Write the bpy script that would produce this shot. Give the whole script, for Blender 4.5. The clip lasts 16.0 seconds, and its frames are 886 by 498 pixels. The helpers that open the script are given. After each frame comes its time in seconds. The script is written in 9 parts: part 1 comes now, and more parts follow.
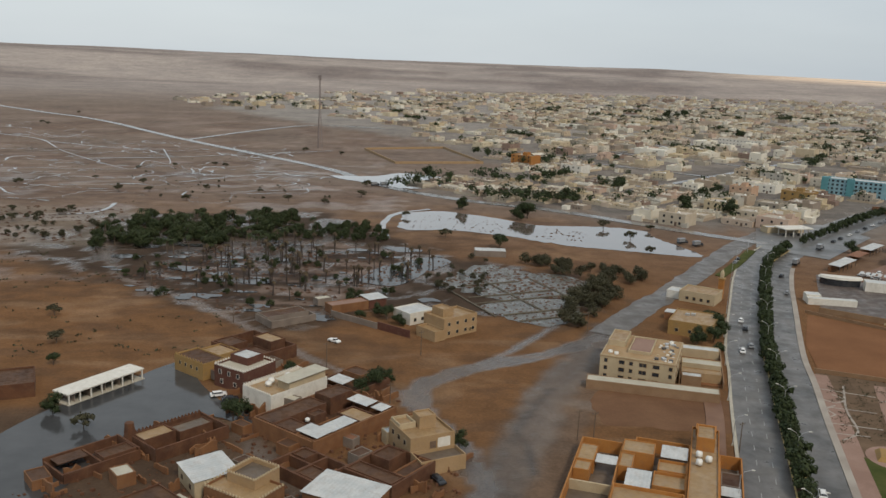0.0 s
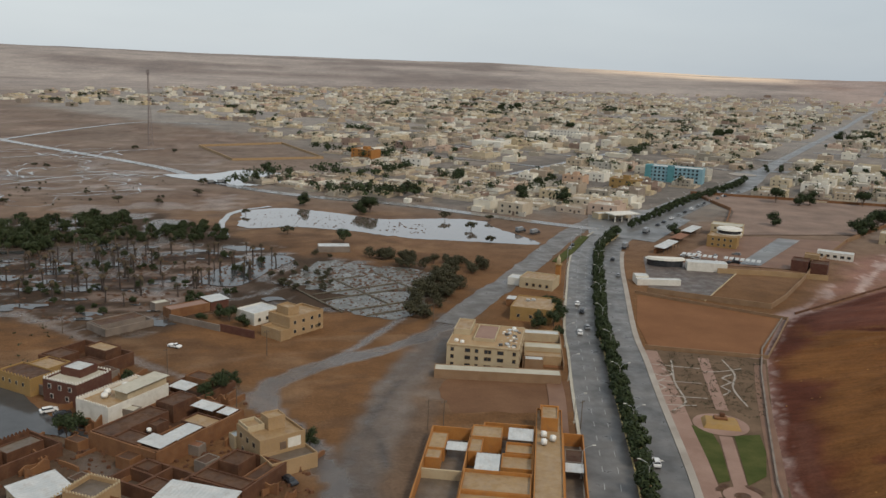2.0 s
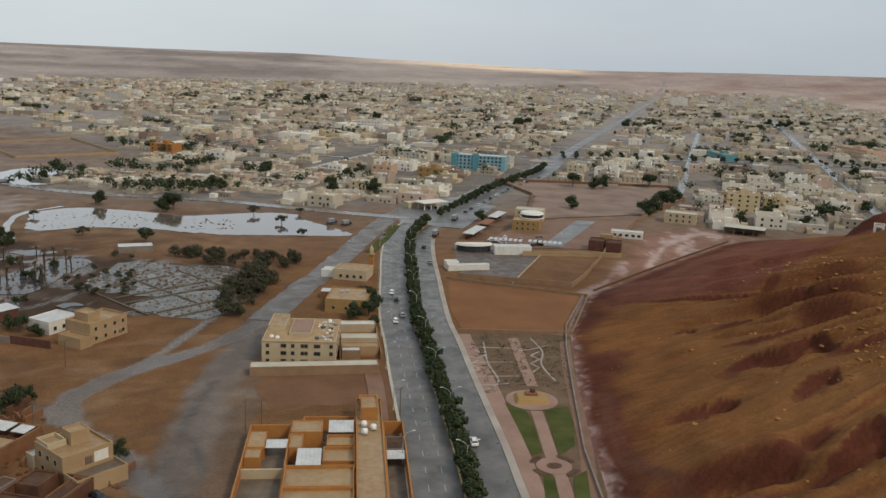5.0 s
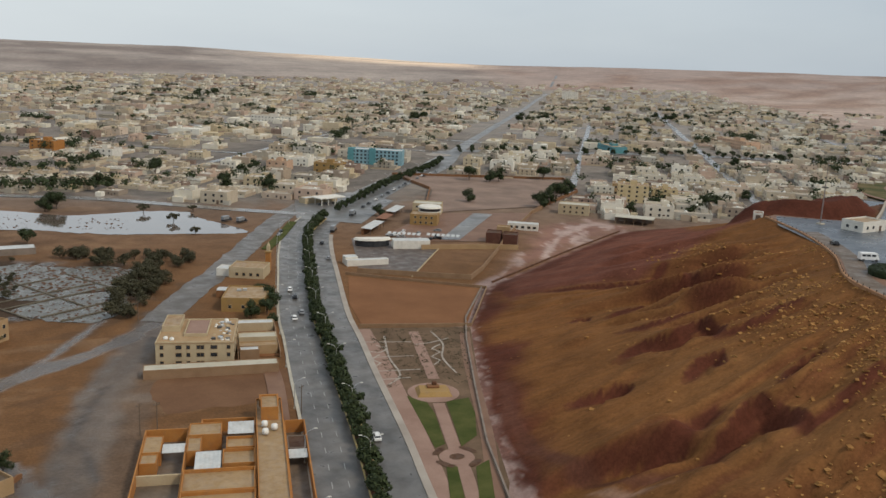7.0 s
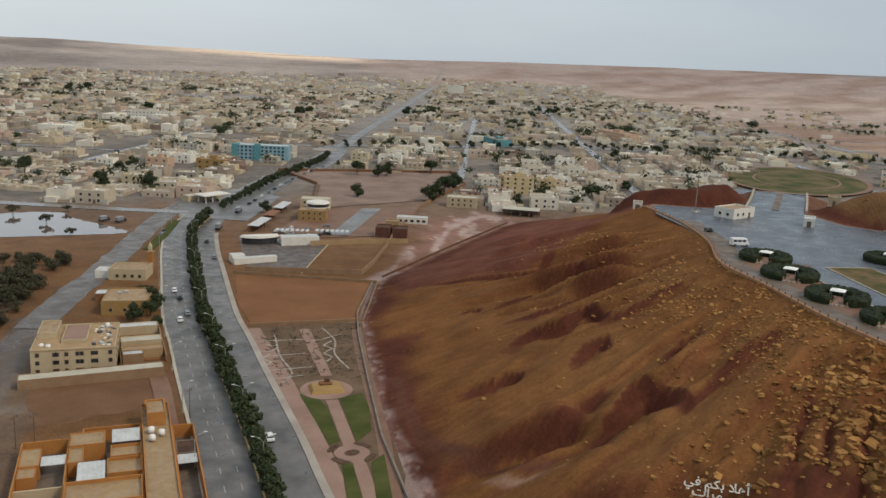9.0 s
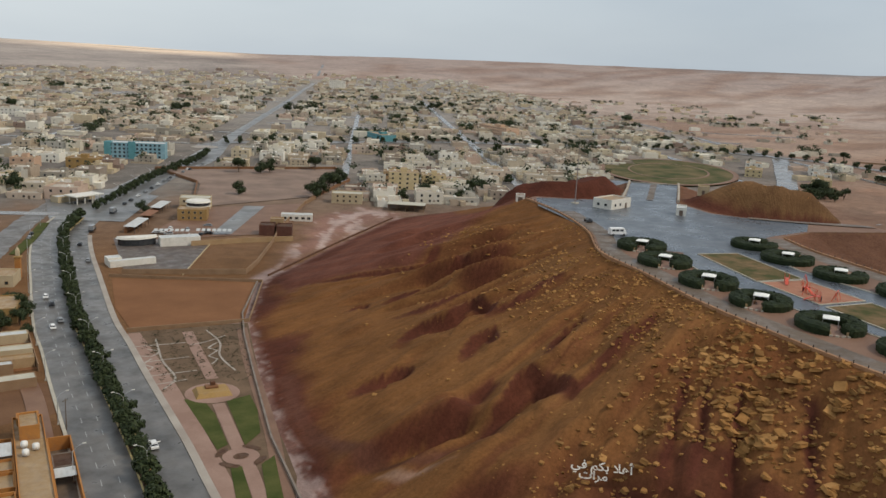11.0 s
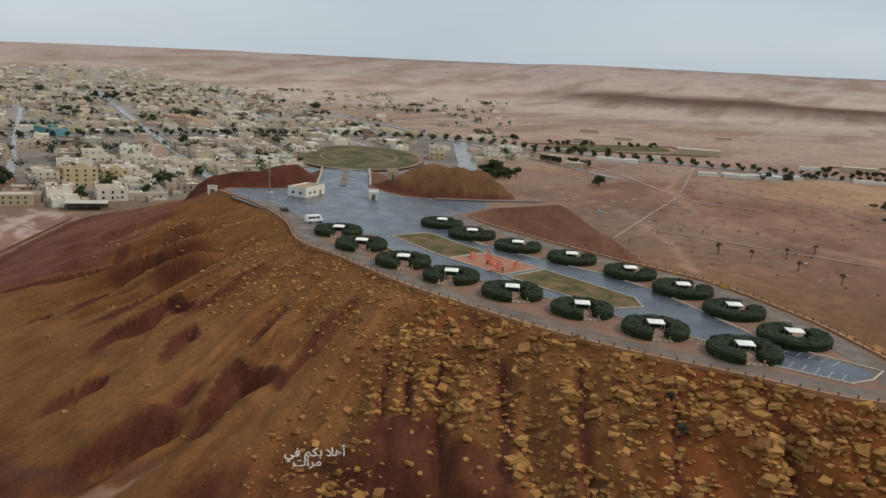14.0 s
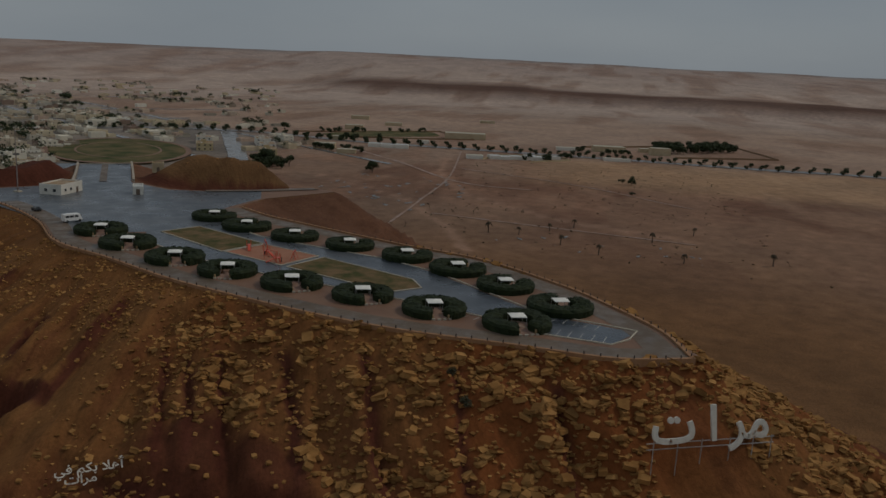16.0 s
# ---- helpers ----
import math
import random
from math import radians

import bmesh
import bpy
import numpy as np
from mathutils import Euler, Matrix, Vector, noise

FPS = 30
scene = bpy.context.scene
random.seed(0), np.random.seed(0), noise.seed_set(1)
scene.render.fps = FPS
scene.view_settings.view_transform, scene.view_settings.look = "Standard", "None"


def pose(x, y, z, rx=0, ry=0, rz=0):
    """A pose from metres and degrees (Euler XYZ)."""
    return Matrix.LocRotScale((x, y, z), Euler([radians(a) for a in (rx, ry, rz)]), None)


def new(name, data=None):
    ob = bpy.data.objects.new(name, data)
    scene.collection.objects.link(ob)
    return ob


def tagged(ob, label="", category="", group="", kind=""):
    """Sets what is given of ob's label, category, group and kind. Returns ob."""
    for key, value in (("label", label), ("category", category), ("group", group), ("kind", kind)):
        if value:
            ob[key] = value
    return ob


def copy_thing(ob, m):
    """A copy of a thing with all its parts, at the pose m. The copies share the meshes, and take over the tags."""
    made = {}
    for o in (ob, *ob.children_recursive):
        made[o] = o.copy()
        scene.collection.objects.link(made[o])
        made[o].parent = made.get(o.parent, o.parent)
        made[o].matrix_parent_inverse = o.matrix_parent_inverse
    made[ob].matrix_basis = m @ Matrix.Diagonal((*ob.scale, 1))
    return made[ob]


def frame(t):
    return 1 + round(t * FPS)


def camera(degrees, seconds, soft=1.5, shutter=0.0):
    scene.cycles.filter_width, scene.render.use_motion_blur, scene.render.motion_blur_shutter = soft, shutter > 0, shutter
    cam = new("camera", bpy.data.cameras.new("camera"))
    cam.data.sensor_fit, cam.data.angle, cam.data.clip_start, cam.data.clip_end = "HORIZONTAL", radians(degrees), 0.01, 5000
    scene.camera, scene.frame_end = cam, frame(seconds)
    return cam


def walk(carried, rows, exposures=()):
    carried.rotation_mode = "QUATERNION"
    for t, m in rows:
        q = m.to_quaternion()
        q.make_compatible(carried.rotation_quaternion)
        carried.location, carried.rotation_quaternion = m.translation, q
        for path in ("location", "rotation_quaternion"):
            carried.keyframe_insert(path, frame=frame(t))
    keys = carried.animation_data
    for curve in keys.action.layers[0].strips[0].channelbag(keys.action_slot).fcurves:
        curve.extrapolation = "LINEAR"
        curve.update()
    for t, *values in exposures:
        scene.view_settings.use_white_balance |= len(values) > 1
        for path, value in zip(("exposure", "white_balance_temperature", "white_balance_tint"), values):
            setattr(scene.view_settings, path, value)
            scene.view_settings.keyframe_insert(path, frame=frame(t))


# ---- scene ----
EYE = (0.0, 0.0, 95.0)
cam = camera(54.39, 16.0, soft=1.5)
# seconds, tilt, lean, heading: the aircraft hovers and turns
TURN = (
    (0.0, 77.817, -2.172, 0.469),
    (0.5, 77.845, -2.146, -2.364),
    (1.0, 77.855, -2.156, -5.156),
    (1.5, 77.852, -2.152, -7.771),
    (2.0, 77.838, -2.169, -10.120),
    (2.5, 77.811, -2.209, -12.425),
    (3.0, 77.782, -2.211, -14.732),
    (3.5, 77.779, -2.241, -17.078),
    (4.0, 77.774, -2.283, -19.396),
    (6.5, 77.678, -2.491, -27.461),
    (7.0, 77.662, -2.556, -29.624),
    (7.5, 77.646, -2.601, -31.515),
    (8.0, 77.614, -2.636, -33.237),
    (8.5, 77.613, -2.651, -35.094),
    (9.0, 77.625, -2.719, -37.069),
    (11.5, 77.709, -2.887, -47.141),
    (12.0, 77.746, -2.925, -49.956),
    (12.5, 77.803, -2.954, -53.303),
    (13.0, 77.880, -3.019, -57.229),
    (13.5, 77.953, -3.065, -61.146),
    (14.0, 77.981, -3.095, -65.016),
    (14.5, 77.998, -3.113, -68.857),
    (15.0, 77.997, -3.072, -72.644),
    (15.5, 77.966, -3.060, -76.369),
    (16.0, 77.932, -2.967, -80.054),
)
walk(cam, [(t, pose(*EYE, a, b, c)) for t, a, b, c in TURN],
     exposures=((0.0, -0.14), (4.0, -0.17), (6.5, -0.03), (9.0, -0.03), (12.0, 0.04), (15.1, 0.05), (15.3, 0.3), (15.6, 0.25), (15.7, -0.05), (15.8, -0.5), (15.9, -0.95), (16.0, -1.36)))

# ---- light: a bright overcast sky after rain, a weak wide sun behind cloud ----
SUN_EL, SUN_AZ = radians(46), radians(150)
world = bpy.data.worlds.new("overcast_sky")
scene.world = world
world.use_nodes = True
wn, wl = world.node_tree.nodes, world.node_tree.links
wn.clear()
sky = wn.new("ShaderNodeTexSky")
sky.sky_type, sky.sun_disc = "NISHITA", False
sky.sun_elevation, sky.sun_rotation = SUN_EL, SUN_AZ
sky.altitude, sky.air_density, sky.dust_density, sky.ozone_density = 600, 1.0, 3.0, 1.0
# cloud cover: brighter towards the north-west, heavier and bluer towards the east
cloud = wn.new("ShaderNodeTexNoise")
cloud.inputs["Scale"].default_value, cloud.inputs["Detail"].default_value = 1.6, 5.0
cloud.inputs["Roughness"].default_value = 0.5
look_way = wn.new("ShaderNodeTexCoord")
stretch = wn.new("ShaderNodeMapping")
stretch.inputs["Scale"].default_value = (1.0, 1.0, 4.0)
lean_way = wn.new("ShaderNodeVectorMath")
lean_way.operation = "DOT_PRODUCT"
lean_way.inputs[1].default_value = (-0.36, 0.26, 0.0)
level = wn.new("ShaderNodeMath")
level.operation = "MULTIPLY_ADD"
level.inputs[1].default_value, level.inputs[2].default_value = 0.8, 0.0
total = wn.new("ShaderNodeMath")
total.operation = "ADD"
cloud_tone = wn.new("ShaderNodeValToRGB")
cloud_tone.color_ramp.elements[0].position, cloud_tone.color_ramp.elements[0].color = 0.02, (4.65, 5.35, 6.05, 1)
cloud_tone.color_ramp.elements[1].position, cloud_tone.color_ramp.elements[1].color = 0.8, (7.75, 8.35, 8.65, 1)
wl.new(look_way.outputs["Generated"], stretch.inputs[0])
wl.new(stretch.outputs[0], cloud.inputs["Vector"])
wl.new(look_way.outputs["Generated"], lean_way.inputs[0])
wl.new(cloud.outputs["Fac"], level.inputs[0])
wl.new(level.outputs[0], total.inputs[0])
wl.new(lean_way.outputs["Value"], total.inputs[1])
veil = wn.new("ShaderNodeMix")
veil.data_type = "RGBA"
veil.inputs[0].default_value = 0.86
back = wn.new("ShaderNodeBackground")
back.inputs["Strength"].default_value = 0.1
wout = wn.new("ShaderNodeOutputWorld")
wl.new(total.outputs[0], cloud_tone.inputs[0])
wl.new(sky.outputs[0], veil.inputs[6])
wl.new(cloud_tone.outputs[0], veil.inputs[7])
wl.new(veil.outputs[2], back.inputs["Color"])
wl.new(back.outputs[0], wout.inputs[0])
sun_data = bpy.data.lights.new("sun", "SUN")
sun_data.energy, sun_data.angle, sun_data.color = 2.0, radians(11), (1.0, 0.87, 0.7)
sun = new("sun", sun_data)
sun.rotation_euler = (radians(90) - SUN_EL, 0, -SUN_AZ + math.pi)

# ---- materials ----
def nodes_of(name):
    m = bpy.data.materials.new(name)
    m.use_nodes = True
    n, l = m.node_tree.nodes, m.node_tree.links
    return m, n, l, n["Principled BSDF"]


def noise_node(n, l, scale, detail=4.0, coord=None, rough=0.55):
    t = n.new("ShaderNodeTexNoise")
    t.inputs["Scale"].default_value, t.inputs["Detail"].default_value = scale, detail
    t.inputs["Roughness"].default_value = rough
    if coord is not None:
        l.new(coord, t.inputs["Vector"])
    return t.outputs["Fac"]


def ramp_node(n, l, fac, stops):
    r = n.new("ShaderNodeValToRGB")
    e = r.color_ramp.elements
    while len(e) < len(stops):
        e.new(0.5)
    for k, (pos, c) in enumerate(stops):
        e[k].position, e[k].color = pos, (*c, 1)
    l.new(fac, r.inputs[0])
    return r.outputs[0]


def mix_node(n, l, fac, a, b, mode="MIX"):
    m = n.new("ShaderNodeMix")
    m.data_type, m.blend_type = "RGBA", mode
    for slot, v in ((0, fac), (6, a), (7, b)):
        if isinstance(v, (int, float)):
            m.inputs[slot].default_value = v
        elif isinstance(v, tuple):
            m.inputs[slot].default_value = (*v, 1)
        else:
            l.new(v, m.inputs[slot])
    return m.outputs[2]


def bump_node(n, l, height, strength, dist, bsdf):
    b = n.new("ShaderNodeBump")
    b.inputs["Strength"].default_value, b.inputs["Distance"].default_value = strength, dist
    l.new(height, b.inputs["Height"])
    l.new(b.outputs[0], bsdf.inputs["Normal"])


def surf(name, c1, c2, big=0.15, fine=2.0, rough=0.85, bump=0.3, dist=0.05, vary=0.0, island=False, wet=None, spec=0.5, metal=0.0, dirt=0.0):
    """A surface of two tones with coarse patches, fine grain and relief. vary: shift of tone from piece to piece. wet: (share, roughness) of damp patches."""
    m, n, l, b = nodes_of(name)
    co = n.new("ShaderNodeTexCoord").outputs["Object"]
    coarse, grain = noise_node(n, l, big, 5, co), noise_node(n, l, fine, 6, co, 0.65)
    col = ramp_node(n, l, coarse, [(0.34, c1), (0.66, c2)])
    col = mix_node(n, l, 0.55, col, ramp_node(n, l, grain, [(0.25, (0.42, 0.42, 0.42)), (0.75, (0.62, 0.62, 0.62))]), "OVERLAY")
    if vary:
        rnd = n.new("ShaderNodeNewGeometry").outputs["Random Per Island"] if island else n.new("ShaderNodeObjectInfo").outputs["Random"]
        shade = ramp_node(n, l, rnd, [(0.0, (1 - vary, 1 - vary, 1 - vary)), (0.5, (1.0, 1 - vary * 0.15, 1 - vary * 0.35)), (1.0, (1 + vary * 0.5, 1 + vary * 0.5, 1 + vary * 0.5))])
        col = mix_node(n, l, 1.0, col, shade, "MULTIPLY")
    if dirt:
        stain = noise_node(n, l, 0.6, 6, co, 0.7)
        col = mix_node(n, l, ramp_node(n, l, stain, [(0.5, (0, 0, 0)), (0.72, (dirt, dirt, dirt))]), col, (0.16, 0.11, 0.075))
    l.new(col, b.inputs["Base Color"])
    b.inputs["Roughness"].default_value, b.inputs["Metallic"].default_value = rough, metal
    b.inputs["Specular IOR Level"].default_value = spec
    if wet:
        damp = noise_node(n, l, big * 2.3, 5, co, 0.6)
        l.new(ramp_node(n, l, damp, [(0.5 - wet[0] * 0.5, (wet[1],) * 3), (0.62, (rough,) * 3)]), b.inputs["Roughness"])
    if bump:
        bump_node(n, l, grain, bump, dist, b)
    return m


def painted_houses(name, tones, island):
    """Rendered masonry whose tone is drawn house by house from a short list."""
    m, n, l, b = nodes_of(name)
    co = n.new("ShaderNodeTexCoord").outputs["Object"]
    rnd = n.new("ShaderNodeNewGeometry").outputs["Random Per Island"] if island else n.new("ShaderNodeObjectInfo").outputs["Random"]
    r = n.new("ShaderNodeValToRGB")
    r.color_ramp.interpolation = "CONSTANT"
    e = r.color_ramp.elements
    while len(e) < len(tones):
        e.new(0.5)
    for k, c in enumerate(tones):
        e[k].position, e[k].color = k / len(tones), (*c, 1)
    l.new(rnd, r.inputs[0])
    stain, grain = noise_node(n, l, 0.25, 6, co, 0.7), noise_node(n, l, 3.0, 4, co)
    col = mix_node(n, l, 0.5, r.outputs[0], ramp_node(n, l, stain, [(0.3, (0.36, 0.34, 0.32)), (0.62, (0.56, 0.56, 0.56))]), "OVERLAY")
    l.new(col, b.inputs["Base Color"])
    b.inputs["Roughness"].default_value = 0.85
    bump_node(n, l, grain, 0.25, 0.03, b)
    return m


def water(name, tint, rough, ripple, coat=0.6, gloss=0.9):
    """Shallow muddy flood water: a dark bed under a mirror-like skin."""
    m, n, l, b = nodes_of(name)
    co = n.new("ShaderNodeTexCoord").outputs["Object"]
    bed = noise_node(n, l, 0.12, 5, co)
    l.new(ramp_node(n, l, bed, [(0.35, tuple(c * 0.7 for c in tint)), (0.7, tint)]), b.inputs["Base Color"])
    b.inputs["Roughness"].default_value, b.inputs["IOR"].default_value = rough, 1.33
    b.inputs["Specular IOR Level"].default_value = gloss
    b.inputs["Coat Weight"].default_value, b.inputs["Coat Roughness"].default_value = coat, rough
    bump_node(n, l, noise_node(n, l, 1.4, 3, co), ripple, 0.02, b)
    return m


M = {}
M["asphalt"] = surf("wet_asphalt", (0.062, 0.058, 0.054), (0.142, 0.132, 0.122), 0.09, 1.6, 0.55, 0.14, 0.01, wet=(0.6, 0.12))
M["asphalt_far"] = surf("wet_street", (0.098, 0.098, 0.098), (0.150, 0.146, 0.138), 0.03, 0.6, 0.5, 0.1, 0.02, wet=(0.5, 0.2))
M["asphalt_plaza"] = surf("rain_wet_plaza", (0.045, 0.056, 0.072), (0.085, 0.094, 0.108), 0.06, 0.9, 0.4, 0.12, 0.01, wet=(0.6, 0.13))
M["track"] = surf("damp_dirt_track", (0.104, 0.075, 0.054), (0.150, 0.110, 0.078), 0.06, 1.2, 0.8, 0.3, 0.04, wet=(0.3, 0.4))
M["mud"] = surf("wet_mud", (0.081, 0.071, 0.066), (0.124, 0.105, 0.093), 0.09, 1.0, 0.5, 0.2, 0.03, wet=(0.5, 0.2))
M["paving"] = surf("pale_paving", (0.255, 0.217, 0.182), (0.345, 0.307, 0.262), 0.1, 3.0, 0.7, 0.2, 0.01)
M["pink_paving"] = surf("pink_paving", (0.22, 0.132, 0.098), (0.28, 0.18, 0.138), 0.12, 3.0, 0.85, 0.2, 0.01)
M["tan_paving"] = surf("tan_paving", (0.145, 0.074, 0.044), (0.19, 0.105, 0.064), 0.12, 2.4, 0.7, 0.2, 0.01)
M["kerb"] = surf("kerb_concrete", (0.336, 0.312, 0.256), (0.440, 0.400, 0.326), 0.3, 3.0, 0.8, 0.2, 0.01)
M["kerb_ochre"] = surf("kerb_ochre", (0.4, 0.3, 0.12), (0.5, 0.4, 0.18), 0.3, 3.0, 0.8, 0.2, 0.01)
M["white_line"] = surf("road_paint", (0.28, 0.28, 0.27), (0.42, 0.42, 0.41), 0.4, 6.0, 0.6, 0.0)
M["lawn"] = surf("wet_lawn", (0.042, 0.055, 0.014), (0.078, 0.082, 0.026), 0.15, 2.5, 0.95, 0.5, 0.05, spec=0.1)
M["dry_lawn"] = surf("dry_lawn", (0.165, 0.11, 0.06), (0.055, 0.06, 0.022), 0.22, 2.0, 0.95, 0.4, 0.05, spec=0.1)
M["play_soil"] = surf("red_play_ground", (0.25, 0.105, 0.06), (0.33, 0.15, 0.09), 0.2, 2.0, 0.9, 0.2, 0.03)
M["sand_lot"] = surf("orange_sand_lot", (0.155, 0.072, 0.034), (0.208, 0.1, 0.048), 0.05, 1.4, 0.95, 0.5, 0.08, spec=0.12)
M["vacant"] = surf("bare_brown_lot", (0.12, 0.062, 0.034), (0.165, 0.09, 0.05), 0.07, 1.3, 0.92, 0.5, 0.08, spec=0.15)
M["muddy_road"] = surf("muddy_wet_asphalt", (0.07, 0.058, 0.048), (0.125, 0.11, 0.096), 0.07, 1.1, 0.55, 0.2, 0.02, wet=(0.45, 0.22))
M["oval_turf"] = surf("worn_playing_field", (0.04, 0.056, 0.02), (0.15, 0.115, 0.062), 0.045, 0.5, 0.95, 0.3, 0.05, spec=0.08)
M["water"] = water("flood_water", (0.16, 0.13, 0.11), 0.05, 0.06)
M["water_grey"] = water("silty_flood_water", (0.065, 0.066, 0.068), 0.1, 0.08, 0.0, 0.5)
M["silt_water"] = surf("silted_flood_plot", (0.06, 0.058, 0.048), (0.115, 0.11, 0.094), 0.12, 1.1, 0.45, 0.25, 0.03, wet=(0.35, 0.16))
M["wet_road"] = surf("rain_mirrored_road", (0.12, 0.115, 0.11), (0.2, 0.185, 0.17), 0.03, 0.6, 0.3, 0.1, 0.02, wet=(0.7, 0.1))
M["leaf_dark"] = surf("dark_foliage", (0.02, 0.032, 0.012), (0.04, 0.055, 0.02), 0.8, 3.0, 0.75, 0.0, vary=0.35, island=True, spec=0.25)
M["leaf_olive"] = surf("olive_foliage", (0.04, 0.04, 0.022), (0.066, 0.063, 0.035), 0.8, 3.0, 0.8, 0.0, vary=0.35, island=True, spec=0.25)
M["leaf_burnt"] = surf("dry_brown_fronds", (0.055, 0.042, 0.03), (0.09, 0.07, 0.045), 0.8, 3.0, 0.85, 0.0, vary=0.4, island=True, spec=0.2)
M["leaf_grove"] = surf("grove_foliage", (0.022, 0.036, 0.014), (0.05, 0.06, 0.024), 0.3, 3.0, 0.8, 0.0, vary=0.4, island=True, spec=0.2)
M["bark"] = surf("bark", (0.09, 0.065, 0.045), (0.14, 0.1, 0.07), 1.0, 8.0, 0.9, 0.5, 0.03)
M["bark_burnt"] = surf("charred_bark", (0.03, 0.025, 0.022), (0.07, 0.05, 0.04), 1.0, 8.0, 0.9, 0.5, 0.03)
M["rock"] = surf("ochre_sandstone", (0.205, 0.104, 0.036), (0.355, 0.195, 0.072), 0.25, 1.6, 0.95, 0.6, 0.15, vary=0.35, spec=0.1, island=True)
M["rock_piece"] = surf("ochre_sandstone_block", (0.205, 0.104, 0.036), (0.355, 0.195, 0.072), 0.25, 1.6, 0.95, 0.6, 0.15, vary=0.35, spec=0.1)
M["white_paint"] = surf("white_paint", (0.595, 0.571, 0.505), (0.680, 0.653, 0.587), 0.5, 4.0, 0.6, 0.1, 0.01, dirt=0.25)
M["canopy"] = surf("white_canopy_cloth", (0.68, 0.68, 0.64), (0.8, 0.8, 0.77), 0.7, 5.0, 0.7, 0.1, 0.01)
M["tin_white"] = surf("white_sheet_roof", (0.4, 0.42, 0.42), (0.54, 0.545, 0.53), 0.3, 1.5, 0.45, 0.15, 0.02, dirt=0.5)
M["tin_cream"] = surf("cream_sheet_roof", (0.390, 0.367, 0.293), (0.468, 0.436, 0.352), 0.3, 1.5, 0.6, 0.15, 0.02, dirt=0.4)
M["cream"] = surf("cream_render", (0.39, 0.31, 0.195), (0.46, 0.375, 0.245), 0.3, 2.5, 0.85, 0.2, 0.02, dirt=0.35)
M["beige"] = surf("beige_render", (0.300, 0.197, 0.098), (0.365, 0.249, 0.134), 0.3, 2.5, 0.85, 0.25, 0.02, dirt=0.45)
M["yellow"] = surf("ochre_yellow_render", (0.269, 0.164, 0.052), (0.318, 0.198, 0.071), 0.3, 2.5, 0.85, 0.25, 0.02, dirt=0.45)
M["orange"] = surf("orange_render", (0.321, 0.126, 0.025), (0.383, 0.169, 0.039), 0.25, 2.5, 0.85, 0.2, 0.02, dirt=0.4)
M["tan_roof"] = surf("tan_roof_screed", (0.259, 0.165, 0.077), (0.324, 0.217, 0.108), 0.2, 2.0, 0.8, 0.2, 0.02, wet=(0.15, 0.4), dirt=0.5)
M["roof_pink"] = surf("dusty_pink_roof_screed", (0.33, 0.23, 0.16), (0.43, 0.32, 0.24), 0.3, 2.0, 0.8, 0.2, 0.02, dirt=0.5)
M["grey_floor"] = surf("wet_concrete_yard", (0.096, 0.075, 0.057), (0.15, 0.112, 0.08), 0.2, 2.0, 0.7, 0.2, 0.02, wet=(0.15, 0.4), spec=0.3)
M["mudbrick"] = surf("red_brown_mud_brick", (0.07, 0.027, 0.012), (0.118, 0.05, 0.022), 0.35, 3.0, 0.9, 0.5, 0.05, dirt=0.3)
M["brown"] = surf("brown_render", (0.15, 0.064, 0.025), (0.21, 0.098, 0.04), 0.35, 3.0, 0.9, 0.4, 0.04, dirt=0.35)
M["mud_roof"] = surf("mud_roof", (0.06, 0.031, 0.019), (0.105, 0.056, 0.031), 0.25, 2.0, 0.9, 0.5, 0.05, wet=(0.04, 0.6), spec=0.2)
M["dark_red"] = surf("dark_red_brick", (0.078, 0.027, 0.017), (0.104, 0.040, 0.024), 0.4, 3.0, 0.9, 0.4, 0.03, dirt=0.3)
M["stone_wall"] = surf("tan_boundary_wall", (0.211, 0.129, 0.071), (0.268, 0.171, 0.097), 0.3, 2.0, 0.9, 0.3, 0.03, dirt=0.4)
M["grey_wall"] = surf("grey_block_wall", (0.150, 0.121, 0.099), (0.225, 0.184, 0.152), 0.3, 2.0, 0.9, 0.3, 0.03, dirt=0.4)
M["glass"] = surf("dark_window", (0.02, 0.022, 0.025), (0.04, 0.043, 0.048), 0.5, 4.0, 0.18, 0.0)
M["door"] = surf("metal_door", (0.1, 0.07, 0.05), (0.15, 0.1, 0.07), 0.5, 4.0, 0.5, 0.1, 0.01)
M["steel"] = surf("galvanised_steel", (0.42, 0.43, 0.44), (0.55, 0.56, 0.56), 0.5, 4.0, 0.45, 0.05, 0.01, metal=0.6)
M["steel_dark"] = surf("dark_steel", (0.07, 0.07, 0.072), (0.11, 0.11, 0.11), 0.5, 4.0, 0.5, 0.05, 0.01, metal=0.5)
M["tower_steel"] = surf("weathered_tower_steel", (0.16, 0.13, 0.12), (0.24, 0.2, 0.19), 0.5, 4.0, 0.6, 0.05, 0.01)
M["tank"] = surf("white_water_tank", (0.66, 0.65, 0.6), (0.74, 0.73, 0.69), 1.0, 4.0, 0.5, 0.05, 0.01)
M["bollard"] = surf("dark_bollard", (0.05, 0.035, 0.03), (0.09, 0.06, 0.05), 1.0, 4.0, 0.6, 0.1, 0.01)
M["red_play"] = surf("red_play_steel", (0.5, 0.06, 0.03), (0.6, 0.09, 0.045), 1.0, 4.0, 0.4, 0.0)
M["teal"] = surf("teal_render", (0.16, 0.3, 0.35), (0.24, 0.38, 0.43), 0.3, 2.5, 0.8, 0.2, 0.02)
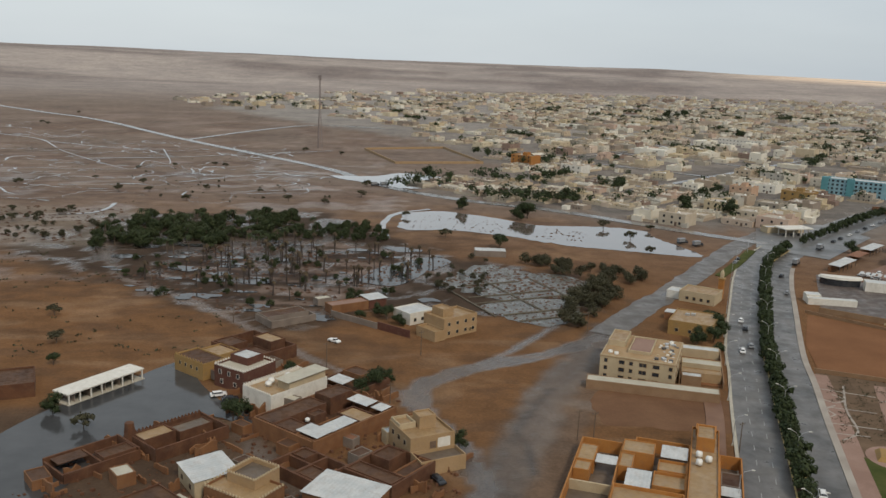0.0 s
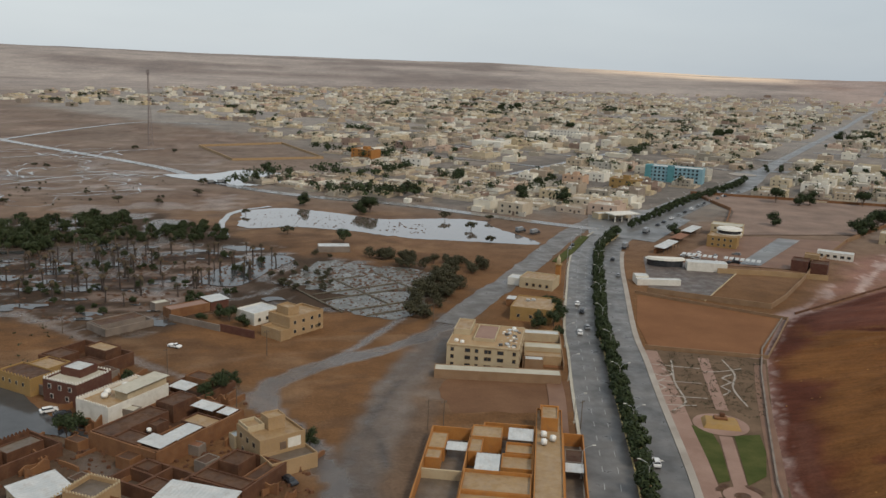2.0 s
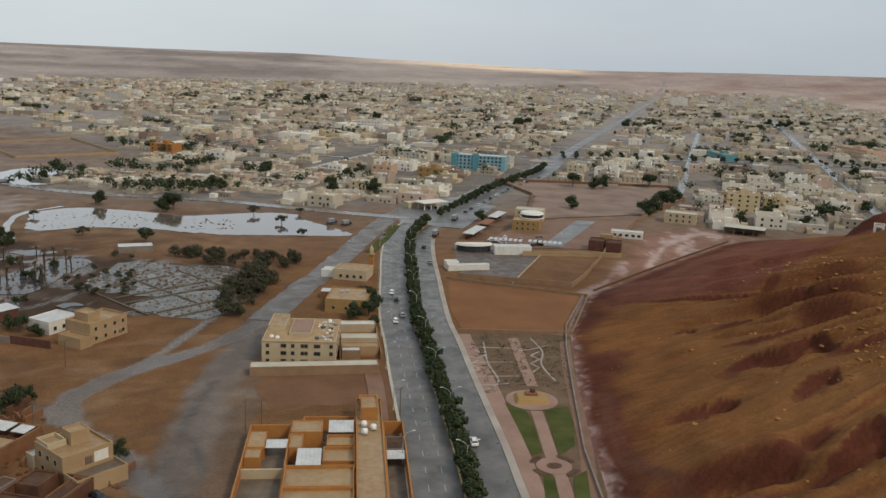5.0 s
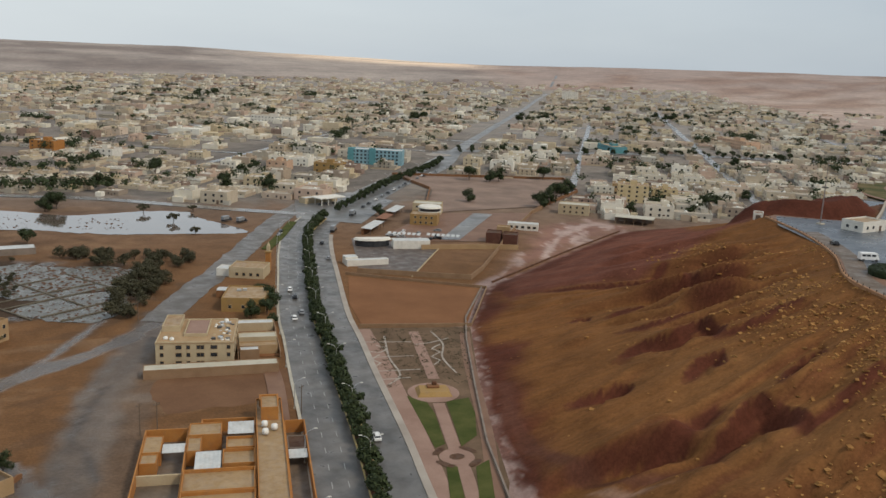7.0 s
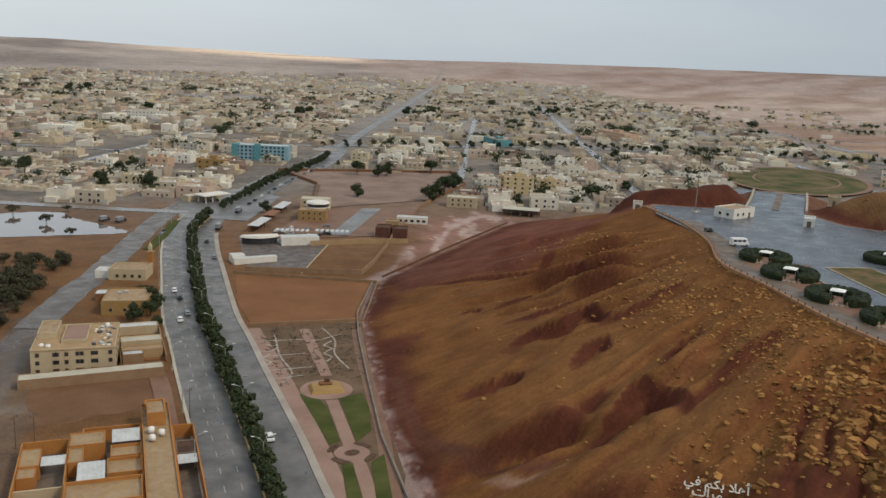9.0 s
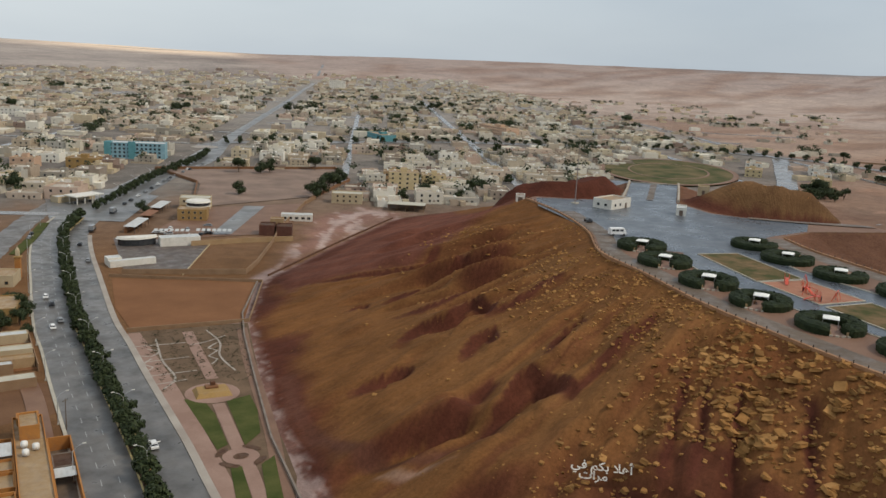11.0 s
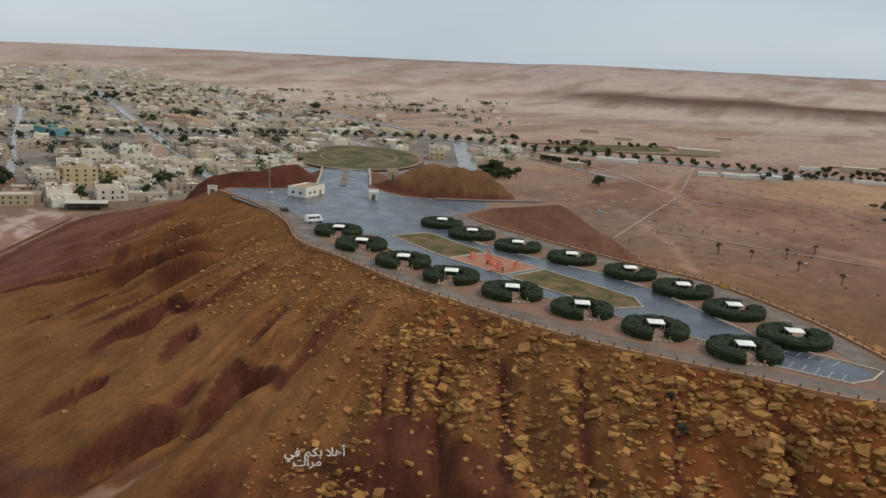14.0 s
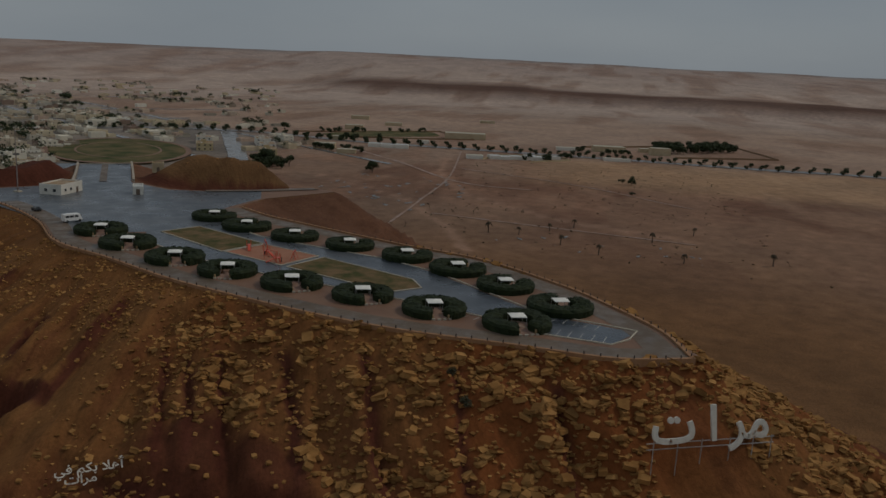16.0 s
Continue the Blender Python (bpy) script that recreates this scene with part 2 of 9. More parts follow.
M["teal_dark"] = surf("deep_teal_render", (0.072, 0.216, 0.243), (0.096, 0.261, 0.288), 0.3, 2.5, 0.8, 0.2, 0.02)
M["car_white"] = surf("white_car_paint", (0.72, 0.72, 0.71), (0.76, 0.76, 0.75), 0.5, 6.0, 0.25, 0.0)
M["car_dark"] = surf("dark_car_paint", (0.02, 0.022, 0.026), (0.03, 0.032, 0.036), 0.5, 6.0, 0.25, 0.0)
M["car_grey"] = surf("grey_car_paint", (0.2, 0.21, 0.22), (0.24, 0.25, 0.26), 0.5, 6.0, 0.25, 0.0)
M["rubber"] = surf("rubber", (0.015, 0.015, 0.016), (0.03, 0.03, 0.03), 2.0, 9.0, 0.8, 0.1, 0.01)
M["rust"] = surf("rusty_steel", (0.16, 0.07, 0.035), (0.24, 0.11, 0.06), 0.6, 4.0, 0.8, 0.2, 0.02)
M["tree_row"] = M["leaf_dark"]
M["hedge_leaf"] = surf("clipped_hedge_leaves", (0.009, 0.017, 0.006), (0.021, 0.031, 0.011), 0.8, 3.0, 0.75, 0.0, vary=0.35, island=True, spec=0.2)

# ---- shape of the land ----
HP = 38.0  # the terrace on the hill
RIM = [(178, -27), (171, -9), (173, 12), (175, 36), (180, 57), (189, 82), (198, 103), (213, 129), (226, 153), (251, 176), (273, 205), (290, 237),
       (300, 240), (312, 226), (328, 214), (386, 248), (402, 226), (346, 194), (335, 172), (338, 158), (352, 138), (368, 120), (362, 108), (330, 128), (308, 130), (293, 112),
       (282, 92), (264, 57), (252, 29), (229, 4), (212, -10), (194, -21)]
TOE = [(108, 146), (117, 171), (135, 206), (155, 244), (170, 268), (197, 300), (206, 306), (274, 345), (344, 382), (374, 384), (430, 360), (530, 345),
       (580, 280), (540, 190), (470, 110), (400, 50), (335, -5), (280, -55), (225, -88), (175, -98), (138, -75), (116, -25), (108, 40), (98, 90), (100, 122)]


def value_noise(x, y, seed=0):
    xi, yi = np.floor(x).astype(np.int64), np.floor(y).astype(np.int64)
    fx, fy = x - xi, y - yi
    fx, fy = fx * fx * (3 - 2 * fx), fy * fy * (3 - 2 * fy)

    def lattice(a, b):
        h = (a * 374761393 + b * 668265263 + seed * 974711) & 0xFFFFFFFF
        h = ((h ^ (h >> 13)) * 1274126177) & 0xFFFFFFFF
        return ((h ^ (h >> 16)) & 0xFFFF) / 65535.0
    a, b = lattice(xi, yi), lattice(xi + 1, yi)
    c, d = lattice(xi, yi + 1), lattice(xi + 1, yi + 1)
    return (a + (b - a) * fx) * (1 - fy) + (c + (d - c) * fx) * fy


def fractal(x, y, octaves=4, seed=0):
    v, amp, tot = 0.0, 1.0, 0.0
    for k in range(octaves):
        v, tot = v + amp * value_noise(x, y, seed + k), tot + amp
        x, y, amp = x * 2.03 + 7.1, y * 2.03 - 3.7, amp * 0.5
    return v / tot


def poly_info(x, y, poly):
    """For arrays of places: distance to the outline, arc length of the nearest place on it, and whether inside."""
    best, arc, inside, run = np.full(x.shape, 1e9), np.zeros(x.shape), np.zeros(x.shape, bool), 0.0
    for (ax, ay), (bx, by) in zip(poly, poly[1:] + poly[:1]):
        dx, dy = bx - ax, by - ay
        ln = math.hypot(dx, dy)
        t = np.clip(((x - ax) * dx + (y - ay) * dy) / (ln * ln), 0, 1)
        d = np.hypot(x - ax - t * dx, y - ay - t * dy)
        near = d < best
        best, arc = np.where(near, d, best), np.where(near, run + t * ln, arc)
        cross = ((ay > y) != (by > y)) & (x < (bx - ax) * (y - ay) / ((by - ay) or 1e-9) + ax)
        inside ^= cross
        run += ln
    return best, arc, inside


def smooth(v, a, b):
    t = np.clip((v - a) / (b - a), 0, 1)
    return t * t * (3 - 2 * t)


def mound(x, y, cx, cy, ang, la, lb, h, steep=2.0, rough=0.25):
    c, s = math.cos(ang), math.sin(ang)
    u, v = ((x - cx) * c + (y - cy) * s) / la, (-(x - cx) * s + (y - cy) * c) / lb
    r = np.sqrt(u * u + v * v) + rough * (fractal(x / 14, y / 14, 3, 40) - 0.5)
    return h * smooth(1 - r, 0, 1 / steep)


SCARS = []


def scar(depth, reach, wall, *crest):
    """An eroded hollow: a crest line that hooks round its head, and a drop on its left hand that dies out over the reach."""
    SCARS.append((depth, reach, wall, crest))


scar(4.2, 9, 2.2, (219, 197), (223, 203), (226, 213), (216, 211), (206, 211), (197, 214), (185, 213))
scar(2.2, 5, 1.5, (185, 215), (189, 221), (186, 225), (180, 223))
scar(6.0, 12, 2.6, (186, 160), (193, 166), (195, 175), (190, 178), (182, 178), (176, 182), (168, 182), (161, 179))
scar(4.2, 8, 2.2, (174, 147), (179, 154), (176, 157), (168, 155), (160, 151))
scar(4.6, 9, 2.2, (151, 158), (156, 163), (153, 168), (146, 170), (139, 172))
scar(4.0, 4.5, 1.5, (184, 127), (187, 130), (182, 133), (175, 131), (167, 127))
scar(7.6, 13, 3.0, (160, 109), (164, 120), (164, 128), (160, 130), (152, 127), (147, 126), (141, 124), (135, 119))
scar(3.4, 9, 2.6, (158, 136), (152, 137), (143, 135), (135, 134), (127, 134))
scar(2.6, 8, 2.0, (238, 238), (224, 233), (213, 251), (201, 271))
scar(2.4, 7, 2.0, (214, 180), (204, 185), (194, 189), (185, 192), (178, 197))
scar(2.0, 6, 1.8, (212, 158), (198, 160), (186, 163))
scar(2.2, 6, 1.6, (192, 112), (180, 113), (168, 113), (156, 112))
scar(3.4, 4.0, 1.3, (173, 92), (160, 86), (149, 82), (141, 78))
scar(3.0, 3.5, 1.2, (171, 86), (160, 80), (150, 76), (141, 72))
scar(3.2, 3.5, 1.2, (172, 80), (162, 74), (152, 70), (143, 66))
scar(3.2, 5.0, 1.6, (172, 64), (160, 58), (150, 54), (141, 49))
scar(3.0, 5.0, 1.6, (171, 46), (158, 40), (147, 36), (138, 31))
scar(3.0, 5.0, 1.6, (169, 26), (157, 22), (146, 18), (138, 15))
scar(3.0, 5.0, 1.6, (168, 4), (156, 1), (145, -2), (136, -4))


def beside(x, y, line):
    """Distance to an open line, share of the way along it, and whether a place lies on its left hand."""
    best, share, left, run = np.full(x.shape, 1e9), np.zeros(x.shape), np.zeros(x.shape, bool), 0.0
    total = sum(math.dist(a, b) for a, b in zip(line, line[1:]))
    for (ax, ay), (bx, by) in zip(line, line[1:]):
        dx, dy = bx - ax, by - ay
        ln = math.hypot(dx, dy)
        t = np.clip(((x - ax) * dx + (y - ay) * dy) / (ln * ln), 0, 1)
        d = np.hypot(x - ax - t * dx, y - ay - t * dy)
        near = d < best
        best, share = np.where(near, d, best), np.where(near, (run + t * ln) / total, share)
        left = np.where(near, dx * (y - ay) - dy * (x - ax) > 0, left)
        run += ln
    return best, share, left


def hill_shape(x, y, z):
    """The hill with its terrace, spurs, scars and mounds, on top of the plain at z."""
    dr, arc, ri = poly_info(x, y, RIM)
    dt, _, ti = poly_info(x, y, TOE)
    s = np.where(ri, 0.0, np.where(ti, dr / (dr + dt + 1e-6), 1.0))
    slope = ti & ~ri
    bulk = np.where(slope, 4 * s * (1 - s), 0)
    south = smooth(112 - y, 0, 40)
    # run-off fans out from the back of the hill
    fan = 150 * np.arctan2(y - 125, 330 - x)
    warp = 9 * (fractal(x / 38, y / 38, 3, 11) - 0.5)
    across = fan + warp
    rill = np.abs(fractal(across / 8, s * 2.2, 3, 14) - 0.5) * 2
    fine_rill = fractal(across / 2.4, s * 6, 2, 16) - 0.5
    prof = (1 - s) ** (1.1 + 0.25 * south)
    # long spurs, steep on the side towards lower fan values
    hill, steep = HP * prof, np.zeros(x.shape)
    for wide, rise, seed in ((30.0, 11.0, 61), (12.0, 3.4, 71)):
        u = across / wide + 1.3 * (fractal(x / 60, y / 60, 2, seed) - 0.5)
        t = u - np.floor(u)
        face_ = 0.17 if wide > 20 else 0.34
        tooth = np.where(t < face_, smooth(t, 0, face_), 1 - (t - face_) / (1 - face_))
        here = smooth(fractal(across / (wide * 1.6), s * 2.6, 2, seed + 3), 0.36, 0.58) * (1 - 0.75 * south) * (1 - 0.7 * smooth(y, 205, 238)) * (1 - smooth(x, 262, 290))
        hill = hill + bulk * rise * here * (tooth - 0.5)
        steep = np.maximum(steep, here * smooth(bulk, 0.15, 0.5) * smooth(t, 0.0, 0.04) * (1 - smooth(t, 0.12, 0.2)) * (1.0 if wide > 20 else 0.6))
    hill = hill + bulk * ((0.9 + 5.6 * south) * (0.45 - rill) + (0.5 + 1.3 * south) * fine_rill + 0.7 * (fractal(x / 4, y / 4, 3, 15) - 0.5))
    red = np.zeros(x.shape)
    wx, wy = x + 2.4 * (fractal(x / 6, y / 6, 3, 19) - 0.5), y + 2.4 * (fractal(x / 6, y / 6, 3, 20) - 0.5)
    for depth, reach, wall, crest in SCARS:
        box = (x > min(c[0] for c in crest) - 30) & (x < max(c[0] for c in crest) + 30) & (y > min(c[1] for c in crest) - 30) & (y < max(c[1] for c in crest) + 30)
        if not box.any():
            continue
        d, share, left = beside(wx[box], wy[box], crest)
        fade = smooth(share, -0.05, 0.25) * (1 - 0.85 * smooth(share, 0.45, 1.0)) * np.where((share <= 0) | (share >= 1), 0.25, 1.0)
        flute = 1 + 0.35 * (fractal(share * 26, d * 0 + 2.5, 2, 23) - 0.5)
        inside = np.where(left, smooth(d * flute, 0, wall) * np.exp(-(d / reach) ** 1.6), 0)
        hill[box] = hill[box] - np.where(slope[box], 0.78 * depth * fade * inside, 0)
        face = np.where(left, smooth(d, -0.3, 0.4) * (1 - smooth(d, wall * 1.1, wall * 2.3)), 0) * smooth(fade, 0.02, 0.3)
        red[box] = np.maximum(red[box], np.where(slope[box], face, 0))
    # a broken scarp low on the southern face and ledges under the rim
    scarp = south * smooth(y, 30, 50) * smooth(0.04 * (fractal(x / 8, y / 8, 3, 22) - 0.5) + s, 0.5, 0.55)
    hill = hill - np.where(slope, 4.0 * scarp * smooth(1 - s, 0.0, 0.35), 0)
    red = np.maximum(red, np.where(slope, scarp * smooth(0.8 - s, 0, 0.15), 0))
    lip = np.where(slope, smooth(s, 0.0, 0.03) * smooth(0.45 - s, 0, 0.3), 0)
    hill = hill + lip * (1.0 + 0.8 * south) * 1.6 * (np.floor(5 * fractal(x / 7, y / 7, 3, 18)) / 5 - 0.5)
    z = np.where(ti, np.maximum(hill, 0) + z * s, z)
    out = ~ri
    m1, m2 = mound(x, y, 330, 248, 2.6, 36, 22, 10.5, 2.0), mound(x, y, 376, 165, 2.21, 42, 24, 19.5 + 1.6 * (fractal(x / 12, y / 12, 3, 44) - 0.5), 1.35, 0.1)
    z = np.where(out, z + m1 + m2, z)
    z = np.where(ri, HP, z)
    low = np.where(ti, smooth(s + 0.25 * (fractal(x / 22, y / 22, 4, 31) - 0.5), 0.86, 0.98), 0)
    red = np.clip(np.maximum(red, low) + 0.95 * np.where(slope, steep, 0) + 0.35 * south * np.where(slope, smooth(fractal(across / 12, s * 2, 3, 35), 0.5, 0.7), 0), 0, 1)
    red = np.where(out & (m1 + m2 > 0.5), np.where(m1 > 0.5, 0.9, 1 - smooth(m2, 6, 11)), red)
    red = np.where(slope & (x > 300) & (y < 260) & (m2 < 6), np.maximum(red, 0.35), red)
    return z, s, red, slope


def lay_of_land(x, y):
    """Height, share of the way down the hill, red clay, whether on the hill's slope, and the far dark ridge, for arrays of places."""
    x, y = np.asarray(x, float), np.asarray(y, float)
    r = np.hypot(x, y)
    z = 0.25 * (fractal(x / 30, y / 30, 3, 5) - 0.5)
    flat = smooth(np.hypot(x - 60, y - 300), 700, 1100)
    z = z + flat * 3.0 * (fractal(x / 160, y / 160, 3, 9) - 0.5)
    far = smooth(r, 2700, 4650)
    bearing = np.degrees(np.arctan2(x, y))
    skyline = np.interp(bearing, (-60, -26, -14, 0, 13, 20, 26, 33, 45, 60, 75, 90, 110, 150), (108, 107, 104, 100, 105, 93, 82, 80, 98, 116, 132, 138, 140, 120))
    z = z + far * (skyline + 16 * (fractal(x / 900 + 3, y / 900, 4, 2) - 0.5)) + smooth(r, 1800, 2700) * 10 * (fractal(x / 420, y / 420, 3, 3) - 0.5)
    # long dark ridge to the east
    rd = smooth(x - 0.12 * y, 2350, 2600) * smooth(-(x - 0.12 * y), -4300, -3300) * smooth(900 - y + 0.35 * (x - 2400), 0, 350)
    z = z + 34 * rd * (0.75 + 0.5 * fractal(x / 300, y / 300, 3, 21))
    z, rd = np.asarray(z), np.asarray(rd)
    s, red, slope = np.ones(x.shape), np.zeros(x.shape), np.zeros(x.shape, bool)
    near = (x > 88) & (x < 620) & (y > -110) & (y < 400)
    if near.any():
        z[near], s[near], red[near], slope[near] = hill_shape(x[near], y[near], z[near])
    return z, s, red, slope, rd


def height(x, y):
    return float(lay_of_land(np.array([x]), np.array([y]))[0][0])


def graded(lo, hi, spans, coarse):
    """Places along one axis: fine steps in the given spans, steps that grow outwards beyond them."""
    v = []
    for a, b, step in spans:
        v += list(np.arange(a, b, step))
    a, step = spans[0][0], spans[0][2]
    while a > lo:
        step = min(step * coarse, 160)
        a -= step
        v.insert(0, a)
    b, step = spans[-1][1], spans[-1][2]
    while b < hi:
        v.append(b)
        step = min(step * coarse, 160)
        b += step
    return np.array(v)


def grid_mesh(name, xs, ys, z):
    nx, ny = len(xs), len(ys)
    gx, gy = np.meshgrid(xs, ys)
    me = bpy.data.meshes.new(name)
    co = np.stack([gx.ravel(), gy.ravel(), z.ravel()], 1).astype(np.float32)
    i = (np.arange(ny - 1)[:, None] * nx + np.arange(nx - 1)[None, :]).ravel()
    quads = np.stack([i, i + 1, i + nx + 1, i + nx], 1).astype(np.int32)
    me.vertices.add(len(co))
    me.vertices.foreach_set("co", co.ravel())
    me.loops.add(quads.size)
    me.loops.foreach_set("vertex_index", quads.ravel())
    me.polygons.add(len(quads))
    me.polygons.foreach_set("loop_start", np.arange(0, quads.size, 4, dtype=np.int32))
    me.update(calc_edges=True)
    me.polygons.foreach_set("use_smooth", np.ones(len(quads), bool))
    return me, gx, gy


def plot_mask(gx, gy, poly, soft=3.0, wobble=2.0):
    d, _, ins = poly_info(gx, gy, poly)
    d = np.where(ins, d, -d) + wobble * (fractal(gx / 9, gy / 9, 3, 77) - 0.5) * 2
    return smooth(d, -soft, soft)


xs = graded(-4900, 4900, [(-150, 92, 2.2), (92, 215, 1.0), (215, 330, 1.7), (330, 420, 3.0)], 1.06)
ys = graded(-3600, 4900, [(-100, 270, 1.15), (270, 330, 1.7), (330, 640, 3.6)], 1.06)
gx, gy = np.meshgrid(xs, ys)
gz, slope_s, clay, on_hill, dark_ridge = lay_of_land(gx, gy)
ground_mesh, gx, gy = grid_mesh("ground", xs, ys, gz)

# soil colours by area, distant ones paled for haze, mixed in the material with finer noise
SAND, PLAIN, REDCLAY, OCHRE, PALE, DARK = (0.163, 0.087, 0.042), (0.19, 0.148, 0.122), (0.09, 0.031, 0.019), (0.165, 0.074, 0.027), (0.42, 0.34, 0.29), (0.075, 0.055, 0.04)
soil = np.empty(gx.shape + (4,), np.float32)
soil[..., 3] = 1


def blend(mask, c):
    for k in range(3):
        soil[..., k] = soil[..., k] * (1 - mask) + c[k] * mask


dist = np.hypot(gx, gy)
soil[..., :3] = SAND
# haze put into the colour: ground turns greyer and paler with distance
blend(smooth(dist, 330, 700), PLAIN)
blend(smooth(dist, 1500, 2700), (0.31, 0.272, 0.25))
streak = fractal(gx / 700 + 5, gy / 140 + gx / 900, 4, 51)
blend(smooth(dist, 2300, 3200) * smooth(streak, 0.5, 0.64) * 0.6, (0.41, 0.36, 0.325))
blend(smooth(dist, 2300, 3200) * smooth(-streak, -0.48, -0.36) * 0.8, (0.2, 0.168, 0.155))
# pale sands far to the north-east, their sunlit brightness painted into the colour
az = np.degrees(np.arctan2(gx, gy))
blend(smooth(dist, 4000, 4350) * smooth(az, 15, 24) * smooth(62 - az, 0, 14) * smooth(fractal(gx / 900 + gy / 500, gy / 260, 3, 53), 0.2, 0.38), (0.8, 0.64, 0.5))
near_sand = (1 - smooth(dist, 420, 700)) * (1 - smooth(gx, 60, 90))
blend(near_sand * smooth(fractal(gx / 17, gy / 9, 4, 111), 0.52, 0.66) * 0.55, (0.105, 0.062, 0.038))
blend(near_sand * smooth(fractal(gx / 26, gy / 12, 4, 113), 0.54, 0.68) * 0.6, (0.225, 0.14, 0.082))
west = smooth(-gx, -10, 60) * smooth(dist, 520, 640) * (1 - smooth(dist, 1300, 1700))
blend(west * smooth(fractal(gx / 60, gy / 22, 4, 115), 0.5, 0.64) * 0.5, (0.13, 0.085, 0.065))
blend(west * smooth(fractal(gx / 34, gy / 12, 4, 117), 0.55, 0.66) * 0.45, (0.3, 0.235, 0.2))
east = smooth(gx - 0.5 * gy, 300, 700)
blend(east * 0.85 * (1 - smooth(dist, 600, 1300)), (0.243, 0.142, 0.096))
# eastern plain pales further out, haze mixed into its soil tone
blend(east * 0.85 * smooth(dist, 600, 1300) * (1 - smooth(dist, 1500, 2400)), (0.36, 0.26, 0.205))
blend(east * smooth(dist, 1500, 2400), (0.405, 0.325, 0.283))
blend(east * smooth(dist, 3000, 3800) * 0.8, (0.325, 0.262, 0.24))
# haze band along the eastern skyline, painted grey onto the far ranges
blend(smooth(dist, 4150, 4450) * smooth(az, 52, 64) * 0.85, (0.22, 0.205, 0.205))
blend(east * smooth(fractal(gx / 260 + gy / 500, gy / 90, 4, 57), 0.5, 0.66) * 0.5, (0.2, 0.115, 0.08))
blend(east * smooth(fractal(gx / 120 + gy / 300, gy / 60, 4, 58), 0.52, 0.64) * (1 - smooth(dist, 800, 1300)) * 0.6, (0.135, 0.066, 0.045))
blend(east * smooth(fractal(gx / 90, gy / 46, 4, 59), 0.56, 0.68) * (1 - smooth(dist, 800, 1300)) * 0.5, (0.3, 0.175, 0.12))
blend(smooth(gx, 700, 800) * smooth(1010 - gx, 0, 80) * smooth(110 - gy, 0, 120) * 0.75, (0.36, 0.235, 0.145))
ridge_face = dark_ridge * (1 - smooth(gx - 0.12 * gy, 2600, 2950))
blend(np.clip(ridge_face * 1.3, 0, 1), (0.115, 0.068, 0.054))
blend(np.where(on_hill, 1.0, 0), OCHRE)
blend(np.where(on_hill, smooth(115 - gy, 0, 50), 0) * 0.85, (0.168, 0.056, 0.019))
blend(np.where(on_hill, smooth(fractal(gx / 50, gy / 50, 4, 33), 0.5, 0.68) * smooth(slope_s, 0.9, 0.3), 0) * 0.6, (0.2, 0.098, 0.038))
# purple-red clay on the northern flank and a dark trodden run at the foot
RED_FLANK = [(190, 272), (200, 268), (213, 253), (224, 237), (240, 238), (256, 246), (276, 247), (296, 246), (330, 300), (380, 390), (270, 347), (203, 308)]
blend(np.where(on_hill, plot_mask(gx, gy, RED_FLANK, 4, 5), 0) * 0.85, (0.135, 0.051, 0.038))
blend(clay * on_hill, REDCLAY)
# the low shoulder behind the terrace
blend(np.where(on_hill, smooth(gx - 0.62 * gy, 195, 225) * smooth(gx, 240, 262), 0) * 0.92, (0.145, 0.074, 0.048))
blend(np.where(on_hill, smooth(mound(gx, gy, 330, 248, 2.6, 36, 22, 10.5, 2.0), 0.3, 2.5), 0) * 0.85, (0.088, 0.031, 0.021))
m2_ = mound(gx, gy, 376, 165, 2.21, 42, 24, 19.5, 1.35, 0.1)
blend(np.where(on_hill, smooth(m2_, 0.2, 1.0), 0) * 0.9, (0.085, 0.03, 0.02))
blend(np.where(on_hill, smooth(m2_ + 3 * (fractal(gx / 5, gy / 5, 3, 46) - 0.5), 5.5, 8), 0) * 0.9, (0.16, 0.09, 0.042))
GROVE = [(-210, 400), (-200, 500), (-80, 535), (-30, 470), (8, 420), (68, 392), (72, 345), (46, 312), (20, 322), (-20, 322), (-60, 292), (-130, 340)]
blend(plot_mask(gx, gy, GROVE, 10, 14) * 0.9, (0.058, 0.043, 0.033))
blend(plot_mask(gx, gy, [(-150, 80), (-150, 200), (-95, 225), (-62, 222), (-40, 200), (-15, 168), (-10, 100)], 5, 6) * 0.85, (0.08, 0.057, 0.042))
BURNT = [(-135, 345), (-118, 420), (-60, 446), (-8, 424), (2, 400), (-20, 352), (-60, 312)]
blend(plot_mask(gx, gy, BURNT, 8, 10) * smooth(fractal(gx / 30, gy / 7, 4, 121), 0.47, 0.56) * 0.8, (0.2, 0.15, 0.125))
blend(plot_mask(gx, gy, BURNT, 8, 10) * smooth(fractal(gx / 40, gy / 5, 4, 123), 0.55, 0.62) * 0.8, (0.04, 0.03, 0.026))
RECESS = [(152, 84), (156, 70), (150, 56), (142, 44), (134, 48), (136, 72), (144, 84)]
blend(plot_mask(gx, gy, RECESS, 2.5, 4) * 0.8, (0.085, 0.028, 0.018))
blend(plot_mask(gx, gy, [(-260, 400), (-300, 520), (-190, 520), (-165, 420)], 14, 20) * 0.7, (0.2, 0.17, 0.14))
TOWN_SOIL = [(-20, 640), (150, 530), (226, 548), (256, 522), (452, 590), (366, 462), (440, 396), (690, 330), (950, 325), (1650, 1250), (2400, 2300), (700, 3000), (-480, 2350), (-420, 1560), (-40, 1090), (60, 810)]
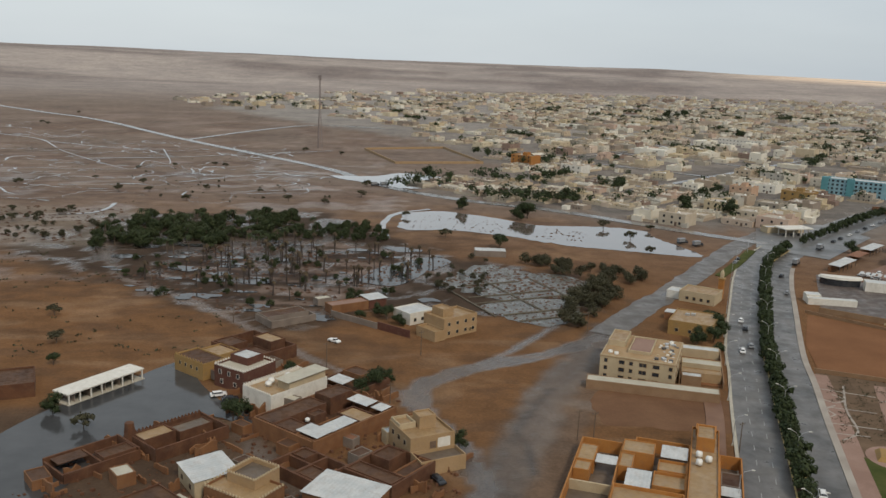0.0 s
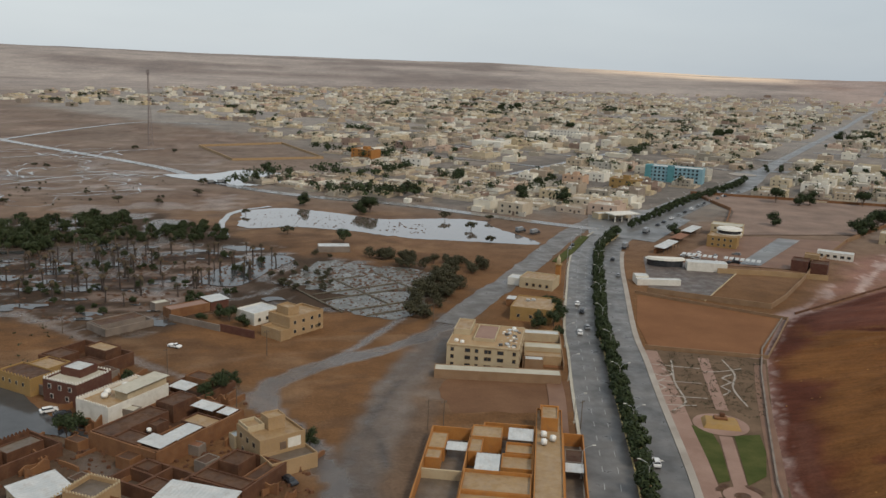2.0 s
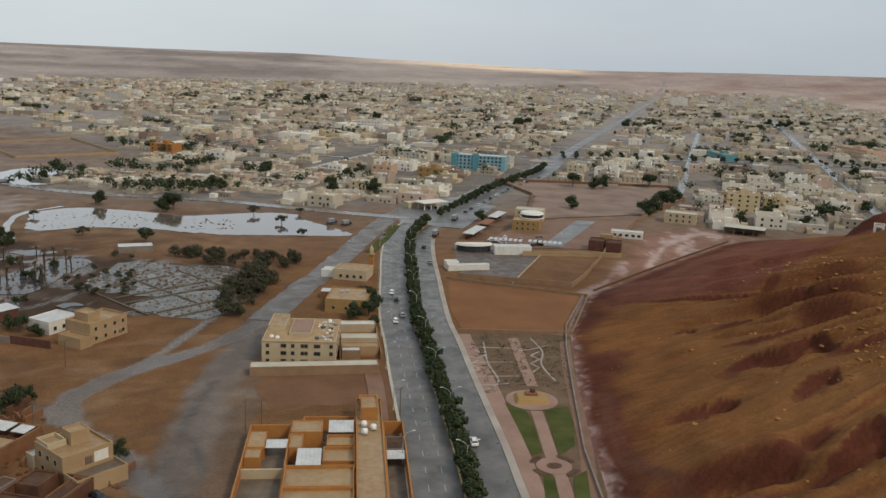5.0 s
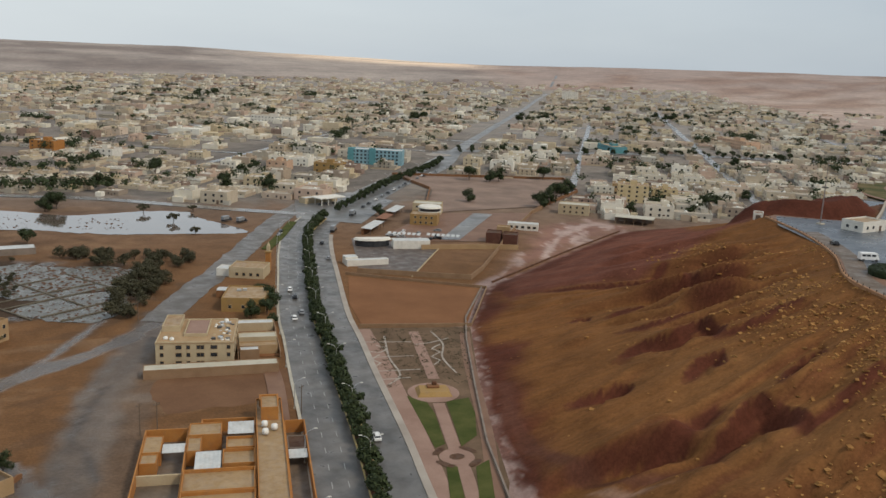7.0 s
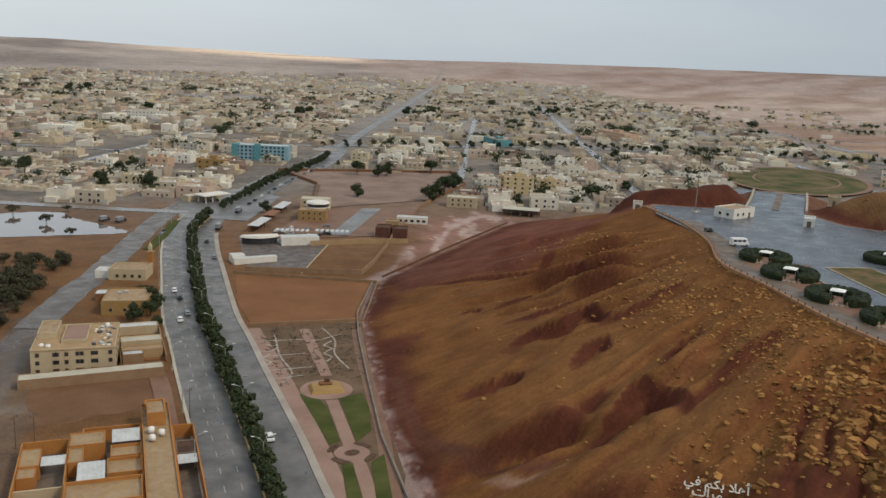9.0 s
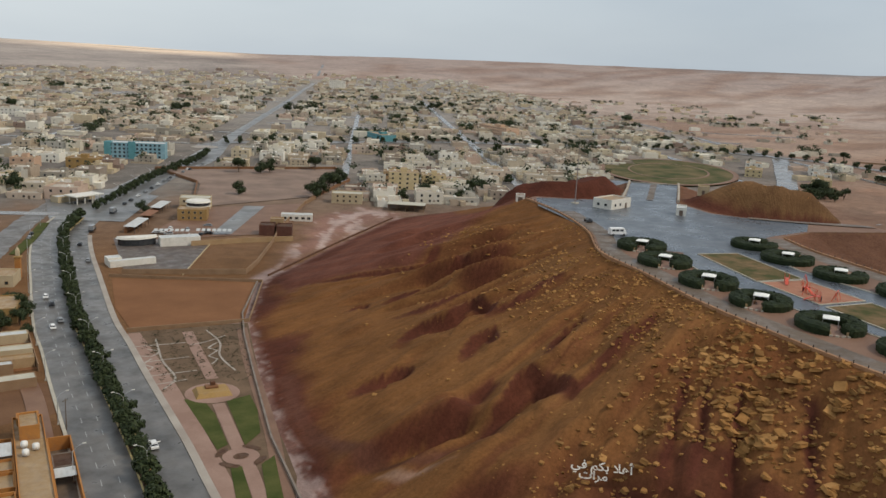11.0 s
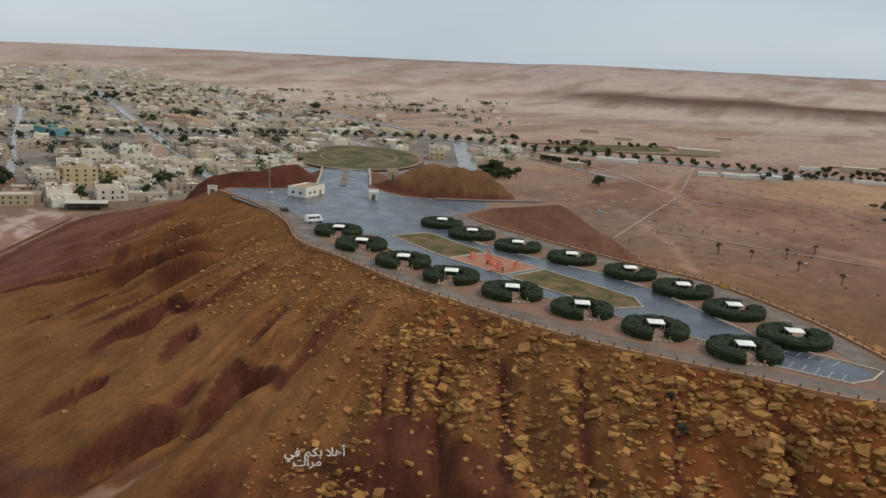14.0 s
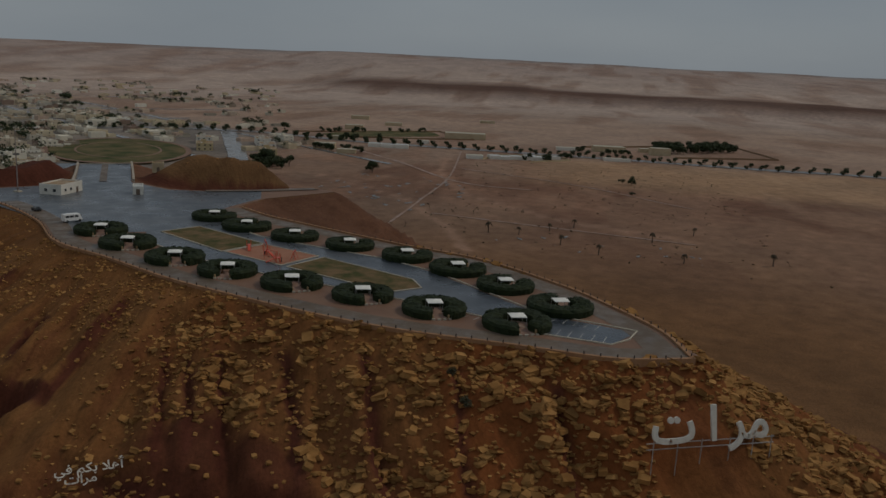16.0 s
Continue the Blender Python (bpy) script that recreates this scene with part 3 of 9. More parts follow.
blend(plot_mask(gx, gy, TOWN_SOIL, 25, 20) * 0.85, (0.21, 0.19, 0.17))
blend(plot_mask(gx, gy, TOWN_SOIL, 25, 20) * smooth(fractal(gx / 40, gy / 40, 3, 125), 0.52, 0.62) * 0.6, (0.12, 0.112, 0.105))
# far town ground lightened, with the haze carried in its colour
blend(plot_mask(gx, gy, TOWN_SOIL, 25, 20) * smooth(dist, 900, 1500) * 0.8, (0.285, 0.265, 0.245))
# white silt where the flood ran down from the hill
SILT = [(206, 308), (246, 345), (300, 405), (352, 420), (362, 392), (300, 366), (240, 330)]
blend(plot_mask(gx, gy, SILT, 10, 10) * 0.75, (0.25, 0.14, 0.118))
blend(plot_mask(gx, gy, SILT, 6, 10) * smooth(fractal((gx + gy) / 26, (gx - gy) / 6, 4, 37), 0.5, 0.62) * 0.8, (0.42, 0.33, 0.3))
dt_all, _, _ = poly_info(gx, gy, TOE)
blend(np.where((gx < 215) & (gy > 120) & ~on_hill, smooth(9 - dt_all, 0, 4), 0) * 0.9, (0.3, 0.22, 0.2))
blend(np.where(on_hill & (gy > 118) & (gx < 330), smooth(3.4 - dt_all + 3 * (fractal(gx / 6, gy / 6, 3, 36) - 0.5), 0, 2.5), 0) * 0.4, (0.27, 0.17, 0.148))
# salt crust left by the run-off along the foot
crust = smooth(4.5 - dt_all, 0, 3) * smooth(fractal(gx / 3.2, gy / 3.2, 4, 39), 0.5, 0.62)
blend(np.where((gx < 215) & (gy > 118), crust, 0) * 0.6, (0.33, 0.25, 0.23))
# muddy runs, lanes and tyre tracks in the sand
def near_line(line, wide, soft, wob, seed):
    d = np.full(gx.shape, 1e9)
    lo, hi = line.min(0) - 30, line.max(0) + 30
    box = (gx > lo[0]) & (gx < hi[0]) & (gy > lo[1]) & (gy < hi[1])
    bx, by = gx[box], gy[box]
    best = np.full(bx.shape, 1e9)
    for (ax, ay), (cx, cy) in zip(line[:-1], line[1:]):
        t = np.clip(((bx - ax) * (cx - ax) + (by - ay) * (cy - ay)) / ((cx - ax) ** 2 + (cy - ay) ** 2 + 1e-9), 0, 1)
        best = np.minimum(best, np.hypot(bx - ax - t * (cx - ax), by - ay - t * (cy - ay)))
    best = best + wob * (fractal(bx / 7, by / 7, 3, seed) - 0.5) * 2
    d[box] = best
    return smooth(wide + soft - d, 0, 2 * soft)


def coarse(points):
    return np.array(points, float)


damp = np.zeros(gx.shape)
WASH = coarse([(2, 140), (10, 165), (12, 182), (7, 200), (0, 216), (-6, 230), (-6, 243), (4, 256), (22, 267), (44, 284), (58, 300)])
WASH2 = coarse([(6, 257), (20, 273), (30, 289), (44, 312)])
LANE = coarse([(-2, 225), (-14, 240), (-39, 262), (-58, 283), (-86, 314), (-109, 335), (-139, 358), (-166, 411), (-189, 466)])
TRACKS = coarse([(6, 120), (15, 178), (22, 204), (32, 240), (47, 272), (64, 310)])
for ln, wide, soft, wob, sd, tone, k, wet_ in ((TRACKS, 7.0, 2.5, 2.5, 98, (0.112, 0.09, 0.074), 0.85, 0.5), (TRACKS + (-3.5, 1.5), 0.5, 0.7, 0.6, 99, (0.09, 0.075, 0.064), 0.7, 0.7), (TRACKS + (1.5, -0.6), 0.6, 0.8, 0.8, 100, (0.1, 0.082, 0.07), 0.6, 0.6), (coarse([(24, 170), (30, 200), (40, 236), (56, 268)]), 6, 3, 2, 101, (0.15, 0.115, 0.09), 0.6, 0.2), (WASH, 3.6, 1.0, 2.2, 81, (0.105, 0.087, 0.076), 0.9, 1.0), (WASH2, 1.6, 0.9, 1.2, 82, (0.11, 0.09, 0.078), 0.85, 0.9), (LANE, 2.2, 1.2, 1.6, 83, (0.15, 0.11, 0.085), 0.75, 0.6),
                                              (coarse([(30, 240), (48, 232), (84, 226)]), 4, 2, 2, 84, (0.15, 0.115, 0.09), 0.7, 0.4), (coarse([(-30, 262), (-10, 272), (20, 276), (44, 274)]), 1.5, 1.5, 1.5, 85, (0.2, 0.12, 0.07), 0.5, 0.2),
                                              (coarse([(-44, 236), (-52, 214), (-44, 196), (-30, 178)]), 3.2, 1.4, 1.5, 86, (0.13, 0.1, 0.08), 0.8, 0.5), (coarse([(24, 190), (22, 216), (34, 246)]), 1.0, 0.7, 0.8, 87, (0.055, 0.042, 0.034), 0.8, 0.6),
                                              (coarse([(138, 198), (127, 178), (121, 160), (120, 142), (126, 128), (136, 122)]), 2.6, 1.6, 2.0, 105, (0.1, 0.042, 0.028), 0.8, 0.1), (coarse([(117, 132), (121, 126), (126, 118)]), 1.2, 1.5, 2.0, 106, (0.3, 0.19, 0.14), 0.7, 0.0),
                                              (coarse([(900, 150), (760, 130), (640, 90), (560, 20), (520, -60)]), 3, 2.5, 3, 88, (0.33, 0.21, 0.155), 0.6, 0.1), (coarse([(700, 230), (600, 130), (500, 80), (440, 60)]), 3, 2.5, 3, 89, (0.33, 0.21, 0.155), 0.6, 0.1)):
    m_ = near_line(ln, wide, soft, wob, sd)
    blend(m_ * k, tone)
    damp = np.maximum(damp, m_ * wet_)
# puddled flats
damp = np.maximum(damp, 0.55 * smooth(fractal(gx / 40, gy / 40, 4, 95), 0.58, 0.7) * smooth(dist, 300, 420) * smooth(900 - dist, 0, 150) * smooth(20 - gx, 0, 60))
damp = np.maximum(damp, plot_mask(gx, gy, GROVE, 8, 10) * smooth(fractal(gx / 9, gy / 9, 3, 96), 0.5, 0.62))
wet_attr = ground_mesh.attributes.new("damp", "FLOAT", "POINT")
wet_attr.data.foreach_set("value", damp.astype(np.float32).ravel())
hill_attr = ground_mesh.attributes.new("hillside", "FLOAT", "POINT")
hill_attr.data.foreach_set("value", on_hill.astype(np.float32).ravel())
# holds the soil tones plus the haze and sunlight painted into them
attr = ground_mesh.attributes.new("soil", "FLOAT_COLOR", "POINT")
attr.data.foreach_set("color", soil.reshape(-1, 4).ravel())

m, n, l, b = nodes_of("desert_soil_and_haze")
co = n.new("ShaderNodeTexCoord").outputs["Object"]
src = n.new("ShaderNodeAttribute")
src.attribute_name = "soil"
broad, mid, grain = noise_node(n, l, 0.012, 6, co, 0.6), noise_node(n, l, 0.09, 7, co, 0.65), noise_node(n, l, 1.1, 6, co, 0.7)
col = mix_node(n, l, 0.7, src.outputs["Color"], ramp_node(n, l, broad, [(0.3, (0.36, 0.36, 0.37)), (0.7, (0.62, 0.6, 0.58))]), "OVERLAY")
col = mix_node(n, l, 0.8, col, ramp_node(n, l, mid, [(0.3, (0.34, 0.34, 0.34)), (0.7, (0.64, 0.64, 0.63))]), "OVERLAY")
col = mix_node(n, l, 0.8, col, ramp_node(n, l, grain, [(0.25, (0.33, 0.33, 0.33)), (0.75, (0.66, 0.66, 0.66))]), "OVERLAY")
# fine run-off striations down the hillside
hillside = n.new("ShaderNodeAttribute")
hillside.attribute_name = "hillside"


def lean(direction, stretch):
    d = n.new("ShaderNodeVectorMath")
    d.operation = "DOT_PRODUCT"
    l.new(co, d.inputs[0])
    d.inputs[1].default_value = tuple(c * stretch for c in direction)
    return d.outputs["Value"]


def maths(op, p, q):
    k = n.new("ShaderNodeMath")
    k.operation = op
    for slot, v in ((0, p), (1, q)):
        if isinstance(v, (int, float)):
            k.inputs[slot].default_value = v
        else:
            l.new(v, k.inputs[slot])
    return k.outputs[0]


place_x, place_y = lean((1, 0, 0), 1.0), lean((0, 1, 0), 1.0)
back_x, off_y = maths("SUBTRACT", 330.0, place_x), maths("SUBTRACT", place_y, 125.0)
run = n.new("ShaderNodeCombineXYZ")
l.new(maths("MULTIPLY", maths("ARCTAN2", off_y, back_x), 95.0), run.inputs[0])
l.new(maths("MULTIPLY", back_x, 0.1), run.inputs[1])
stria = noise_node(n, l, 1.0, 6, run.outputs[0], 0.62)
on_slope = n.new("ShaderNodeMath")
on_slope.operation = "MULTIPLY"
on_slope.inputs[1].default_value = 0.65
l.new(hillside.outputs["Fac"], on_slope.inputs[0])
col = mix_node(n, l, on_slope.outputs[0], col, mix_node(n, l, 0.6, col, ramp_node(n, l, stria, [(0.33, (0.3, 0.28, 0.27)), (0.6, (0.58, 0.58, 0.57))]), "OVERLAY"))
l.new(col, b.inputs["Base Color"])
dampness = n.new("ShaderNodeAttribute")
dampness.attribute_name = "damp"
l.new(ramp_node(n, l, mix_node(n, l, 0.3, dampness.outputs["Fac"], mid), [(0.2, (0.92, 0.92, 0.92)), (0.75, (0.2, 0.2, 0.2))]), b.inputs["Roughness"])
l.new(ramp_node(n, l, dampness.outputs["Fac"], [(0.2, (0.06, 0.06, 0.06)), (0.9, (0.6, 0.6, 0.6))]), b.inputs["Specular IOR Level"])
crumb = noise_node(n, l, 0.35, 6, co, 0.7)
bump_node(n, l, mix_node(n, l, on_slope.outputs[0], mix_node(n, l, 0.5, crumb, grain), mix_node(n, l, 0.6, crumb, stria)), 0.9, 0.8, b)
M["soil"] = m
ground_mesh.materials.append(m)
ground = tagged(new("ground", ground_mesh), "reddish-brown desert ground with a gullied clay hill and painted distance haze", "ground", kind="structure")


# ---- helpers for meshes ----
def link(name, verts, faces, mat, parent=None, label="", flat=True):
    me = bpy.data.meshes.new(name)
    me.from_pydata(verts, [], faces)
    me.materials.append(mat)
    if not flat:
        me.polygons.foreach_set("use_smooth", np.ones(len(me.polygons), bool))
    ob = new(name, me)
    if parent is not None:
        ob.parent = parent
    if label:
        ob["label"] = label
    return ob


def part(name, bm, mat, parent=None, label="", smooth_it=False):
    me = bpy.data.meshes.new(name)
    bm.to_mesh(me)
    bm.free()
    me.materials.append(mat)
    if smooth_it:
        me.polygons.foreach_set("use_smooth", np.ones(len(me.polygons), bool))
    ob = new(name, me)
    if parent is not None:
        ob.parent = parent
    if label:
        ob["label"] = label
    return ob


def spline(points, step=6.0):
    """A smooth line through a few places (Catmull-Rom), sampled about every step metres."""
    p = [np.array(q, float) for q in points]
    p = [2 * p[0] - p[1]] + p + [2 * p[-1] - p[-2]]
    out = []
    for a, b, c, d in zip(p, p[1:], p[2:], p[3:]):
        k = max(2, int(np.hypot(*(c - b)[:2]) / step))
        for i in range(k):
            t = i / k
            out.append(0.5 * (2 * b + (c - a) * t + (2 * a - 5 * b + 4 * c - d) * t * t + (3 * b - a - 3 * c + d) * t ** 3))
    out.append(p[-2])
    return np.array(out)


def offset_line(line, by):
    d = np.gradient(line[:, :2], axis=0)
    d /= np.linalg.norm(d, axis=1)[:, None] + 1e-9
    return line[:, :2] + (np.asarray(by) * np.ones(len(line)))[:, None] * np.stack([d[:, 1], -d[:, 0]], 1)


def ribbon(name, line, left, right, lift, mat, label, thick=0.0, parent=None, ragged=0.0, category="road"):
    """A strip that lies on the land along a line, from left (negative) to right of it."""
    lo, hi = np.asarray(left) * np.ones(len(line)), np.asarray(right) * np.ones(len(line))
    if ragged:
        run = np.arange(len(line))
        lo, hi = lo + ragged * (fractal(run / 2.3, run * 0 + 3.3, 3, 61) - 0.5) * 2, hi + ragged * (fractal(run / 2.1, run * 0 + 9.7, 3, 62) - 0.5) * 2
    cols = [offset_line(line, lo + (hi - lo) * k / 4) for k in range(5)]
    zs = [lay_of_land(c[:, 0], c[:, 1])[0] for c in cols]
    zs = [np.maximum.reduce(zs) if thick else z for z in zs]
    verts, faces, k = [], [], len(line)
    for c, z in zip(cols, zs):
        verts += [(x, y, h + lift) for (x, y), h in zip(c, z)]
    for a in range(4):
        faces += [(a * k + i, a * k + i + 1, (a + 1) * k + i + 1, (a + 1) * k + i) for i in range(k - 1)]
    faces = [f[::-1] for f in faces]
    if thick:
        low = len(verts)
        for c, z in ((cols[0], zs[0]), (cols[4], zs[4])):
            verts += [(x, y, h + lift - thick) for (x, y), h in zip(c, z)]
        faces += [(i, i + 1, low + i + 1, low + i) for i in range(k - 1)]
        faces += [(4 * k + i + 1, 4 * k + i, low + k + i, low + k + i + 1) for i in range(k - 1)]
        faces += [(0, low, low + k, 4 * k), (k - 1, 5 * k - 1, low + 2 * k - 1, low + k - 1)]
    ob = link(name, verts, faces, mat, parent)
    return ob if parent is not None else tagged(ob, label, category, kind="structure")


def patch(name, outline, lift, mat, label, wobble=0.0, z=None, thick=0.0, category="ground", round_it=False, parent=None):
    """A flat piece of ground or water with a free outline."""
    pts = np.array(outline, float)
    if wobble or round_it:
        pts = spline([tuple(q) for q in pts] + [tuple(pts[0])], 2.5)[:-1]
        run = np.arange(len(pts))
        c = pts.mean(0)
        pts = pts + (pts - c) / (np.linalg.norm(pts - c, axis=1)[:, None] + 1e-6) * (wobble * (fractal(run / 2.0, run * 0 + 1.5, 3, 63) - 0.5) * 2)[:, None]
    bm = bmesh.new()
    h = z if z is not None else 0.0
    vs = [bm.verts.new((x, y, h + lift)) for x, y in pts]
    f = bm.faces.new(vs)
    f.normal_update()
    if f.normal.z < 0:
        f.normal_flip()
    bmesh.ops.triangulate(bm, faces=[f])
    if thick:
        r = bmesh.ops.extrude_face_region(bm, geom=bm.faces[:])
        for v in r["geom"]:
            if isinstance(v, bmesh.types.BMVert):
                v.co.z -= thick
        bmesh.ops.recalc_face_normals(bm, faces=bm.faces[:])
    ob = part(name, bm, mat, parent)
    return ob if parent is not None else tagged(ob, label, category, kind="structure")


# ---- roads ----
MEDIAN = spline([(66, 118), (79, 162), (86, 185), (99, 232), (108, 263), (116, 292), (136, 350), (153, 398), (170, 438), (192, 472)], 4)
AVENUE = spline([(192, 472), (240, 528), (305, 603), (371, 668), (425, 735), (560, 905), (679, 1050), (965, 1400), (1500, 2060), (2300, 3050)], 12)
boulevard = ribbon("boulevard", MEDIAN, -13.5, 11.0, 0.16, M["asphalt"], "rain-wet dark asphalt dual carriageway with lane dashes", ragged=0.15)
AV_W = np.interp(np.arange(len(AVENUE)), (0, 26, 34, 50, len(AVENUE)), (14, 13, 8, 5.5, 5))
avenue = ribbon("avenue", AVENUE, -AV_W, AV_W, 0.22, M["asphalt_far"], "wide wet asphalt avenue running into the town")
SERVICE = spline([(60, 303), (84, 342), (106, 377), (150, 452), (181, 500), (214, 545)], 3)
service_road = ribbon("service_road", SERVICE, -6.0, 6.0, 0.14, M["muddy_road"], "muddy wet grey service road", ragged=1.3)
HIGHWAY = spline([(-1500, 2140), (-736, 1427), (-487, 1201), (-291, 965), (-116, 770), (-68, 695), (-28, 640), (25, 600), (81, 572), (143, 520), (186, 488)], 12)
ribbon("highway", HIGHWAY, -5.0, 5.0, 0.3, M["wet_road"], "pale wet two-lane road across the plain")
BRANCH = spline([(-291, 965), (-249, 1118), (-190, 1254), (-90, 1240)], 20)
ribbon("branch_road", BRANCH, -3.5, 3.5, 0.34, M["wet_road"], "pale side road across the plain")
EASTROAD = spline([(440, 776), (475, 800), (564, 774), (715, 737), (831, 668), (938, 597), (1010, 520), (1038, 430), (1018, 345), (998, 270), (997, 170), (1000, 66), (1003, -50), (998, -168), (990, -320)], 15)
ribbon("ring_road", EASTROAD, -9, 9, 0.36, M["asphalt_far"], "wet asphalt road lined with trees")
RAMP = spline([(394, 236), (420, 250), (460, 272), (540, 322), (640, 420)], 5)
ribbon("ramp_road", RAMP, -10, 10, 0.35, M["asphalt_plaza"], "wet asphalt ramp with a raised middle kerb")
SIDE = spline([(338, 158), (352, 136), (372, 116), (400, 110), (430, 122), (450, 150)], 4)
ribbon("hill_track", SIDE, -4, 4, 0.35, M["track"], "damp track curling behind the mound")

# ---- water ----
POND = [(-28, 505), (-24, 544), (-2, 556), (26, 543), (60, 519), (95, 522), (121, 513), (124, 490), (138, 446), (104, 451), (67, 461), (37, 480), (5, 492), (-21, 488)]
patch("pond", POND, 0.2, M["water"], "silvery flood pond with half-drowned shrubs", 4.0, category="water")
patch("grove_pool", [(-38, 366), (-30, 392), (-8, 418), (4, 410), (-8, 385), (-20, 360)], 0.22, M["water_grey"], "flood water between burnt palms", 2.0, category="water")
patch("flooded_plot", [(0, 374), (8, 392), (22, 408), (40, 396), (66, 384), (58, 352), (40, 350), (26, 344), (12, 352)], 0.2, M["silt_water"], "flooded garden plots with low earth banks", 6.0, category="water")
patch("flooded_field", [(14, 330), (22, 342), (56, 348), (50, 316), (36, 310)], 0.2, M["silt_water"], "flooded field of grey water and stubble", 4.0, category="water")
patch("flooded_yard", [(-112, 160), (-108, 205), (-94, 234), (-80, 258), (-70, 240), (-58, 224), (-44, 214), (-44, 206), (-62, 216), (-78, 200), (-84, 170)], 0.18, M["water_grey"], "flooded grey car park", 0.5, category="water")
patch("highway_flood", [(-96, 712), (-62, 716), (-40, 742), (-8, 730), (8, 690), (-14, 660), (-34, 652), (-52, 672), (-84, 690)], 0.42, M["water"], "flood water spread over the road", 6.0, category="water")

# ---- plots ----
patch("sand_lot", [(150, 340), (196, 303), (163, 260), (126, 272), (133, 300)], 0.12, M["sand_lot"], "bare orange sand lot inside a low wall", 0.0)
patch("vacant_lot", [(45, 220), (82, 219), (86, 241), (49, 246)], 0.1, M["vacant"], "bare brown vacant lot", 2.2)

# ---- vegetation ----
UP = Vector((0, 0, 1))


def tube(verts, faces, pts, radii, sides=6):
    """Adds a tapering tube along points to a vertex and face list."""
    start = len(verts)
    for k, (p, r) in enumerate(zip(pts, radii)):
        p = Vector(p)
        d = (Vector(pts[min(k + 1, len(pts) - 1)]) - Vector(pts[max(k - 1, 0)])).normalized()
        a = d.orthogonal().normalized()
        b = d.cross(a)
        for i in range(sides):
            t = 2 * math.pi * i / sides
            verts.append(tuple(p + r * (math.cos(t) * a + math.sin(t) * b)))
    for k in range(len(pts) - 1):
        for i in range(sides):
            j = (i + 1) % sides
            faces.append((start + k * sides + i, start + k * sides + j, start + (k + 1) * sides + j, start + (k + 1) * sides + i))
    faces.append(tuple(start + (len(pts) - 1) * sides + i for i in range(sides)))


def leaf(verts, faces, p, n, size, rng):
    a = n.orthogonal().normalized()
    a.rotate(Matrix.Rotation(rng.uniform(0, 6.28), 3, n))
    b = n.cross(a)
    k = len(verts)
    s, w = size, size * rng.uniform(0.5, 0.8)
    verts += [tuple(p - s * a), tuple(p - w * b * 0.9), tuple(p + s * a), tuple(p + w * b)]
    faces.append((k, k + 1, k + 2, k + 3))


def crown(lumps, per, size, rng):
    """Leaf clumps scattered through the shells of a few lumps (x, y, z, rx, rz)."""
    verts, faces = [], []
    for x, y, z, rx, rz in lumps:
        for _ in range(per):
            d = Vector((rng.gauss(0, 1), rng.gauss(0, 1), rng.gauss(0, 1))).normalized()
            r = rng.uniform(0.45, 1.05)
            p = Vector((x + d.x * rx * r, y + d.y * rx * r, z + d.z * rz * r))
            nrm = (d + Vector((rng.uniform(-0.7, 0.7), rng.uniform(-0.7, 0.7), rng.uniform(-0.3, 0.9)))).normalized()
            leaf(verts, faces, p, nrm, size * rng.uniform(0.6, 1.3), rng)
    return verts, faces


def tree(seed, height, spread, flat, mat, label, per=70, size=0.5, trunk_mat=None, category="tree", name="tree", low=0.0):
    """A tapered trunk with limbs, each limb ending in a leafy lump. flat: how low and wide the crown is."""
    rng = random.Random(seed)
    root = new(name)
    tv, tf = [], []
    base = height * rng.uniform(0.28, 0.36) * (1 - 0.6 * low)
    tube(tv, tf, [(0, 0, -0.3), (0.05, 0, base * 0.6), (0.1, 0.05, base)], [height * 0.045, height * 0.032, height * 0.026])
    lumps = []
    for k in range(6):
        a = k * 1.05 + rng.uniform(-0.3, 0.3)
        rr = spread * rng.uniform(0.35, 0.68)
        top = height * rng.uniform(0.62 - 0.34 * low, 0.86)
        tip = (rr * math.cos(a), rr * math.sin(a), top)
        tube(tv, tf, [(0.1, 0.05, base * 0.95), (tip[0] * 0.5, tip[1] * 0.5, base + (top - base) * 0.6), tip], [height * 0.02, height * 0.013, height * 0.006], 5)
        lumps.append((*tip, spread * rng.uniform(0.32, 0.48), height * flat * rng.uniform(0.8, 1.2)))
    lumps.append((0, 0, height * 0.82, spread * 0.5, height * flat))
    link("trunk", tv, tf, trunk_mat or M["bark"], root, "grey-brown trunk")
    cv, cf = crown(lumps, per, size, rng)
    link("crown", cv, cf, mat, root)
    return tagged(root, label, category)


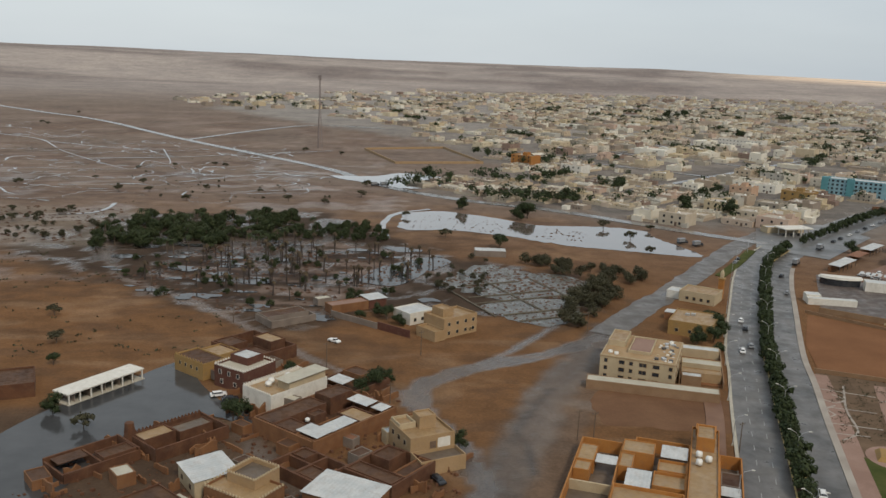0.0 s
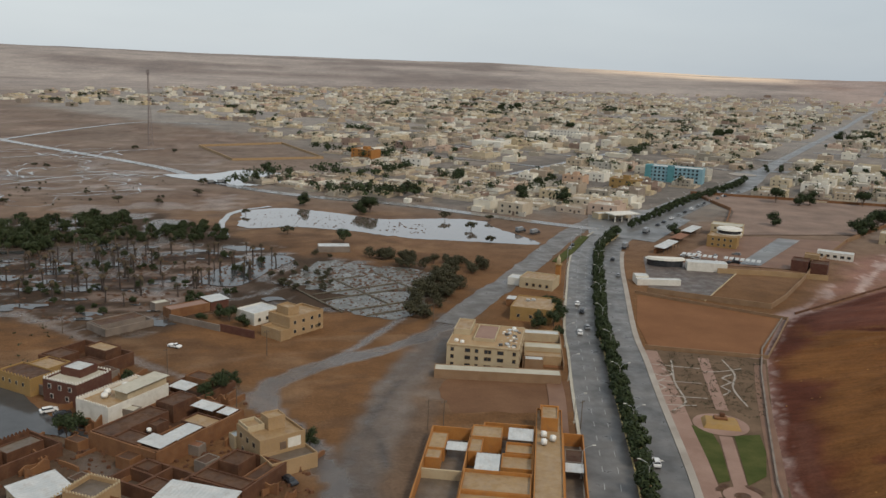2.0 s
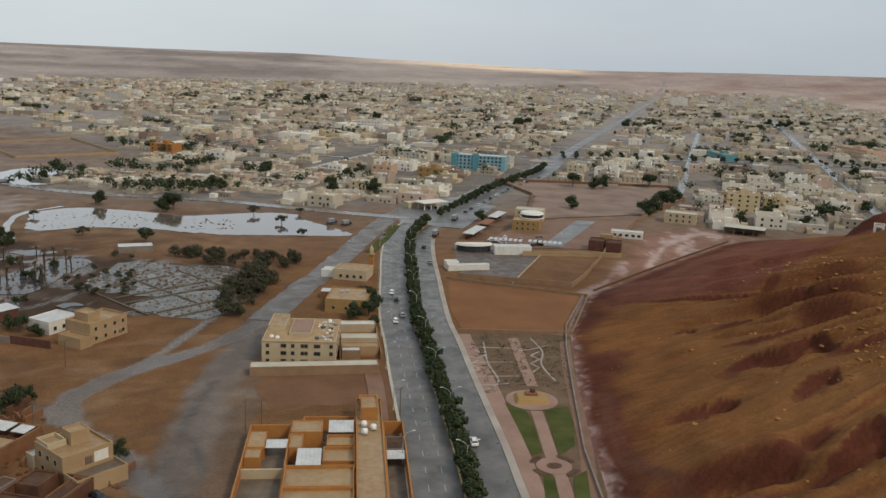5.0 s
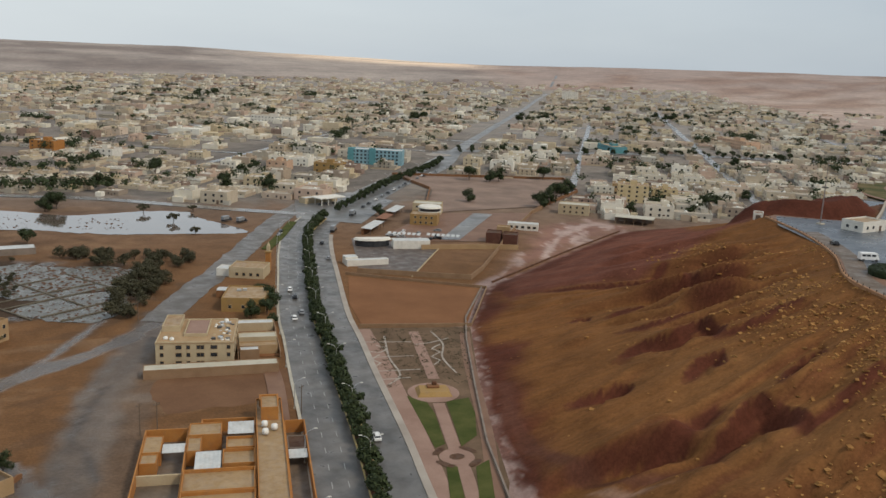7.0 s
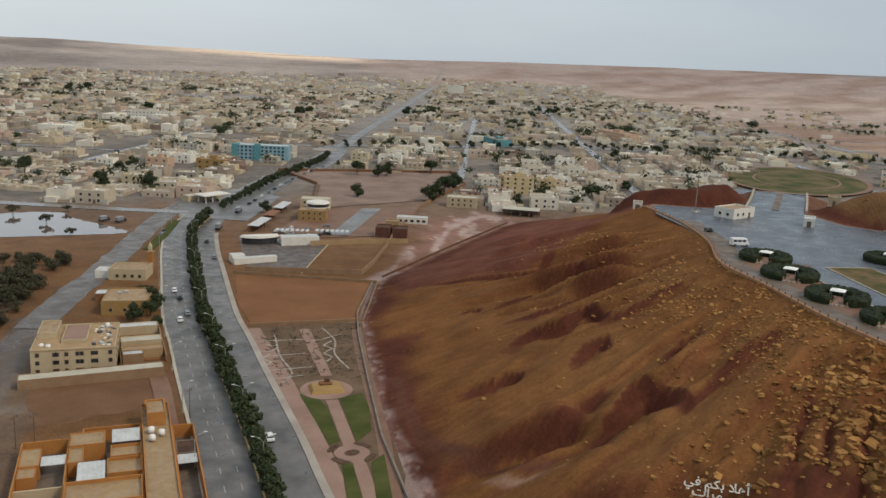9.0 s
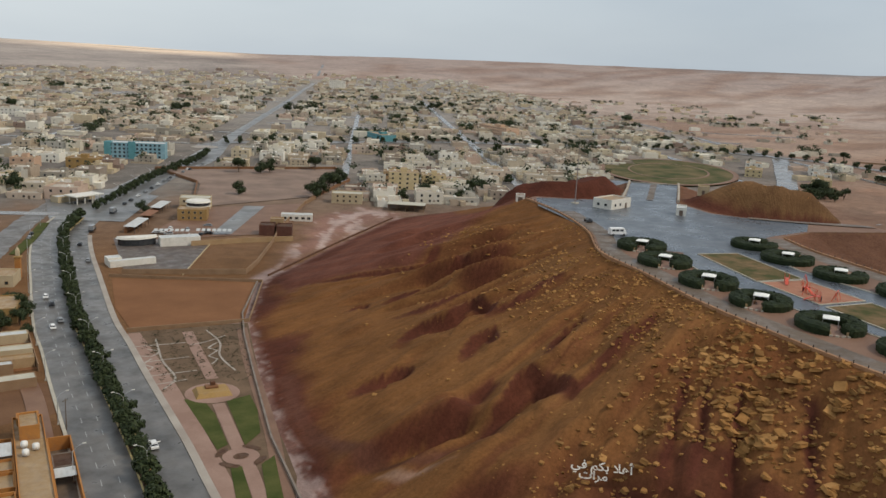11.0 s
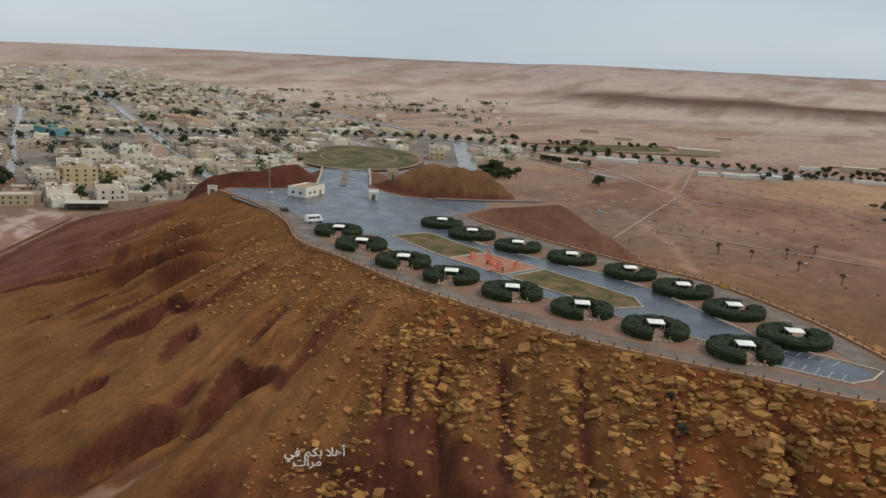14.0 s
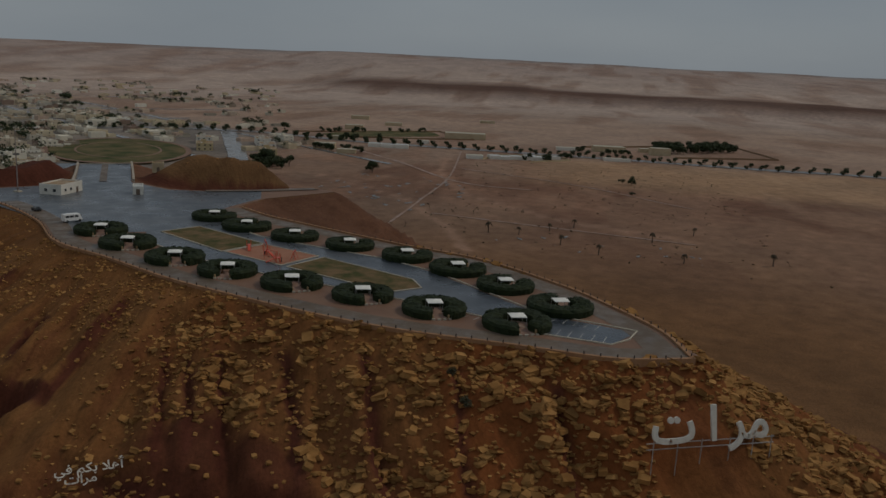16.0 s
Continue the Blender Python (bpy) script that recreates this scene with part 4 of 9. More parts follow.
def palm(seed, height, mat, bark, label, fronds=22, reach=3.2):
    rng = random.Random(seed)
    root = new("palm_tree")
    tv, tf = [], []
    lean = rng.uniform(-0.5, 0.5)
    tube(tv, tf, [(0, 0, -0.3), (lean * 0.3, 0, height * 0.5), (lean, lean * 0.4, height)], [0.36, 0.27, 0.3], 7)
    link("trunk", tv, tf, bark, root, "rough palm trunk")
    v, f = [], []
    for k in range(fronds):
        a, lift = k * 2.4 + rng.uniform(-0.2, 0.2), rng.uniform(-0.5, 1.1)
        d = Vector((math.cos(a), math.sin(a), 0))
        side = d.cross(UP)
        pts = []
        for i in range(5):
            t = i / 4
            pts.append(Vector((lean, lean * 0.4, height)) + d * reach * t * (0.75 + 0.2 * (lift < 0.3)) + UP * (lift * reach * 0.6 * t - 1.7 * t * t))
        for i in range(4):
            w0, w1 = 0.5 * (1 - abs(2 * i / 4 - 0.8)) + 0.12, 0.5 * (1 - abs(2 * (i + 1) / 4 - 0.8)) + 0.08
            s = len(v)
            v += [tuple(pts[i] - side * w0 - UP * 0.14), tuple(pts[i]), tuple(pts[i] + side * w0 - UP * 0.14), tuple(pts[i + 1] - side * w1 - UP * 0.14), tuple(pts[i + 1]), tuple(pts[i + 1] + side * w1 - UP * 0.14)]
            f += [(s, s + 1, s + 4, s + 3), (s + 1, s + 2, s + 5, s + 4)]
    link("crown", v, f, mat, root)
    return tagged(root, label, "palm tree")


class Kind:
    """A few variants of one thing, given out in turn; the first call of each uses the variant itself."""

    def __init__(self, variants):
        self.variants, self.used, self.k = variants, set(), 0

    def put(self, x, y, z, turn=0.0, size=1.0, group=""):
        k = self.k % len(self.variants)
        self.k += 1
        src = self.variants[k]
        m = Matrix.Translation((x, y, z)) @ Matrix.Rotation(turn, 4, "Z") @ Matrix.Scale(size, 4)
        if k in self.used:
            ob = copy_thing(src, Matrix.Identity(4))
        else:
            self.used.add(k)
            ob = src
        ob.matrix_basis = m
        if group:
            ob["group"] = group
        return ob


rng = random.Random(5)
median_tree = Kind([tree(s, 4.8, 2.9, 0.27, M["leaf_dark"], "dense dark green clipped tree in the road median", 90, 0.42, name="median_tree", low=0.9) for s in (1, 2, 3)])
acacia = Kind([tree(s, 4.6, 3.6, 0.17, M["leaf_olive"], "flat-topped olive-green acacia on bare ground", 55, 0.4, name="acacia_tree", low=0.3) for s in (11, 12, 13)])
big_tree = Kind([tree(s, 8.0, 5.0, 0.24, M["leaf_dark"], "large dark green leafy tree", 190, 0.42, low=0.9) for s in (21, 22, 23)])
town_tree = Kind([tree(s, 5.5, 3.6, 0.27, M["leaf_dark"], "dark green street tree beside the wet road", 56, 0.5, name="street_tree", low=0.6) for s in (31, 32)])
grove_tree = Kind([tree(s, 6.0, 4.8, 0.27, M["leaf_grove"], "dull green thicket tree in the old garden", 130, 0.42, name="garden_tree", low=1.0) for s in (41, 42, 43)])
green_palm = Kind([palm(s, 6.5, M["leaf_grove"], M["bark"], "green date palm in the old garden") for s in (51, 52)])
burnt_palm = Kind([palm(s, 6.8, M["leaf_burnt"], M["bark_burnt"], "burnt date palm with a charred trunk", 9, 1.5) for s in (61, 62, 63)])
young_palm = Kind([palm(s, 5.0, M["leaf_burnt"], M["bark"], "young brown-tipped palm on the plain", 18, 1.9) for s in (71, 72)])


def along(line, gap, start=0.0, off=0.0):
    """Places every gap metres along a line, with the heading there."""
    pts = offset_line(np.asarray(line), off) if off else np.asarray(line)[:, :2]
    seg = np.hypot(*np.diff(pts, axis=0).T)
    run = np.concatenate([[0], np.cumsum(seg)])
    out, s = [], start
    while s < run[-1]:
        k = min(np.searchsorted(run, s, "right") - 1, len(seg) - 1)
        t = (s - run[k]) / (seg[k] + 1e-9)
        p = pts[k] * (1 - t) + pts[k + 1] * t
        d = pts[k + 1] - pts[k]
        out.append((p[0], p[1], math.atan2(d[1], d[0])))
        s += gap
    return out

# ---- the terrace on the hill ----
def inset(poly, by):
    """An outline moved inwards (for outlines that run clockwise when by is positive)."""
    p = np.array(poly, float)
    a, b = np.roll(p, 1, 0), np.roll(p, -1, 0)
    d = b - a
    d /= np.linalg.norm(d, axis=1)[:, None]
    return [tuple(q) for q in p + by * np.stack([d[:, 1], -d[:, 0]], 1)]


NEAR_RIM = spline([(290, 237), (273, 205), (251, 176), (226, 153), (213, 129), (198, 103), (189, 82), (180, 57), (175, 36), (173, 12), (171, -9), (176, -25)], 3)
FAR_RIM = spline([(176, -25), (194, -20), (212, -9), (229, 4), (252, 29), (264, 57), (282, 92), (293, 112), (306, 128)], 3)
patch("terrace", inset(RIM, 0.4), 0.03, M["tan_paving"], "tan paved hilltop terrace", z=HP)
patch("plaza", [(280, 222), (297, 237), (312, 224), (328, 212), (386, 246), (400, 227), (344, 195), (333, 172), (336, 158), (350, 138), (330, 130), (306, 133), (280, 133), (264, 130), (250, 137), (238, 160), (252, 174), (268, 200)],
      0.06, M["asphalt_plaza"], "rain-wet blue-grey asphalt plaza", z=HP, category="plaza")
patch("parking_strip", [(250, 137), (264, 130), (280, 133), (276, 122), (262, 108), (254, 88), (248, 70), (240, 52), (229, 38), (215, 24), (199, 8), (196, -2), (192, -14), (181, -8), (185, 8), (193, 20), (199, 36),
                        (205, 54), (210, 72), (216, 92), (225, 112), (237, 130)], 0.07, M["asphalt_plaza"], "wet blue-grey asphalt parking lanes", z=HP, category="road")


def flat_ribbon(name, line, left, right, z, mat, label, thick=0.0, category="path", parent=None):
    a, b = offset_line(line, left), offset_line(line, right)
    k = len(line)
    v = [(x, y, z) for x, y in a] + [(x, y, z) for x, y in b]
    f = [(i, k + i, k + i + 1, i + 1) for i in range(k - 1)]
    if thick:
        v += [(x, y, z - thick) for x, y in a] + [(x, y, z - thick) for x, y in b]
        f += [(i + 1, 2 * k + i + 1, 2 * k + i, i) for i in range(k - 1)] + [(k + i, 3 * k + i, 3 * k + i + 1, k + i + 1) for i in range(k - 1)]
        f += [(0, 2 * k, 3 * k, k), (2 * k - 1, 4 * k - 1, 3 * k - 1, k - 1)]
    ob = link(name, v, f, mat, parent)
    if parent is None:
        tagged(ob, label, category, kind="structure")
    return ob


M["drive"] = surf("damp_grey_drive", (0.1, 0.074, 0.053), (0.145, 0.11, 0.082), 0.1, 1.5, 0.7, 0.15, 0.01, wet=(0.25, 0.35), spec=0.3)
near_line = NEAR_RIM[10:]
flat_ribbon("terrace_drive", near_line, -8.0, -1.6, HP + 0.09, M["drive"], "damp grey drive along the terrace edge", category="road")
flat_ribbon("outer_drive", FAR_RIM, -9.0, -1.8, HP + 0.085, M["drive"], "damp grey drive on the far terrace edge", category="road")
M["rim_wall"] = surf("orange_tan_rim_wall", (0.25, 0.125, 0.058), (0.33, 0.18, 0.09), 0.3, 2.0, 0.85, 0.3, 0.03, dirt=0.4)
flat_ribbon("rim_wall", NEAR_RIM, -0.7, 0.1, HP + 0.55, M["rim_wall"], "low tan kerb wall along the terrace edge", 2.6, "wall")
flat_ribbon("outer_rim_wall", FAR_RIM, -0.7, 0.1, HP + 0.55, M["rim_wall"], "low tan kerb wall on the far terrace edge", 2.6, "wall")
LAWN1, LAWN2 = [(252, 133), (265, 126), (248, 97), (233, 104)], [(222, 80), (237, 74), (221, 44), (213, 40), (206, 47)]
PLAY = [(233, 103), (247, 96), (238, 76), (223, 82)]
patch("terrace_lawn", LAWN1, 0.14, M["dry_lawn"], "patchy brown-green lawn with a pale kerb", z=HP, category="lawn")
patch("long_lawn", LAWN2, 0.14, M["dry_lawn"], "patchy lawn tapering to a kerbed point", z=HP, category="lawn")
patch("playground_floor", PLAY, 0.15, M["play_soil"], "red-brown playground floor", z=HP, category="playground")


def kerb_loop(name, outline, z, mat, label, width=0.35, closed=True):
    pts = [np.array(q, float) for q in outline]
    if closed:
        pts.append(pts[0])
    line = []
    for a, b in zip(pts, pts[1:]):
        k = max(1, int(np.hypot(*(b - a)) / 3))
        line += [a + (b - a) * i / k for i in range(k)]
    line.append(pts[-1])
    return flat_ribbon(name, np.array(line), -width / 2, width / 2, z, mat, label, 0.3, "kerb")


for outline, nm in ((LAWN1, "lawn_kerb"), (LAWN2, "long_lawn_kerb"), (PLAY, "playground_kerb")):
    kerb_loop(nm, outline, HP + 0.28, M["kerb"], "pale concrete kerb round the planted strip")
kerb_loop("parking_kerb", [(184, 9), (181, -8), (186, -12), (193, -14), (197, -2), (200, 8)], HP + 0.28, M["kerb"], "cream and dark painted kerb", closed=False)
kerb_loop("inner_kerb", [(272, 120), (258, 102), (250, 80), (243, 58), (232, 40), (218, 26), (200, 8)], HP + 0.26, M["kerb"], "black and cream painted kerb", closed=False)
kerb_loop("near_kerb", [(236, 128), (224, 111), (215, 91), (209, 72), (204, 54), (198, 36), (192, 20), (186, 9)], HP + 0.24, M["kerb"], "cream kerb beside the parking lanes", closed=False)

# stall lines
stalls = new("parking_lines")
tagged(stalls, "white painted parking bay lines on wet asphalt", "road marking", kind="structure")
for x, y, a in along(np.array([(184.6, 7.5), (181.8, -7)]), 2.6, 1.0) + along(np.array([(198.8, 5), (194.6, -8)]), 2.6, 1.0) + along(np.array([(200, 34), (187.5, 9)]), 2.6, 4):
    inward = a + math.pi / 2 if x < 190 else a - math.pi / 2
    dx, dy = math.cos(inward), math.sin(inward)
    nx, ny = -dy * 0.08, dx * 0.08
    link("line", [(x + nx, y + ny, HP + 0.078), (x - nx, y - ny, HP + 0.078), (x + 4.6 * dx - nx, y + 4.6 * dy - ny, HP + 0.078), (x + 4.6 * dx + nx, y + 4.6 * dy + ny, HP + 0.078)], [(0, 1, 2, 3)], M["white_line"], stalls)


def box_part(name, x, y, z, sx, sy, sz, mat, parent=None, label="", bevel=0.0, turn=0.0):
    """A box that stands on z, bevelled if asked."""
    bm = bmesh.new()
    bmesh.ops.create_cube(bm, size=1.0)
    for v in bm.verts:
        v.co = Vector((v.co.x * sx, v.co.y * sy, (v.co.z + 0.5) * sz))
    if bevel:
        bmesh.ops.bevel(bm, geom=bm.edges[:], offset=bevel, segments=1, affect="EDGES")
    bmesh.ops.transform(bm, matrix=Matrix.Translation((x, y, z)) @ Matrix.Rotation(turn, 4, "Z"), verts=bm.verts[:])
    return part(name, bm, mat, parent, label)


def gazebo(label):
    """Four slim posts under a low white pyramid of cloth with a valance, on a round pad with a bench."""
    root = new("gazebo")
    bm = bmesh.new()
    ring = [(-2.0, -2.0), (2.0, -2.0), (2.0, 2.0), (-2.0, 2.0)]
    top, low = [bm.verts.new((x, y, 2.75)) for x, y in ring], [bm.verts.new((x, y, 2.58)) for x, y in ring]
    peak = bm.verts.new((0, 0, 3.3))
    for i in range(4):
        j = (i + 1) % 4
        bm.faces.new((top[i], top[j], peak))
        bm.faces.new((low[i], low[j], top[j], top[i]))
    bm.faces.new(low[::-1])
    part("canopy", bm, M["canopy"], root, "white cloth canopy")
    for x, y in ring:
        box_part("post", x * 0.93, y * 0.93, 0.1, 0.1, 0.1, 2.5, M["steel"], root)
    box_part("bench", 0, 1.5, 0.1, 3.0, 0.45, 0.45, M["brown"], root, "", 0.04)
    return tagged(root, label, "gazebo")


def hedge_ring(seed, gap_at, label):
    """A thick clipped hedge grown in a ring, open at one side, on a low round planter."""
    rng = random.Random(seed)
    root = new("hedge")
    v, f = [], []
    steps, prof = 48, [(-1.9, 0.0), (-2.0, 1.3), (-1.8, 1.85), (0.0, 2.0), (1.6, 1.85), (1.9, 1.3), (1.75, 0.0)]
    span = 2 * math.pi - 0.6
    for i in range(steps + 1):
        a = gap_at + 0.3 + span * i / steps
        fat = 1.0 if 0 < i < steps else 0.75
        for d, z in prof:
            r = 5.1 + d * fat * rng.uniform(0.93, 1.1)
            v.append((r * math.cos(a), r * math.sin(a), z * fat * rng.uniform(0.92, 1.1)))
    w = len(prof)
    for i in range(steps):
        f += [(i * w + k, i * w + k + 1, (i + 1) * w + k + 1, (i + 1) * w + k) for k in range(w - 1)]
    f += [tuple(range(w))[::-1], tuple(steps * w + k for k in range(w))]
    for _ in range(1300):
        a = gap_at + 0.3 + span * rng.random()
        t = rng.uniform(0.1, math.pi - 0.1)
        d = Vector((math.cos(t) * math.cos(a), math.cos(t) * math.sin(a), math.sin(t)))
        wide = 5.1 + 1.8 * math.copysign(abs(math.cos(t)) ** 0.6, math.cos(t))
        p = Vector((wide * math.cos(a), wide * math.sin(a), 0.15 + 1.88 * math.sin(t) ** 0.6 * rng.uniform(0.86, 1.1)))
        leaf(v, f, p, (d + Vector((rng.uniform(-0.6, 0.6), rng.uniform(-0.6, 0.6), rng.uniform(-0.3, 0.6)))).normalized(), rng.uniform(0.16, 0.34), rng)
    link("foliage", v, f, M["hedge_leaf"], root, "clipped dark green leaves")
    bm = bmesh.new()
    bmesh.ops.create_cone(bm, cap_ends=True, segments=36, radius1=6.35, radius2=6.3, depth=0.26)
    bmesh.ops.translate(bm, verts=bm.verts[:], vec=(0, 0, 0.02))
    part("planter", bm, M["pink_paving"], root, "low round paved base")
    kv, kf = [], []
    for k in range(34):
        a = 2 * math.pi * k / 34
        b0 = len(kv)
        for zz in (0.0, 0.34):
            for rr, da in ((6.25, -0.05), (6.6, -0.05), (6.6, 0.05), (6.25, 0.05)):
                kv.append((rr * math.cos(a + da), rr * math.sin(a + da), zz))
        kf += [(b0 + i, b0 + (i + 1) % 4, b0 + 4 + (i + 1) % 4, b0 + 4 + i) for i in range(4)] + [(b0 + 4, b0 + 5, b0 + 6, b0 + 7)]
    link("kerb_ring", kv, kf, M["kerb"], root, "cream kerb blocks set in a ring")["kind"] = "stuff"
    for s in (-1, 1):
        box_part("gate_stone", 6.0 * math.cos(gap_at + 0.3 * s), 6.0 * math.sin(gap_at + 0.3 * s), 0.1, 0.5, 0.5, 0.9, M["beige"], root, "pale stone gate block", 0.08, gap_at)
    return tagged(root, label, "hedge")


gz_kind = Kind([gazebo("white cloth gazebo on four posts inside a round hedge")])
hedge_near = Kind([hedge_ring(s, math.radians(205), "round dark green clipped hedge open at one side") for s in (1, 2, 3)])
hedge_far = Kind([hedge_ring(s, math.radians(-20), "broad dark green clipped hedge round a gazebo") for s in (4, 5)])
for x, y in ((244, 149), (230, 132), (218, 111), (210, 92), (204, 72), (199, 52), (193, 33), (188, 13)):
    gz_kind.put(x, y, HP + 0.12, 0.35, 0.92, "gazebos on the terrace")
    hedge_near.put(x, y, HP + 0.03, rng.uniform(-0.25, 0.25), rng.uniform(1.08, 1.18), "hedges round the gazebos")
for x, y in ((281, 128), (269, 111), (260, 91), (254, 71), (246, 51), (235, 34), (221, 19), (205, 4)):
    gz_kind.put(x, y, HP + 0.12, 0.35, 0.92, "gazebos on the terrace")
    hedge_far.put(x, y, HP + 0.03, rng.uniform(-0.2, 0.2), rng.uniform(1.08, 1.18), "hedges round the gazebos")


def bollard():
    bm = bmesh.new()
    bmesh.ops.create_cone(bm, cap_ends=True, segments=8, radius1=0.2, radius2=0.16, depth=0.6)
    bmesh.ops.translate(bm, verts=bm.verts[:], vec=(0, 0, 0.3))
    r = bmesh.ops.create_uvsphere(bm, u_segments=8, v_segments=5, radius=0.22)
    bmesh.ops.translate(bm, verts=r["verts"], vec=(0, 0, 0.66))
    return tagged(part("bollard", bm, M["bollard"]), "dark round-headed bollard on the terrace wall", "bollard")


posts = Kind([bollard()])
for line, gap in ((NEAR_RIM, 3.4), (FAR_RIM, 3.2)):
    for x, y, a in along(line, gap, 1.5, -0.3):
        posts.put(x, y, HP + 0.54, 0, rng.uniform(0.72, 0.85), "bollards along the terrace edge")

# playground
def swing():
    root = new("swing")
    v, f = [], []
    for x in (-1.8, 1.8):
        for y in (-0.8, 0.8):
            tube(v, f, [(x, y, 0), (x, 0, 2.3)], [0.07, 0.07], 5)
    tube(v, f, [(-1.9, 0, 2.3), (1.9, 0, 2.3)], [0.08, 0.08], 5)
    link("swing_frame", v, f, M["red_play"], root)
    for x in (-0.8, 0.8):
        box_part("seat", x, 0, 0.5, 0.5, 0.2, 0.06, M["rubber"], root)
        for d in (-0.22, 0.22):
            v, f = [], []
            tube(v, f, [(x + d, 0, 0.55), (x + d, 0, 2.3)], [0.02, 0.02], 4)
            link("chain", v, f, M["steel_dark"], root)
    return tagged(root, "red steel playground swing with two seats", "swing")


def slide():
    root = new("slide")
    for x in (-0.6, 0.6):
        for y in (-0.6, 0.6):
            box_part("post", x, y, 0, 0.12, 0.12, 2.6, M["red_play"], root)
    box_part("deck", 0, 0, 1.3, 1.4, 1.4, 0.12, M["red_play"], root)
    bm = bmesh.new()
    vs = [bm.verts.new(c) for c in ((-0.4, 0.7, 1.4), (0.4, 0.7, 1.4), (0.4, 3.4, 0.25), (-0.4, 3.4, 0.25), (-0.4, 0.7, 1.28), (0.4, 0.7, 1.28), (0.4, 3.4, 0.1), (-0.4, 3.4, 0.1))]
    for q in ((0, 1, 2, 3), (4, 7, 6, 5), (0, 3, 7, 4), (1, 5, 6, 2), (3, 2, 6, 7), (0, 4, 5, 1)):
        bm.faces.new([vs[i] for i in q])
    part("chute", bm, M["red_play"], root)
    box_part("ladder", 0, -1.0, 0, 0.7, 0.1, 1.4, M["steel_dark"], root)
    return tagged(root, "red playground slide with a raised deck", "slide")


swings, slides = Kind([swing()]), Kind([slide()])
for x, y, t in ((242, 94, 0.4), (229, 87, 1.2), (231, 81, 0.2)):
    swings.put(x, y, HP + 0.16, t, 1.1, "playground equipment")
for x, y, t in ((239, 98, 2.0), (226, 84, 0.6), (233, 90, 2.6)):
    slides.put(x, y, HP + 0.16, t, 1.0, "playground equipment")


# ---- plaza buildings ----
def simple_building(name, label, cx, cy, z, ang, w, d, h, wall, roof_mat, openings, category="building", parapet=0.5, canopy=None):
    """Walls with a parapet and a sunk roof; openings: (side 0-3, share along it, sill height, width, height, kind)."""
    root = new(name)
    root.matrix_basis = Matrix.Translation((cx, cy, z)) @ Matrix.Rotation(ang, 4, "Z")
    bm = bmesh.new()
    t = 0.25
    o = [(-w / 2, -d / 2), (w / 2, -d / 2), (w / 2, d / 2), (-w / 2, d / 2)]
    i_ = [(x - math.copysign(t, x), y - math.copysign(t, y)) for x, y in o]
    lo = [bm.verts.new((x, y, -0.4)) for x, y in o]
    hi = [bm.verts.new((x, y, h)) for x, y in o]
    ih = [bm.verts.new((x, y, h)) for x, y in i_]
    il = [bm.verts.new((x, y, h - parapet - 0.05)) for x, y in i_]
    for k in range(4):
        j = (k + 1) % 4
        bm.faces.new((lo[k], lo[j], hi[j], hi[k]))
        bm.faces.new((hi[k], hi[j], ih[j], ih[k]))
        bm.faces.new((ih[k], ih[j], il[j], il[k]))
    part("wall", bm, wall, root)
    box_part("roof", 0, 0, h - parapet - 0.25, w - 2 * t - 0.01, d - 2 * t - 0.01, 0.25, roof_mat, root, "flat roof")
    for side, share, sill, ow, oh, kind in openings:
        ln = w if side in (0, 2) else d
        u = (share - 0.5) * ln
        x, y, sx, sy = ((u, -d / 2, ow, 0.16), (w / 2, u, 0.16, ow), (-u, d / 2, ow, 0.16), (-w / 2, -u, 0.16, ow))[side]
        if kind == "window":
            fr = box_part("window", x, y, sill, sx + 0.16 * (sx > 0.2), sy + 0.16 * (sy > 0.2), oh + 0.16, wall, root, "window with a rendered frame")
            box_part("pane", x, y, sill + 0.08, sx + (0.06 if sx < 0.2 else 0), sy + (0.06 if sy < 0.2 else 0), oh, M["glass"], fr, "dark pane")
        else:
            box_part("door", x, y, sill, sx, sy, oh, M["door"], root, "brown metal door")
    return tagged(root, label, category)


SIDE4 = [(0, 0.2, 1.2, 1.1, 1.1, "window"), (0, 0.45, 1.2, 1.1, 1.1, "window"), (0, 0.75, 0, 1.4, 2.2, "door"), (3, 0.3, 1.2, 1.2, 1.1, "window"), (3, 0.7, 1.2, 1.2, 1.1, "window")]
simple_building("kiosk", "cream single-storey kiosk building on the wet plaza", 307, 204, HP, 2.5 - math.pi / 2 - 0.9, 15, 9, 4.2, M["white_paint"], M["tan_roof"], SIDE4, "kiosk")
simple_building("gate_booth", "small white gate booth with dark doorway", 319, 178, HP, 0.5, 9, 4, 3.4, M["white_paint"], M["tin_white"], [(3, 0.5, 0, 1.5, 2.3, "door"), (0, 0.3, 1, 1.2, 1, "window")], "booth")
simple_building("pump_house", "small cream hut on the mound", 362, 192, height(362, 192), 0.5, 7, 5, 4.0, M["cream"], M["tan_roof"], [(3, 0.5, 0, 1.2, 2.1, "door")], "hut")
simple_building("guard_hut", "small white hut near the hill crest", 297, 246, height(297, 246), 0.7, 6, 4, 3.0, M["white_paint"], M["brown"], [(3, 0.5, 0.0, 2.0, 2.0, "door")], "hut")


